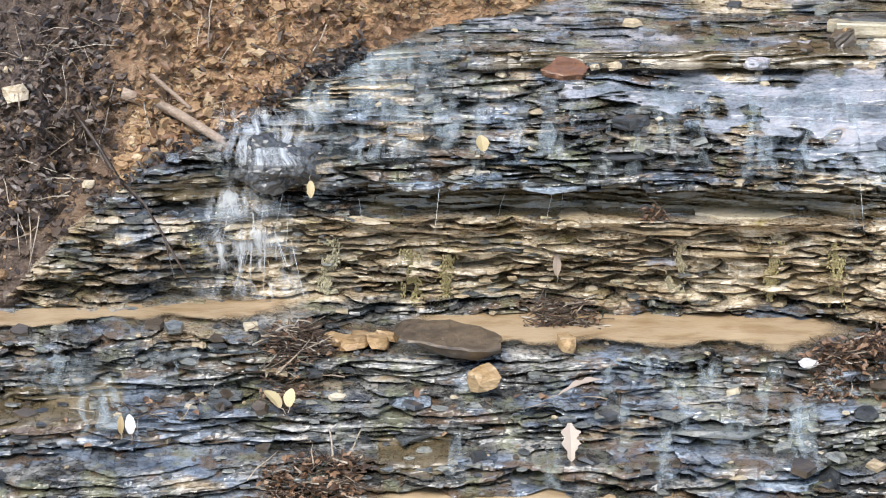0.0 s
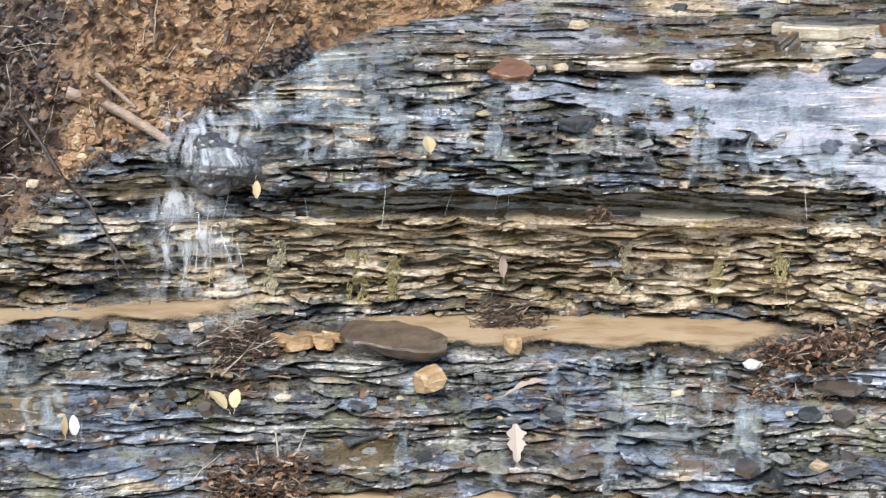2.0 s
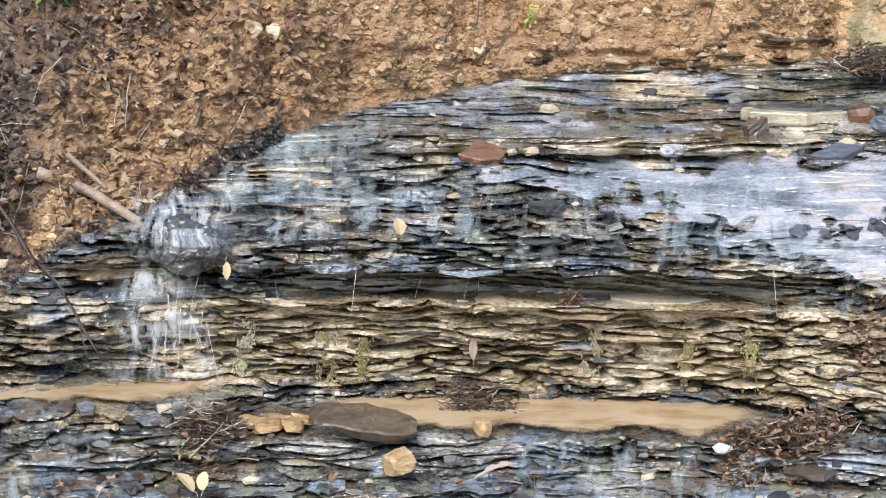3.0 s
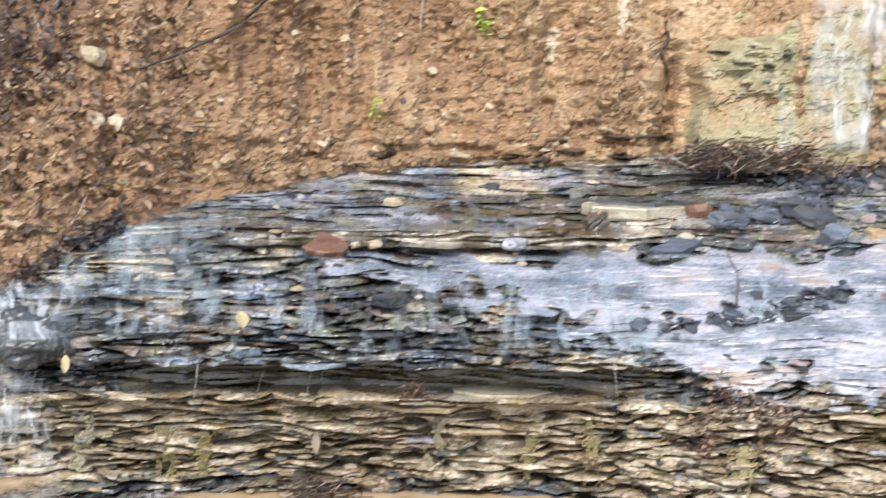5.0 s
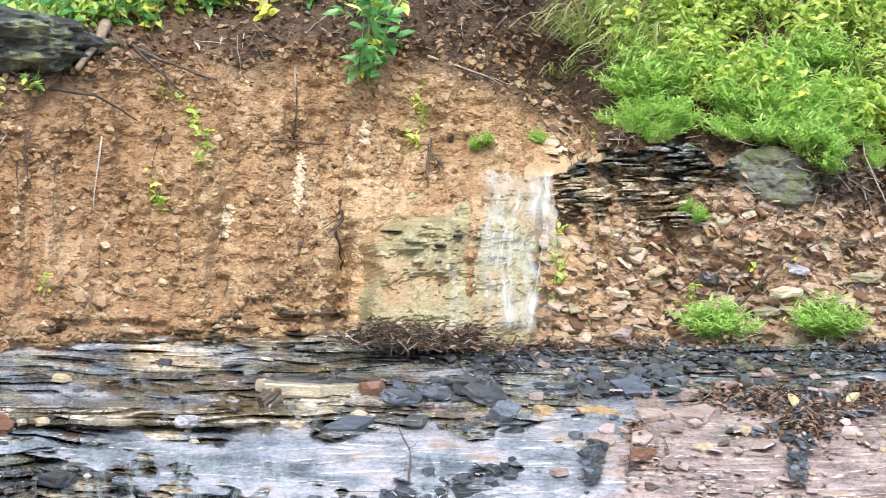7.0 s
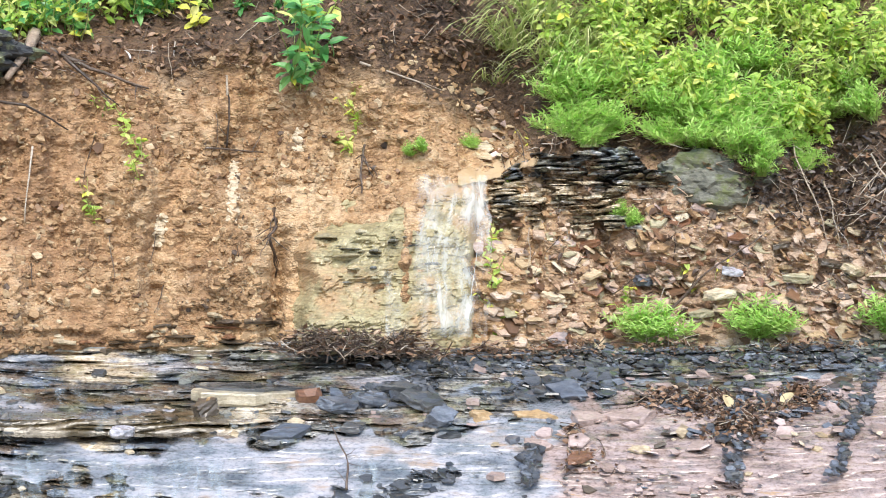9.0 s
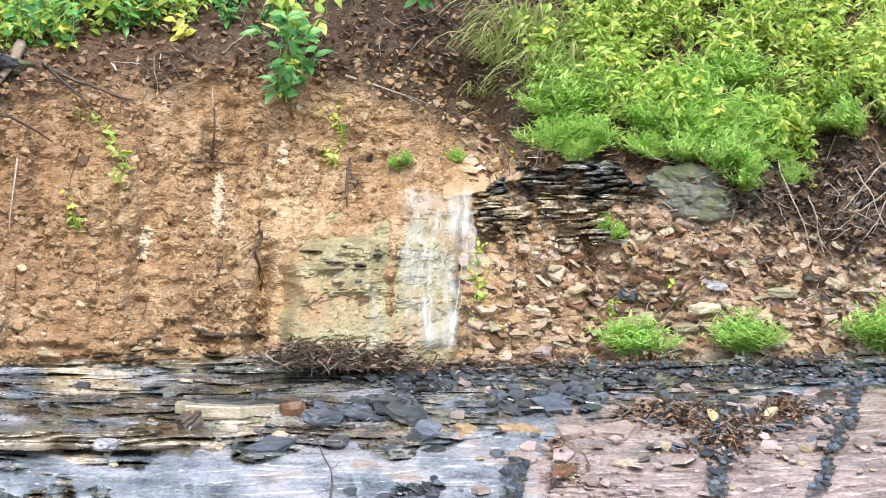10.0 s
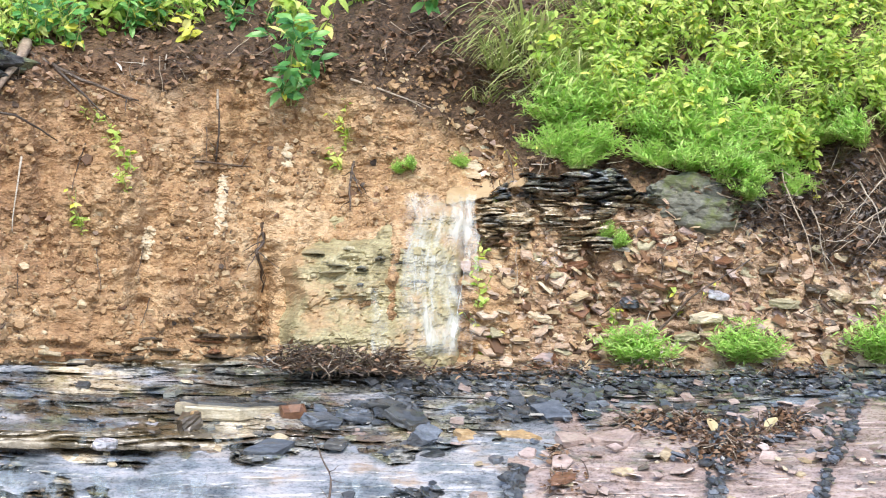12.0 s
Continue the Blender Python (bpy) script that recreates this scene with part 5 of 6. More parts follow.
# ---- chips and clods, too many to count ----
def ledge_chips():
    R = random.Random(77)
    mats = [SHALE, DARK, TAN, BROWNSLAB, PALE, SLATE, PINK]
    p = Pile()
    for _ in range(1300):
        az = R.uniform(-16, 36)
        r = R.choice((R.uniform(5.45, 6.0), R.uniform(6.2, 6.9), R.uniform(6.8, 7.7)))
        z = rock_z(az, r)
        if z > toe(az)[1] + 0.02 or (bare(az, z - dip(az)) > 0.3 and (az < 21 or R.random() < 0.6)):
            continue
        w = R.uniform(0.006, 0.018) if R.random() < 0.75 else R.uniform(0.02, 0.05)
        k = R.choice((0, 0, 1, 1, 3, 3, 2)) if az < 17 else R.choice((0, 1, 1, 3, 5, 6, 6))
        p.add(*shard(at(az, r, z + 0.002), w, R, R.uniform(0.2, 0.5)), k)
    thing("shale_chips", p.mesh("shale_chips", mats), "scattered wet chips of grey and tan shale", "chips", "", "stuff")


def face_chips():
    """Broken ends that stick out of the beds."""
    R = random.Random(78)
    mats = [SHALE, DARK, TAN, OLIVE]
    p = Pile()
    for _ in range(1100):
        az, z = R.uniform(-16, 20), R.uniform(0.02, 1.15)
        if not above_toe(az, z) or (az > 8 and z > 0.9):
            continue
        w = R.uniform(0.006, 0.024)
        k = R.choice((2, 2, 2, 3, 0)) if 0.42 < z < 0.74 and az > -7 else R.choice((0, 0, 1))
        c = at(az, rock_r(az, z) + R.uniform(-0.012, 0.02), z + dip(az))
        v, f = shard((0, 0, 0), w, R, R.uniform(0.2, 0.4), Vector((R.uniform(-0.2, 0.2), R.uniform(-0.45, 0.05), 1)).normalized())
        p.add([c + Vector((q.x * 1.5, q.y, q.z)) for q in v], f, k)
    thing("bed_fragments", p.mesh("bed_fragments", mats), "jagged broken ends of thin shale beds", "chips", "", "stuff")


def bank_clods():
    R = random.Random(79)
    mats = [CLOD, CLOD_PALE, TWIG, LITTER, CREAM, MOULD]
    p = Pile()
    for _ in range(34000):
        az = R.uniform(-15, 22)
        z0, zt = toe(az)[1], bank_top(az)
        z = z0 + (zt - z0) * R.random() ** 1.2
        if 14.6 < az and z < 2.1:
            continue
        if fb(az * 0.5, z * 5, 17.0, 3) < R.uniform(-0.35, 0.25):
            continue
        w = 0.003 * (10.0 ** R.random() ** 1.7)
        k = R.choice((0, 0, 0, 0, 1)) if R.random() < 0.93 else R.choice((3, 3, 0, 0, 2))
        if az < -9.5 + 3 * (z - 1.2):
            k = R.choice((2, 5, 5, 5, 2, 5)) if R.random() < 0.9 else 0
        n = Vector((R.uniform(-0.8, 0.8), R.uniform(-1.2, -0.3), R.uniform(-0.3, 1.0))).normalized()
        p.add(*shard(at(az, bank_r(az, z) + w * 0.2, z), w, R, R.uniform(0.25, 0.6), n), k)
    thing("clay_clods", p.mesh("clay_clods", mats), "crumbling clods of clay and grit on the bank", "soil", "", "stuff")


def rubble():
    R = random.Random(80)
    mats = [OLIVE, RUST, TAN, LITTER, CLOD, CLOD_PALE, BROWNSLAB, PINK, CREAM, PINKTAN]
    p = Pile()
    for _ in range(4200):
        az = R.uniform(20.4, 36.5)
        z0 = toe(az)[1]
        z = z0 + (bank_top(az) - 0.05 - z0) * R.random() ** 1.1
        w = R.uniform(0.004, 0.012) if R.random() < 0.72 else R.uniform(0.016, 0.060)
        n = Vector((R.uniform(-0.5, 0.5), R.uniform(-1.3, -0.1), R.uniform(0.4, 1.0))).normalized()
        p.add(*shard(at(az, bank_r(az, z) + 0.06 * w, z), w, R, R.uniform(0.08, 0.25), n), R.choice((0, 2, 9, 9, 9, 9, 7, 3, 3, 4, 4, 5, 5, 1)))
    thing("bank_rubble", p.mesh("bank_rubble", mats), "tan and rusty shale rubble on the bank slope", "rubble", "", "stuff")


def joint_fill(az0, z0, az1, z1, seed):
    """Dark broken shale packed in a joint of the bedrock."""
    R = random.Random(seed)
    p = Pile()
    for _ in range(110):
        u = R.random()
        a = az0 + (az1 - az0) * u + R.gauss(0, 0.12) + 0.3 * noise.noise((u * 4, seed, 0))
        z = z0 + (z1 - z0) * u
        c = at(a, rock_r(a, z - dip(a)) - 0.055, z)
        p.add(*shard(c, R.uniform(0.008, 0.028), R, 0.4, Vector((R.uniform(-0.5, 0.5), R.uniform(-1, 0), 1)).normalized()), R.choice((0, 0, 0, 1)))
    thing("joint_fill", p.mesh("joint_fill", [DARK, SLATE]), "dark broken shale filling a joint in pink bedrock", "rock", "rock joints", "stuff")


def shard_heap(label, spots, count, sizes, mats, seed):
    """A spread of broken angular shale; spots: bearing, range, half width in degrees, half depth in metres."""
    R = random.Random(seed)
    p = Pile()
    for _ in range(count):
        az, r, w, d = R.choice(spots)
        a, rr = az + R.gauss(0, w * 0.5), r + R.gauss(0, d * 0.5)
        s = sizes[0] * (sizes[1] / sizes[0]) ** R.random()
        n = Vector((R.uniform(-0.5, 0.5), R.uniform(-0.9, 0.2), 1)).normalized()
        p.add(*shard(at(a, rr, rock_z(a, rr) + R.uniform(0, 0.02)), s, R, R.uniform(0.08, 0.28), n), R.randrange(len(mats)))
    thing("shale_fragments", p.mesh("shale_fragments", mats), label, "stones", "", "stuff")


shard_heap("broken dark wet shale fragments spread over the ledge", [(22.2, 7.2, 1.0, 0.12), (23.3, 7.22, 1.2, 0.14), (24.3, 7.3, 1.0, 0.12), (18.6, 7.25, 1.2, 0.12), (17.4, 7.15, 1.0, 0.1)], 420, (0.010, 0.05), [DARK, DARK, DARK, SLATE], 401)
shard_heap("broken dark shale along a crack in the pale bedrock", [(18.2, 6.50, 1.3, 0.03), (19.8, 6.55, 1.2, 0.03), (16.6, 6.44, 1.0, 0.03), (14.6, 6.40, 0.8, 0.03)], 90, (0.012, 0.05), [DARK, DARK, SLATE], 404)
shard_heap("thin broken pink and grey plates on the pink shelf", [(24.0, 6.75, 1.5, 0.14), (27.0, 6.70, 2.0, 0.16), (30.5, 6.70, 2.0, 0.16), (33.5, 6.75, 2.0, 0.16), (25.0, 6.50, 2.0, 0.12), (29.0, 6.50, 2.5, 0.12)], 130, (0.012, 0.06), [PINK, PINK, PINK, PINK, BROWNSLAB, TAN], 405)
shard_heap("band of black wet shale fragments along the foot of the bank", [(18.5 + 1.9 * k, 7.52, 1.6, 0.14) for k in range(9)], 760, (0.008, 0.036), [DARK, DARK, DARK, DARK, SLATE], 403)
shard_heap("broken grey and pink stones on the shelf", [(27.5, 7.1, 2.0, 0.16), (30.0, 6.95, 2.0, 0.16), (28.8, 6.75, 1.0, 0.1), (31.6, 7.1, 1.4, 0.12)], 260, (0.01, 0.05), [PINK, DARK, BROWNSLAB, SLATE], 402)
def pale_crust(az, z0, z1, w, seed):
    """A lime crust where seepage runs down the clay."""
    R = random.Random(seed)
    p = Pile()
    for _ in range(240):
        z = z0 + (z1 - z0) * R.random()
        a = az + R.gauss(0, w) + 0.1 * noise.noise((z * 6, seed, 0))
        n = Vector((R.uniform(-0.3, 0.3), -1, R.uniform(0, 0.5))).normalized()
        p.add(*shard(at(a, bank_r(a, z) - 0.004, z), R.uniform(0.006, 0.015), R, 0.2, n))
    thing("pale_crust", p.mesh("pale_crust", [CREAM]), "pale lime crust streaked down the clay bank", "crust", "", "stuff")


pale_crust(12.9, 2.04, 2.30, 0.07, 1)
pale_crust(10.7, 1.92, 2.05, 0.07, 2)
pale_crust(14.9, 2.36, 2.46, 0.06, 3)
joint_fill(28.9, 1.47, 28.8, 1.16, 1)
joint_fill(33.0, 1.53, 31.8, 1.20, 2)
joint_fill(22.6, 1.24, 22.4, 1.12, 3)
ledge_chips()
face_chips()
bank_clods()
rubble()


# ---- dead leaves and twigs ----
def litter_pile(label, spots, twigs, leaves, seed, tall=0.06, twig_len=(0.04, 0.14), size=(0.015, 0.035), on_rock_side=True):
    """A drift of twigs and dead leaves; spots: bearing, range, half width in degrees, half depth in metres."""
    R = random.Random(seed)
    p = Pile()

    def place():
        az, r, w, d = R.choice(spots)
        u, v = R.gauss(0, 0.45), R.gauss(0, 0.45)
        a, rr = az + w * u, r + d * v
        hump = tall * max(0.0, 1 - (u * u + v * v)) * R.random()
        z = rock_z(a, rr)
        if not on_rock_side:
            z = max(z, toe(a)[1] - 0.02)
        return at(a, rr, z + hump + 0.006)
    for _ in range(twigs):
        c = place()
        ln = R.uniform(*twig_len)
        d = Vector((R.uniform(-1, 1), R.uniform(-0.6, 0.6), R.uniform(-0.25, 0.45))).normalized()
        p.add(*stick(wander(c - d * ln / 2, c + d * ln / 2, R, 0.2, 4), R.uniform(0.0012, 0.004), 0.001, 4), R.choice((0, 0, 0, 2)))
    for _ in range(leaves):
        c = place()
        ln = R.uniform(*size)
        d = Vector((R.uniform(-1, 1), R.uniform(-1, 1), R.uniform(-0.4, 0.5))).normalized()
        u = Vector((R.uniform(-0.7, 0.7), R.uniform(-0.9, 0.3), 1)).normalized()
        p.add(*leaf_geo(c, d, u, ln, ln * R.uniform(0.5, 0.8), R, 0.4, R.uniform(-0.3, 0.5)), 1)
    return thing("leaf_litter", p.mesh("leaf_litter", [TWIG, LITTER, PALETWIG]), label, "leaf litter", "", "stuff")


litter_pile("drift of brown dead leaves and twigs by the pool", [(13.4, 5.86, 1.6, 0.10), (14.6, 5.95, 1.6, 0.12), (12.4, 5.82, 0.7, 0.06)], 260, 700, 301, 0.08)
litter_pile("tangle of dark twigs on the low ledge", [(-4.5, 5.88, 0.9, 0.07), (-5.2, 5.84, 0.7, 0.07)], 280, 200, 302, 0.11)
litter_pile("leaves and twigs at the creek's edge", [(-4.3, 5.44, 1.3, 0.06), (-3.2, 5.44, 0.7, 0.05), (-5.4, 5.42, 0.8, 0.05)], 160, 380, 303)
litter_pile("clump of fine roots and twigs at the pool's back", [(4.3, 6.14, 1.0, 0.03), (3.3, 6.14, 0.5, 0.03)], 200, 70, 304, 0.12)
litter_pile("small clump of dead leaves on the ledge", [(6.7, 6.205, 0.45, 0.01)], 12, 50, 305, 0.06)
litter_pile("mound of dark twigs at the foot of the cliff", [(17.3, 7.54, 1.7, 0.12), (16.2, 7.56, 1.5, 0.10), (18.4, 7.60, 1.5, 0.08), (15.4, 7.54, 1.2, 0.08)], 650, 420, 306, 0.10, (0.04, 0.15), (0.02, 0.04), False)
litter_pile("dead leaves and shale bits on the pink shelf", [(26.6, 7.05, 1.2, 0.12), (28.0, 7.0, 1.2, 0.14), (29.4, 6.9, 1.4, 0.12), (30.8, 7.05, 1.0, 0.12), (28.8, 6.75, 1.0, 0.10)], 160, 900, 307, 0.05)
litter_pile("dead leaves along the foot of the bank", [(21.0, 7.6, 1.5, 0.08), (23.5, 7.62, 1.6, 0.08), (26.5, 7.62, 2.0, 0.07), (31, 7.6, 2.2, 0.07)], 90, 380, 308, 0.05, on_rock_side=False)
litter_pile("dead leaves round a rusty stone", [(24.0, 6.58, 0.9, 0.08), (23.8, 6.75, 0.5, 0.08)], 20, 90, 309, 0.04)
litter_pile("dark dead leaves caught on the rock face", [(16.8, 6.16, 1.2, 0.05), (15.9, 6.10, 0.8, 0.05), (18.2, 6.1, 1.0, 0.05)], 60, 260, 310, 0.08)
def edge_debris():
    """Dark sodden leaves and stone bits caught where the clay meets the rock's sloping edge."""
    R = random.Random(330)
    p = Pile()
    for _ in range(520):
        a = R.choice((R.uniform(-6.4, -2.4), R.uniform(-4.6, -2.6), R.uniform(-11, -6.4)))
        r, z = toe(a)
        z += R.gauss(0.015, 0.022)
        c = at(a, min(r, bank_r(a, z)) - R.uniform(0.0, 0.03), z)
        if R.random() < 0.6:
            ln = R.uniform(0.015, 0.045)
            d = Vector((R.uniform(-1, 1), R.uniform(-0.8, 0.2), R.uniform(-0.8, 0.8))).normalized()
            p.add(*leaf_geo(c, d, Vector((R.uniform(-0.5, 0.5), -0.8, 0.8)), ln, ln * R.uniform(0.4, 0.75), R, 0.4, R.uniform(-0.2, 0.5)), 1)
        else:
            p.add(*shard(c, R.uniform(0.006, 0.022), R, R.uniform(0.2, 0.5)), R.choice((0, 0, 2)))
    thing("edge_debris", p.mesh("edge_debris", [DARK, MOULD, BROWNSLAB]), "dark sodden leaves and stone bits along the rock edge", "debris", "", "stuff")


edge_debris()
litter_pile("few dead leaves on the low ledge", [(-5.4, 5.75, 0.6, 0.05), (-10, 5.7, 3.0, 0.10), (3.0, 5.7, 6.0, 0.1)], 40, 70, 311, 0.01)


def bank_litter(label, azs, band, leaves, twigs, seed, lift=0.01, leaf_mat=None):
    R = random.Random(seed)
    p = Pile()
    for _ in range(leaves + twigs):
        az = R.uniform(*azs)
        z = bank_top(az) + R.uniform(*band)
        c = at(az, bank_r(az, z) - lift * R.random() * 2, z)
        if _ < leaves:
            ln = R.uniform(0.02, 0.05)
            d = Vector((R.uniform(-1, 1), R.uniform(-1, 0.3), R.uniform(-0.6, 0.6))).normalized()
            p.add(*leaf_geo(c, d, Vector((R.uniform(-0.5, 0.5), -0.7, 1)), ln, ln * R.uniform(0.4, 0.75), R, 0.4, R.uniform(-0.3, 0.5)), 1)
        else:
            ln = R.uniform(0.06, 0.25)
            d = Vector((R.uniform(-1, 1), R.uniform(-0.5, 0.1), R.uniform(-0.7, 0.5))).normalized()
            p.add(*stick(wander(c - d * ln / 2, c + d * ln / 2, R, 0.25, 5), R.uniform(0.0015, 0.004), 0.001, 4), R.choice((0, 0, 2)))
    thing("bank_litter", p.mesh("bank_litter", [TWIG, leaf_mat or LITTER, PALETWIG]), label, "leaf litter", "", "stuff")


bank_litter("brown leaf litter on the bank top", (2, 20), (-0.05, 0.75), 2000, 320, 321)
bank_litter("dark leaf litter on the falling bank edge", (-15, -4), (-0.2, 0.6), 1900, 200, 322, 0.01, MOULD)
bank_litter("dark leaf mould and rootlets on the dark bank", (-15, -10.5), (-0.5, 0.0), 600, 160, 324, 0.01, MOULD)
bank_litter("brown leaf scraps and roots on the clay", (-9.5, -0.5), (-0.85, -0.1), 1100, 120, 326)
bank_litter("brown dead leaves on the rubble slope", (20.8, 36), (-0.62, -0.05), 520, 120, 327)
bank_litter("dark moss, dead leaves and dry twigs on the slope under the weeds", (28.5, 36.5), (-0.10, 0.40), 1300, 320, 328, 0.01, MOULD)
bank_litter("dead leaves and roots in the gully", (18.5, 23.5), (0.0, 0.9), 500, 160, 325)
bank_litter("dead leaves under the weeds", (22.5, 36), (-0.02, 1.0), 1500, 350, 323)


def one_leaf(name, label, material, az, z, r, ln, wd, tip, turn, seed, lobes=0):
    """A single fallen leaf: midrib, a blade that curls, and a stalk."""
    R = random.Random(seed)
    n = 25
    v, f = [], []
    for i in range(n):
        u = i / (n - 1)
        w = wd / 2 * math.sin(math.pi * min(1, 0.06 + u * 0.92)) ** 0.7
        if lobes:
            w *= (0.35 + 0.65 * u ** 0.6) * (0.62 + 0.5 * abs(math.sin(u * lobes * 3.1416 + 0.9)) ** 1.3) * (1 + 0.25 * noise.noise((u * 9, seed, 0)))
        w = max(w, 0.002)
        zc = 0.15 * ln * math.sin(u * 3) * 0.5
        v += [(-w, u * ln, zc + w * 0.35), (0, u * ln, zc), (w * R.uniform(0.85, 1.1), u * ln, zc + w * 0.2)]
    for i in range(n - 1):
        a = i * 3
        f += [(a, a + 1, a + 4, a + 3), (a + 1, a + 2, a + 5, a + 4)]
    me = mesh_of(name, v, f, material)
    ob = thing(name, me, label, "leaf")
    ob.matrix_basis = Matrix.Translation(at(az, r, z)) @ pose(0, 0, 0, 0, 0, -az) @ pose(0, 0, 0, tip, 0, turn)
    st = mesh_of("stalk", *stick([(0, 0.02 * ln, 0), (0.004, -ln * 0.15, 0.004), (0, -ln * 0.35, 0.0)], 0.0015, 0.001, 4), PALETWIG)
    so = new("stalk", st)
    so.parent = ob
    return ob


one_leaf("oak_leaf", "pale dry oak leaf lying on wet dark shale", DRYLEAF, 4.2, 0.105, 5.50, 0.125, 0.075, 55, 6, 1, 3)
one_leaf("oak_leaf", "curled pale oak leaf on the low ledge", DRYLEAF, 3.75, 0.262, 5.70, 0.15, 0.06, 18, -80, 2, 3)
one_leaf("yellow_leaf", "small pale yellow leaf on the wet face", TANLEAF, 1.27, 0.965, 6.30, 0.06, 0.05, 60, 20, 3)
one_leaf("yellow_leaf", "wet yellow leaf hanging below the splash", TANLEAF, -4.2, 0.885, 6.17, 0.06, 0.028, -70, 180, 4)
one_leaf("white_leaf", "curled white leaf standing on the ledge", WHITELEAF, -10.1, 0.185, 5.60, 0.062, 0.034, 75, 10, 5)
one_leaf("tan_leaf", "tan dead leaf beside a white one", TANLEAF, -10.4, 0.185, 5.61, 0.058, 0.022, 80, -10, 6)
one_leaf("tan_leaf", "folded tan leaf among litter", TANLEAF, -5.3, 0.24, 5.64, 0.08, 0.06, 35, 50, 7)
one_leaf("tan_leaf", "small cream leaf on the low ledge", TANLEAF, -5.0, 0.24, 5.65, 0.06, 0.04, 60, -20, 8)
one_leaf("tan_leaf", "pale upright leaf stuck on the rock face", DRYLEAF, 3.65, 0.54, 6.24, 0.075, 0.03, 85, 4, 9)
one_leaf("tan_leaf", "tan leaf on shelf litter", TANLEAF, 28.6, 1.38, 6.93, 0.07, 0.045, 45, 30, 10)
one_leaf("tan_leaf", "tan leaf on the pink shelf", TANLEAF, 30.2, 1.40, 6.98, 0.07, 0.05, 40, -40, 11)
one_leaf("white_leaf", "bleached leaf scrap on dark soil", WHITELEAF, 9.6, 2.74, bank_r(9.6, 2.74) - 0.03, 0.05, 0.03, 50, 60, 12)


def twig(label, pts, r0, r1, material, seed, name="twig", bend=0.10, side=0):
    """A thin branch with side shoots."""
    R = random.Random(seed)
    path = []
    for p, q in zip(pts[:-1], pts[1:]):
        path += wander(p, q, R, bend, 6)[:-1]
    path.append(Vector(pts[-1]))
    ob = thing(name, mesh_of(name, *stick(path, r0, r1, 6), material, None, True), label, "twig")
    for _ in range(side):
        k = R.randrange(1, len(path) - 1)
        d = (path[k + 1] - path[k]).normalized()
        out = (d + Vector((R.uniform(-1, 1), R.uniform(-0.6, 0.2), R.uniform(-0.8, 0.8)))).normalized()
        ln = R.uniform(0.05, 0.16)
        under("shoot", mesh_of("shoot", *stick(wander(path[k], path[k] + out * ln, R, 0.2, 5), r1 * 0.9, r1 * 0.4, 4), material), ob)
    return ob


def on(az, z, lift=0.02):
    return at(az, bank_r(az, z) - lift, z)


twig("pale stripped log leaning down the bank to the water", [on(-10.0, 1.15, 0.03), on(-8.6, 1.09, 0.06), at(-6.7, 6.36, 0.985)], 0.024, 0.017, BARK, 1, "fallen_log", 0.04)
twig("thinner broken branch above the log", [on(-9.1, 1.21, 0.03), at(-7.9, 6.48, 1.10)], 0.011, 0.007, BARK, 2, "fallen_branch", 0.06)
twig("long dark branch leaning down the bank", [on(-11.6, 1.11, 0.04), at(-9.4, 6.24, 0.80), at(-8.1, 6.14, 0.56)], 0.008, 0.004, TWIG, 3, "fallen_branch", 0.06, 3)
twig("thin bare root hanging from the soil", [on(-7.1, 1.50, 0.03), on(-7.3, 1.30, 0.05)], 0.004, 0.002, PALETWIG, 4, "hanging_root", 0.1)
twig("dead branch lying on the clay above the ledge", [on(-6.0, 1.31, 0.03), on(-4.2, 1.19, 0.04)], 0.006, 0.003, TWIG, 5, "fallen_branch", 0.1, 2)
twig("pale bare stick standing on the low ledge", [at(-3.35, 5.42, 0.03), at(-3.6, 5.52, 0.11), at(-3.7, 5.57, 0.19)], 0.005, 0.003, PALETWIG, 6, "stick", 0.05)
twig("short pale stick on the low ledge", [at(-3.0, 5.60, 0.10), at(-2.6, 5.66, 0.17)], 0.004, 0.002, PALETWIG, 7, "stick", 0.05)
twig("thin twig leaning on the debris", [at(-5.4, 5.78, 0.31), at(-4.3, 5.84, 0.41)], 0.004, 0.002, PALETWIG, 8, "stick", 0.05)
twig("bare forked twig standing on pale bedrock", [at(16.75, 6.45, 1.08), at(16.7, 6.55, 1.19), at(16.1, 6.7, 1.31)], 0.005, 0.002, TWIG, 9, "standing_twig", 0.08, 3)
twig("broken pale peg of wood in the clay bank", [on(12.65, 2.36, 0.03), on(12.70, 2.48, 0.04), on(12.64, 2.60, 0.05)], 0.0045, 0.0035, TWIG, 10, "root_peg", 0.07, 2)
twig("bleached broken tip of a root", [on(12.62, 2.59, 0.06), on(12.58, 2.68, 0.07)], 0.006, 0.005, PALETWIG, 11, "root_tip", 0.03)
twig("dead branches lying along the bank edge", [on(6.6, 2.80, 0.05), on(8.4, 2.68, 0.08), on(10.2, 2.60, 0.06)], 0.014, 0.004, TWIG, 12, "fallen_branch", 0.06, 5)
twig("second dead branch on the bank edge", [on(7.6, 2.72, 0.05), on(9.3, 2.52, 0.06)], 0.009, 0.003, TWIG, 13, "fallen_branch", 0.08, 3)
twig("curved dark root out of the clay", [on(5.1, 2.51, 0.04), on(6.5, 2.49, 0.12), on(7.8, 2.40, 0.06)], 0.008, 0.003, TWIG, 14, "bare_root", 0.06)
twig("thick curled root on the bank edge", [on(6.7, 2.83, 0.05), on(6.5, 2.74, 0.12), on(5.9, 2.60, 0.06)], 0.030, 0.014, BARK, 15, "bare_root", 0.05)
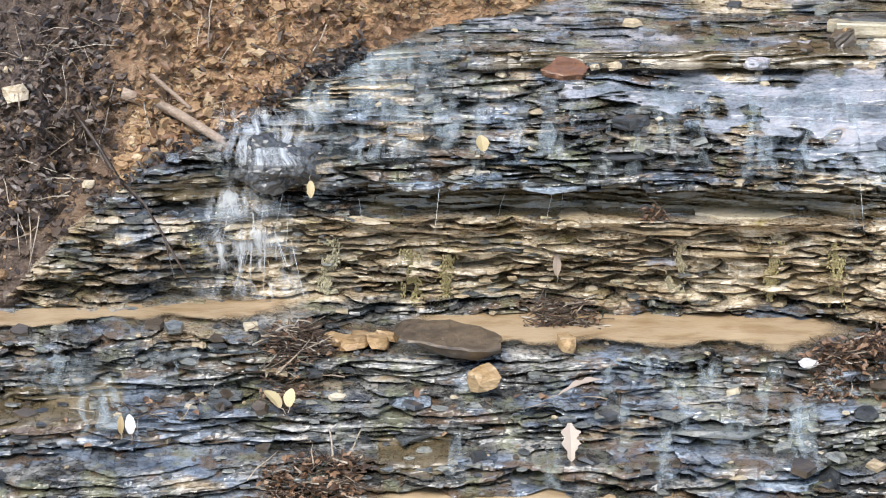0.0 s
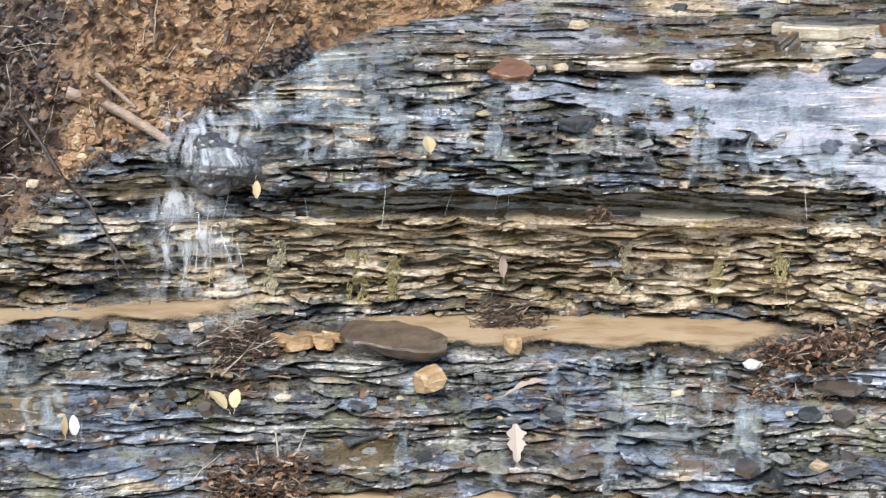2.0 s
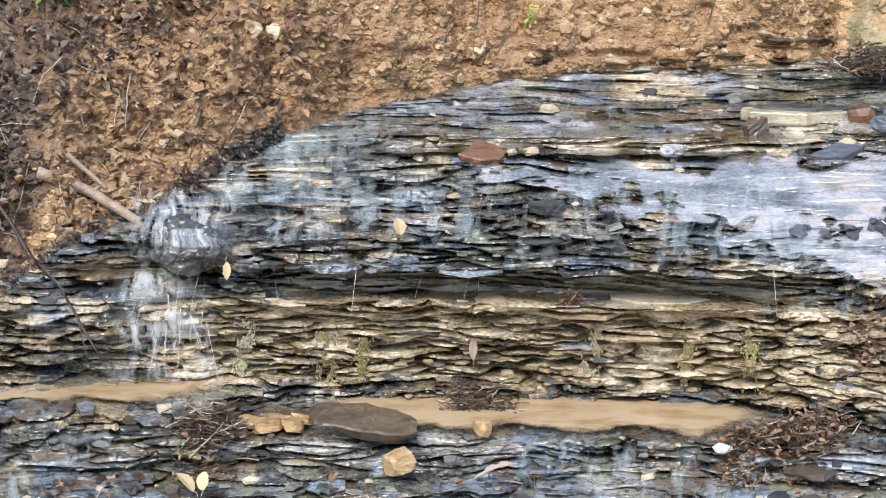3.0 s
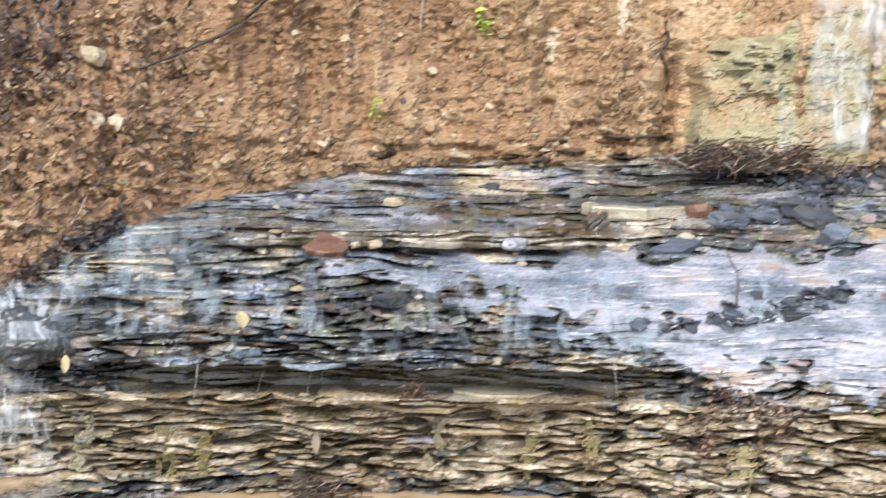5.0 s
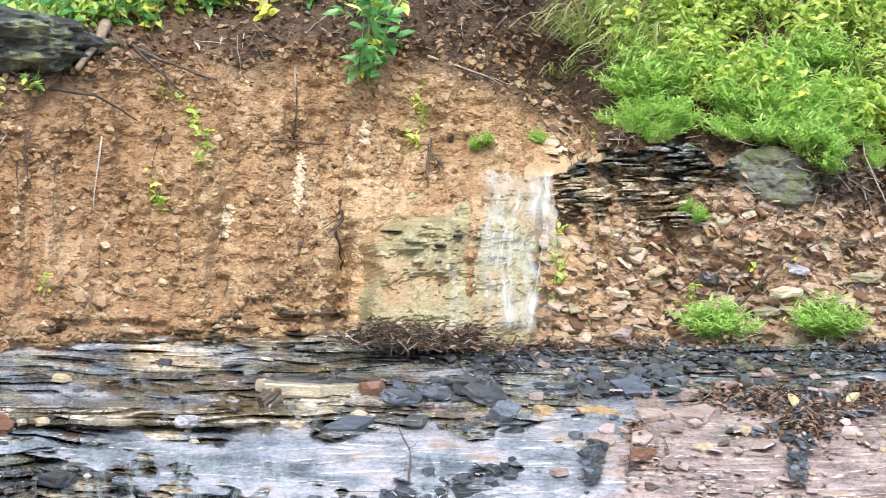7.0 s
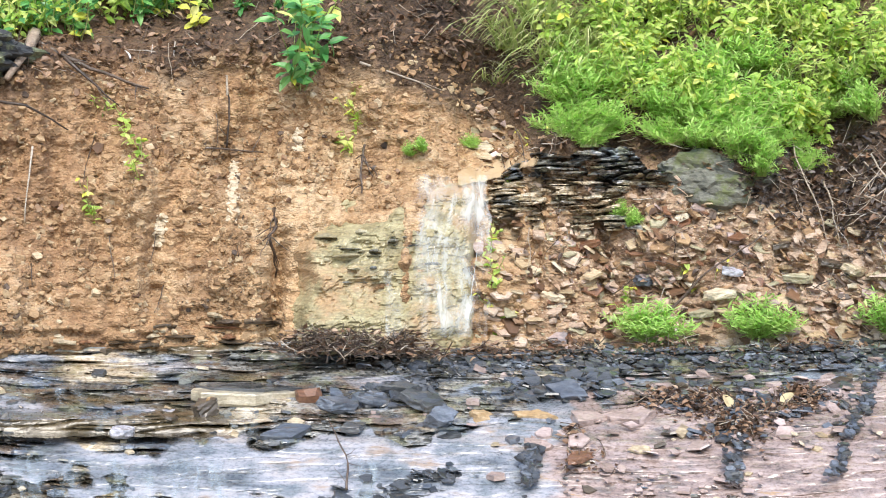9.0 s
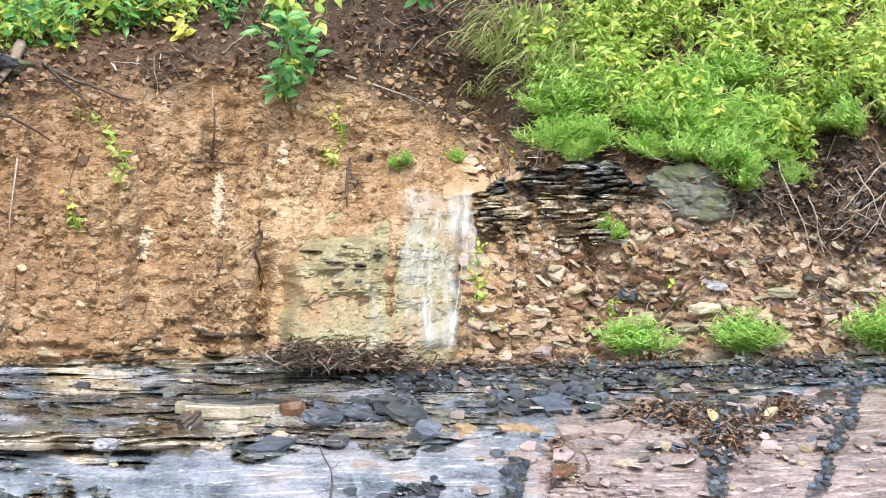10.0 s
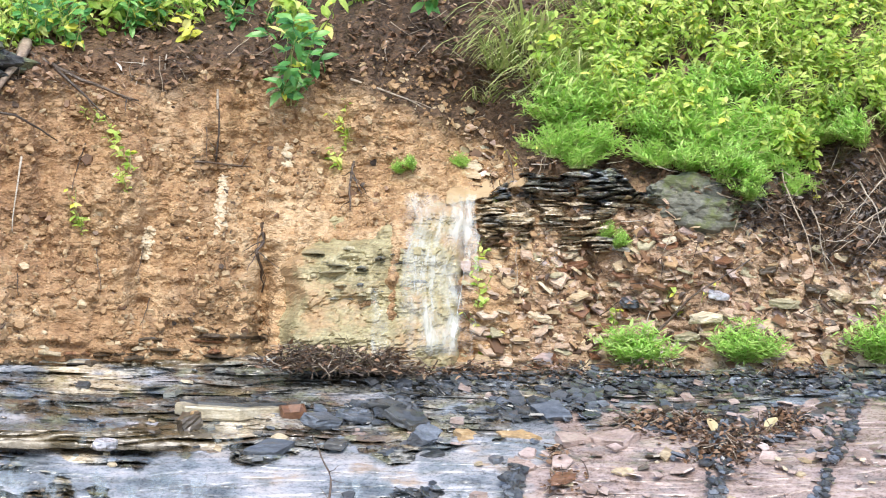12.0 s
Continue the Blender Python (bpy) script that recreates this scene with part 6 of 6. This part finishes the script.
twig("thin root hanging down the clay", [on(6.75, 2.32, 0.03), on(6.6, 2.0, 0.04)], 0.005, 0.002, PALETWIG, 16, "hanging_root", 0.06)
twig("pale straw on the clay bank", [on(3.9, 2.30, 0.03), on(3.1, 2.10, 0.04)], 0.004, 0.002, PALETWIG, 17, "straw", 0.05)
twig("thin root down the clay bank", [on(4.4, 2.36, 0.03), on(4.7, 2.08, 0.03)], 0.004, 0.002, TWIG, 18, "hanging_root", 0.08)
twig("long dark branch sagging along the bank", [on(3.4, 2.36, 0.06), on(1.0, 2.02, 0.10), on(-2.0, 1.84, 0.04)], 0.010, 0.006, TWIG, 19, "fallen_branch", 0.06, 2)
twig("thin grey branch across the gully", [on(16.7, 2.77, 0.04), on(19.0, 2.67, 0.08)], 0.006, 0.003, PALETWIG, 20, "fallen_branch", 0.06, 1)
twig("dead brown stem on the clay", [on(16.95, 2.40, 0.04), on(16.85, 2.28, 0.07), on(16.9, 2.18, 0.03)], 0.006, 0.004, TWIG, 21, "dead_stem", 0.1, 6)
twig("dark root stump in the cleft", [on(14.2, 2.10, 0.02), on(14.05, 1.98, 0.05), on(14.3, 1.80, 0.01)], 0.010, 0.004, TWIG, 22, "root_stump", 0.2, 6)
twig("horizontal root by the peg", [on(12.0, 2.35, 0.03), on(13.8, 2.35, 0.03)], 0.005, 0.003, TWIG, 23, "bare_root", 0.05, 2)
twig("leaning bare branch on the rubble", [on(26.5, 1.70, 0.05), on(27.6, 1.87, 0.10), on(29.4, 2.05, 0.06)], 0.007, 0.003, TWIG, 24, "fallen_branch", 0.06, 2)
for k, (a, z, b, y) in enumerate([(33.9, 2.55, 32.2, 2.22), (34.2, 2.45, 32.8, 2.10), (33.2, 2.50, 34.6, 2.15), (32.6, 2.42, 33.9, 2.06), (34.8, 2.62, 33.0, 2.40), (31.2, 2.30, 31.8, 2.02), (30.0, 2.55, 31.4, 2.02), (33.8, 2.36, 31.9, 2.12)]):
    twig("tangled dry grey twig under the weeds", [on(a, z, 0.05), on((a + b) / 2, (z + y) / 2, 0.12), on(b, y, 0.04)], 0.004, 0.002, PALETWIG, 30 + k, "dry_twig", 0.12, 3)
for k in range(14):
    a, z = rng.uniform(1, 19), rng.uniform(1.7, 2.55)
    twig("thin rootlet hanging from the clay", [on(a, z, 0.01), on(a + rng.uniform(-0.3, 0.3), z - rng.uniform(0.08, 0.25), 0.02)], 0.003, 0.0012, TWIG, 50 + k, "rootlet", 0.12, 1)
for k in range(10):
    a = rng.uniform(-14, -6)
    z = toe(a)[1] + rng.uniform(0.1, 0.5)
    twig("thin pale rootlet on the dark bank", [on(a, z, 0.01), on(a + rng.uniform(-0.4, 0.4), z - rng.uniform(0.08, 0.2), 0.03)], 0.003, 0.0012, PALETWIG, 70 + k, "rootlet", 0.12, 1)


# ---- plants ----
def plant_parts(name, label, category, group, stems, leaves, leaf_mat, stem_mat=None):
    """A plant in its own frame: z up, the bank behind it towards +y."""
    ob = tagged(new(name), label, category, group)
    stem = new("stem", mesh_of("stem", *stems, stem_mat or TWIG))
    stem.parent = ob
    if isinstance(leaves, list):
        for geo, mat in leaves:
            blade = new("leaf", mesh_of("leaf", *geo, leaf_mat[mat]))
            blade.parent = stem
    elif leaves.v:
        part_ob = new("leaves", leaves.mesh("leaves", leaf_mat))
        part_ob.parent = ob
    return ob


def weed(seed, height, count, size, leaf_mat, label, group, lean=0.6, stems_n=5, name="weed", slim=0.5, single=False):
    R = random.Random(seed)
    stems, leaves, blades = Pile(), Pile(), []
    for s in range(stems_n):
        top = Vector((R.uniform(-0.5, 0.5) * height, -R.uniform(0.1, lean) * height, height * R.uniform(0.5, 1.0)))
        path = wander((R.uniform(-0.03, 0.03), 0.02, -0.03), top, R, 0.12, 7)
        stems.add(*stick(path, 0.003, 0.0012, 4))
        for k in range(count // stems_n):
            u = R.uniform(0.15, 1.0)
            i = min(5, int(u * 6))
            b = path[i].lerp(path[i + 1], u * 6 - i if u < 1 else 1.0)
            a = R.uniform(0, 6.283)
            d = Vector((math.cos(a), math.sin(a) * 0.5 - 0.2, R.uniform(-0.9, 0.6)))
            ln = size * R.uniform(0.6, 1.2)
            geo = leaf_geo(b, d, Vector((R.uniform(-0.6, 0.6), R.uniform(-1.6, -0.4), 1)), ln, ln * slim * R.uniform(0.85, 1.15), R, 0.25, R.uniform(0.0, 0.35))
            tone = 1 if R.random() < 0.07 else 0
            leaves.add(*geo, tone)
            blades.append((geo, tone))
    return plant_parts(name, label, "plant", group, (stems.v, stems.f), blades if single else leaves, [leaf_mat, YELLOW], GRASS)


def feathery(seed, width, height, label, group, fronds=105):
    """A clump of fine branching fronds."""
    R = random.Random(seed)
    stems, leaves = Pile(), Pile()
    for _ in range(fronds):
        a = R.uniform(0, 6.283)
        out = R.random() ** 0.6 * (0.55 + 0.75 * abs(noise.noise((math.cos(a) * 1.6, math.sin(a) * 1.6, seed * 0.37)))* 1.6)
        tip = Vector((math.cos(a) * width * out, math.sin(a) * width * 0.6 * out - 0.04, height * (1.05 - 0.7 * out) * R.uniform(0.35, 1.2)))
        path = wander((R.uniform(-0.03, 0.03), R.uniform(-0.02, 0.02), -0.02), tip, R, 0.12, 6)
        stems.add(*stick(path, 0.0014, 0.0007, 3))
        for i in range(1, 6):
            for _k in range(4):
                d = Vector((R.uniform(-1, 1), R.uniform(-1, 0.6), R.uniform(-0.2, 1.0)))
                ln = R.uniform(0.018, 0.042)
                leaves.add(*leaf_geo(path[i], d, (0, -0.4, 1), ln, ln * 0.20, R, 0.1, 0.15))
    return plant_parts("feathery_weed", label, "plant", group, (stems.v, stems.f), leaves, WISP, GRASS)


def tuft(seed, ln, count, label, group, hang=0.7):
    """Long arching blades."""
    R = random.Random(seed)
    p = Pile()
    for _ in range(count):
        a = R.uniform(0, 6.283)
        d = Vector((math.cos(a), math.sin(a) * 0.6 - 0.5, 0)).normalized()
        l2 = ln * R.uniform(0.5, 1.1)
        w = R.uniform(0.0025, 0.006)
        side = d.cross(Vector((0, 0, 1))).normalized()
        base = Vector((R.uniform(-0.05, 0.05), R.uniform(-0.03, 0.03), -0.02))
        v = []
        for i in range(7):
            u = i / 6
            c = base + d * l2 * 0.6 * u + Vector((0, 0, l2 * (0.75 * u - hang * u * u)))
            v += [c - side * w * (1 - u * 0.95), c + side * w * (1 - u * 0.95) + Vector((0, 0, 0.001))]
        p.add(v, [(2 * i, 2 * i + 1, 2 * i + 3, 2 * i + 2) for i in range(6)])
    return tagged(new("grass_tuft", p.mesh("grass_tuft", GRASS)), label, "grass", group)


def stand(az, z, turn=0.0, scale=1.0, sink=0.0):
    return Matrix.Translation(at(az, bank_r(az, z) + sink, z)) @ pose(0, 0, 0, 0, 0, -az + turn) @ Matrix.Scale(scale, 4)


def sow(sources, places, seed, lo=0.8, hi=1.2):
    """Sets out copies of the plants; the first places take the plants themselves."""
    R = random.Random(seed)
    for i, (az, z) in enumerate(places):
        m = stand(az, z, R.uniform(-60, 60))
        s = R.uniform(lo, hi)
        src = sources[i % len(sources)]
        ob = src if i < len(sources) else copy_thing(src, m)
        ob.matrix_basis = m @ Matrix.Diagonal((s, s, s * R.uniform(0.9, 1.1), 1))


R4 = random.Random(404)
right_weeds = [weed(500 + k, 0.20 + 0.04 * k, 110, (0.044, 0.05, 0.038, 0.046, 0.06, 0.04)[k], LEAF, "bright yellow-green leafy weed on the bank slope", "weeds on the slope", slim=(0.5, 0.42, 0.55, 0.25, 0.22, 0.5)[k]) for k in range(6)]
spots = []
while len(spots) < 175:
    a = R4.uniform(22.6, 37)
    z = bank_top(a) + R4.uniform(0.05, 1.25)
    low = float(np.interp(a, [22.6, 24, 26, 29, 31, 33, 37], [2.66, 2.50, 2.50, 2.42, 2.46, 2.60, 2.66]))
    if z < low or (a < 24.5 and z > 2.70 + (a - 22.4) * 0.35):
        continue
    if noise.noise((a * 0.5, z * 3.0, 9.0)) < (-0.10 if z < 2.9 and a < 30.5 else -0.4):
        continue
    spots.append((a, z))
sow(right_weeds, spots, 41)
left_weeds = [weed(520 + k, 0.16 + 0.03 * k, 40, 0.055, LEAF if k % 2 else DEEPLEAF, "fresh green ground plant on the bank top", "plants on the bank top") for k in range(4)]
spots = []
while len(spots) < 135:
    a = R4.uniform(-3.0, 19.0) if len(spots) < 60 else R4.uniform(3.0, 13.5)
    z = bank_top(a) + (R4.uniform(0.12, 0.8) if len(spots) < 60 else R4.uniform(0.10, 0.40))
    if a > 8.5 and z < bank_top(a) + 0.22 or 11.9 < a < 13.0 and z < 3.02:
        continue
    spots.append((a, z))
sow(left_weeds, spots, 42)
far_left = [weed(540, 0.14, 26, 0.04, LEAF, "small green plant on the dark bank edge", "plants on the bank edge"), weed(541, 0.12, 20, 0.045, DEEPLEAF, "small green plant on the dark bank edge", "plants on the bank edge")]
sow(far_left, [(-8.6, 1.80), (-9.3, 1.76), (-8.0, 1.86), (-7.4, 1.92), (-9.8, 1.74), (-1.1, 2.20), (-0.6, 2.25), (1.6, 2.30), (0.4, 2.35), (-1.6, 2.22), (2.0, 2.43), (4.6, 2.50), (3.4, 2.42), (1.4, 2.86), (2.6, 2.88), (3.4, 2.86), (4.3, 2.86), (5.2, 2.82), (5.8, 2.78), (0.8, 2.80)], 43, 0.8, 1.2)

ferns = [feathery(560, 0.20, 0.14, "feathery bright green clump at the foot of the bank", "feathery clumps"), feathery(561, 0.19, 0.14, "feathery bright green clump at the foot of the bank", "feathery clumps"), feathery(562, 0.17, 0.17, "feathery bright green clump at the foot of the bank", "feathery clumps")]
for f_ob, (a, z) in zip(ferns, [(26.1, 1.60), (29.4, 1.64), (33.5, 1.67)]):
    f_ob.matrix_basis = stand(a, z, 0, 1.15, -0.06) @ Matrix.Diagonal((1.15, 1, 0.9, 1))
for k, (a, z, s) in enumerate([(23.4, 2.62, 0.9), (24.1, 2.66, 1.0), (23.0, 2.74, 0.9), (24.4, 2.50, 0.7), (27.0, 2.56, 0.9), (27.8, 2.52, 1.1), (28.7, 2.50, 1.1), (29.6, 2.46, 1.0), (28.2, 2.66, 1.0), (30.0, 2.60, 0.9), (29.3, 2.32, 0.55), (26.2, 2.58, 0.7), (25.4, 2.72, 0.8), (31.0, 2.6, 0.7), (31.8, 2.72, 0.7), (25.3, 2.08, 0.35), (24.9, 2.12, 0.35), (24.0, 2.44, 0.8), (23.2, 2.48, 0.7), (26.6, 2.46, 0.8), (30.4, 2.45, 0.8), (32.6, 2.6, 0.8), (34.0, 2.66, 0.8), (27.4, 2.70, 0.9), (29.0, 2.8, 0.9), (27.5, 2.44, 0.7), (28.5, 2.40, 0.75), (29.2, 2.37, 0.6), (23.5, 2.50, 0.8), (23.9, 2.43, 0.5), (30.6, 2.36, 0.5), (20.3, 2.42, 0.3), (18.4, 2.36, 0.25), (18.8, 2.38, 0.3)]):
    copy_thing(ferns[k % 3], stand(a, z, 30 * k, s * 1.25, -0.03))
tufts = [tuft(580, 0.45, 26, "long arching green grass on the slope", "grass on the slope"), tuft(581, 0.35, 22, "long arching green grass on the slope", "grass on the slope")]
spots = [(20.9 + 0.28 * k, 2.74 + 0.09 * (k % 5)) for k in range(14)] + [(R4.uniform(23, 36), R4.uniform(2.6, 3.3)) for _ in range(75)] + [(21.3, 2.95), (21.0, 3.05), (21.7, 3.0)]
sow(tufts, spots, 44, 0.8, 1.3)
for k in range(16):
    copy_thing(tufts[k % 2], stand(R4.uniform(21.4, 24.0), R4.uniform(2.72, 3.15), R4.uniform(-20, 70), R4.uniform(1.0, 1.6), -0.06))

shrub = weed(600, 0.36, 100, 0.085, DEEPLEAF, "leafy deep green shrub hanging over the bank edge", "", 1.1, 9, "leafy_shrub", 0.45, True)
shrub.matrix_basis = stand(14.8, 2.66, 0, 1.0, -0.02)
shrub2 = weed(601, 0.30, 80, 0.08, LEAF, "leafy green shrub on the bank top", "", 0.8, 7, "leafy_shrub", 0.45, True)
shrub2.matrix_basis = stand(15.2, 2.93, 0, 1.0, 0.0)
shrub3 = weed(602, 0.30, 60, 0.09, DEEPLEAF, "overhanging spray of deep green leaves", "", 1.2, 6, "leafy_shrub", 0.45, True)
shrub3.matrix_basis = stand(19.0, 3.17, 0, 1.0, -0.15)
yellow_plant = weed(603, 0.14, 16, 0.075, YELLOW, "small plant with round yellow leaves", "", 0.7, 3, "yellow_plant", 0.7, True)
yellow_plant.matrix_basis = stand(11.6, 2.92, 0, 0.7, -0.02)
seedlings = [weed(610 + k, 0.09, 12, 0.045, LEAF, "small green seedling growing out of the clay", "seedlings on the clay", 0.9, 2, "seedling", 0.5, True) for k in range(3)]
sow(seedlings, [(8.55, 2.03), (8.6, 2.06), (5.2, 1.68), (8.9, 2.49), (9.6, 2.43), (9.9, 2.28), (9.85, 2.22), (8.6, 2.52), (16.5, 2.60), (16.7, 2.50), (16.4, 2.38), (21.3, 1.60), (27.0, 1.86), (25.4, 1.66), (25.2, 1.74), (4.4, 2.48), (1.9, 2.30), (21.4, 2.22), (21.0, 1.78), (21.1, 1.86), (20.9, 1.94), (21.05, 2.0), (9.7, 2.36), (16.6, 2.44)], 45, 0.7, 1.15)
spring = [weed(620, 0.09, 7, 0.05, YELLOW, "yellowing seedling on the bank", "yellow seedlings", 0.9, 2, "yellow_seedling", 0.5, True)]
sow(spring, [(5.3, 1.63), (28.0, 1.86), (8.3, 2.14), (22.0, 2.44), (22.6, 2.46), (27.3, 1.83), (31.2, 2.36), (20.9, 1.72), (28.4, 1.9), (16.3, 2.56)], 46, 0.6, 0.9)
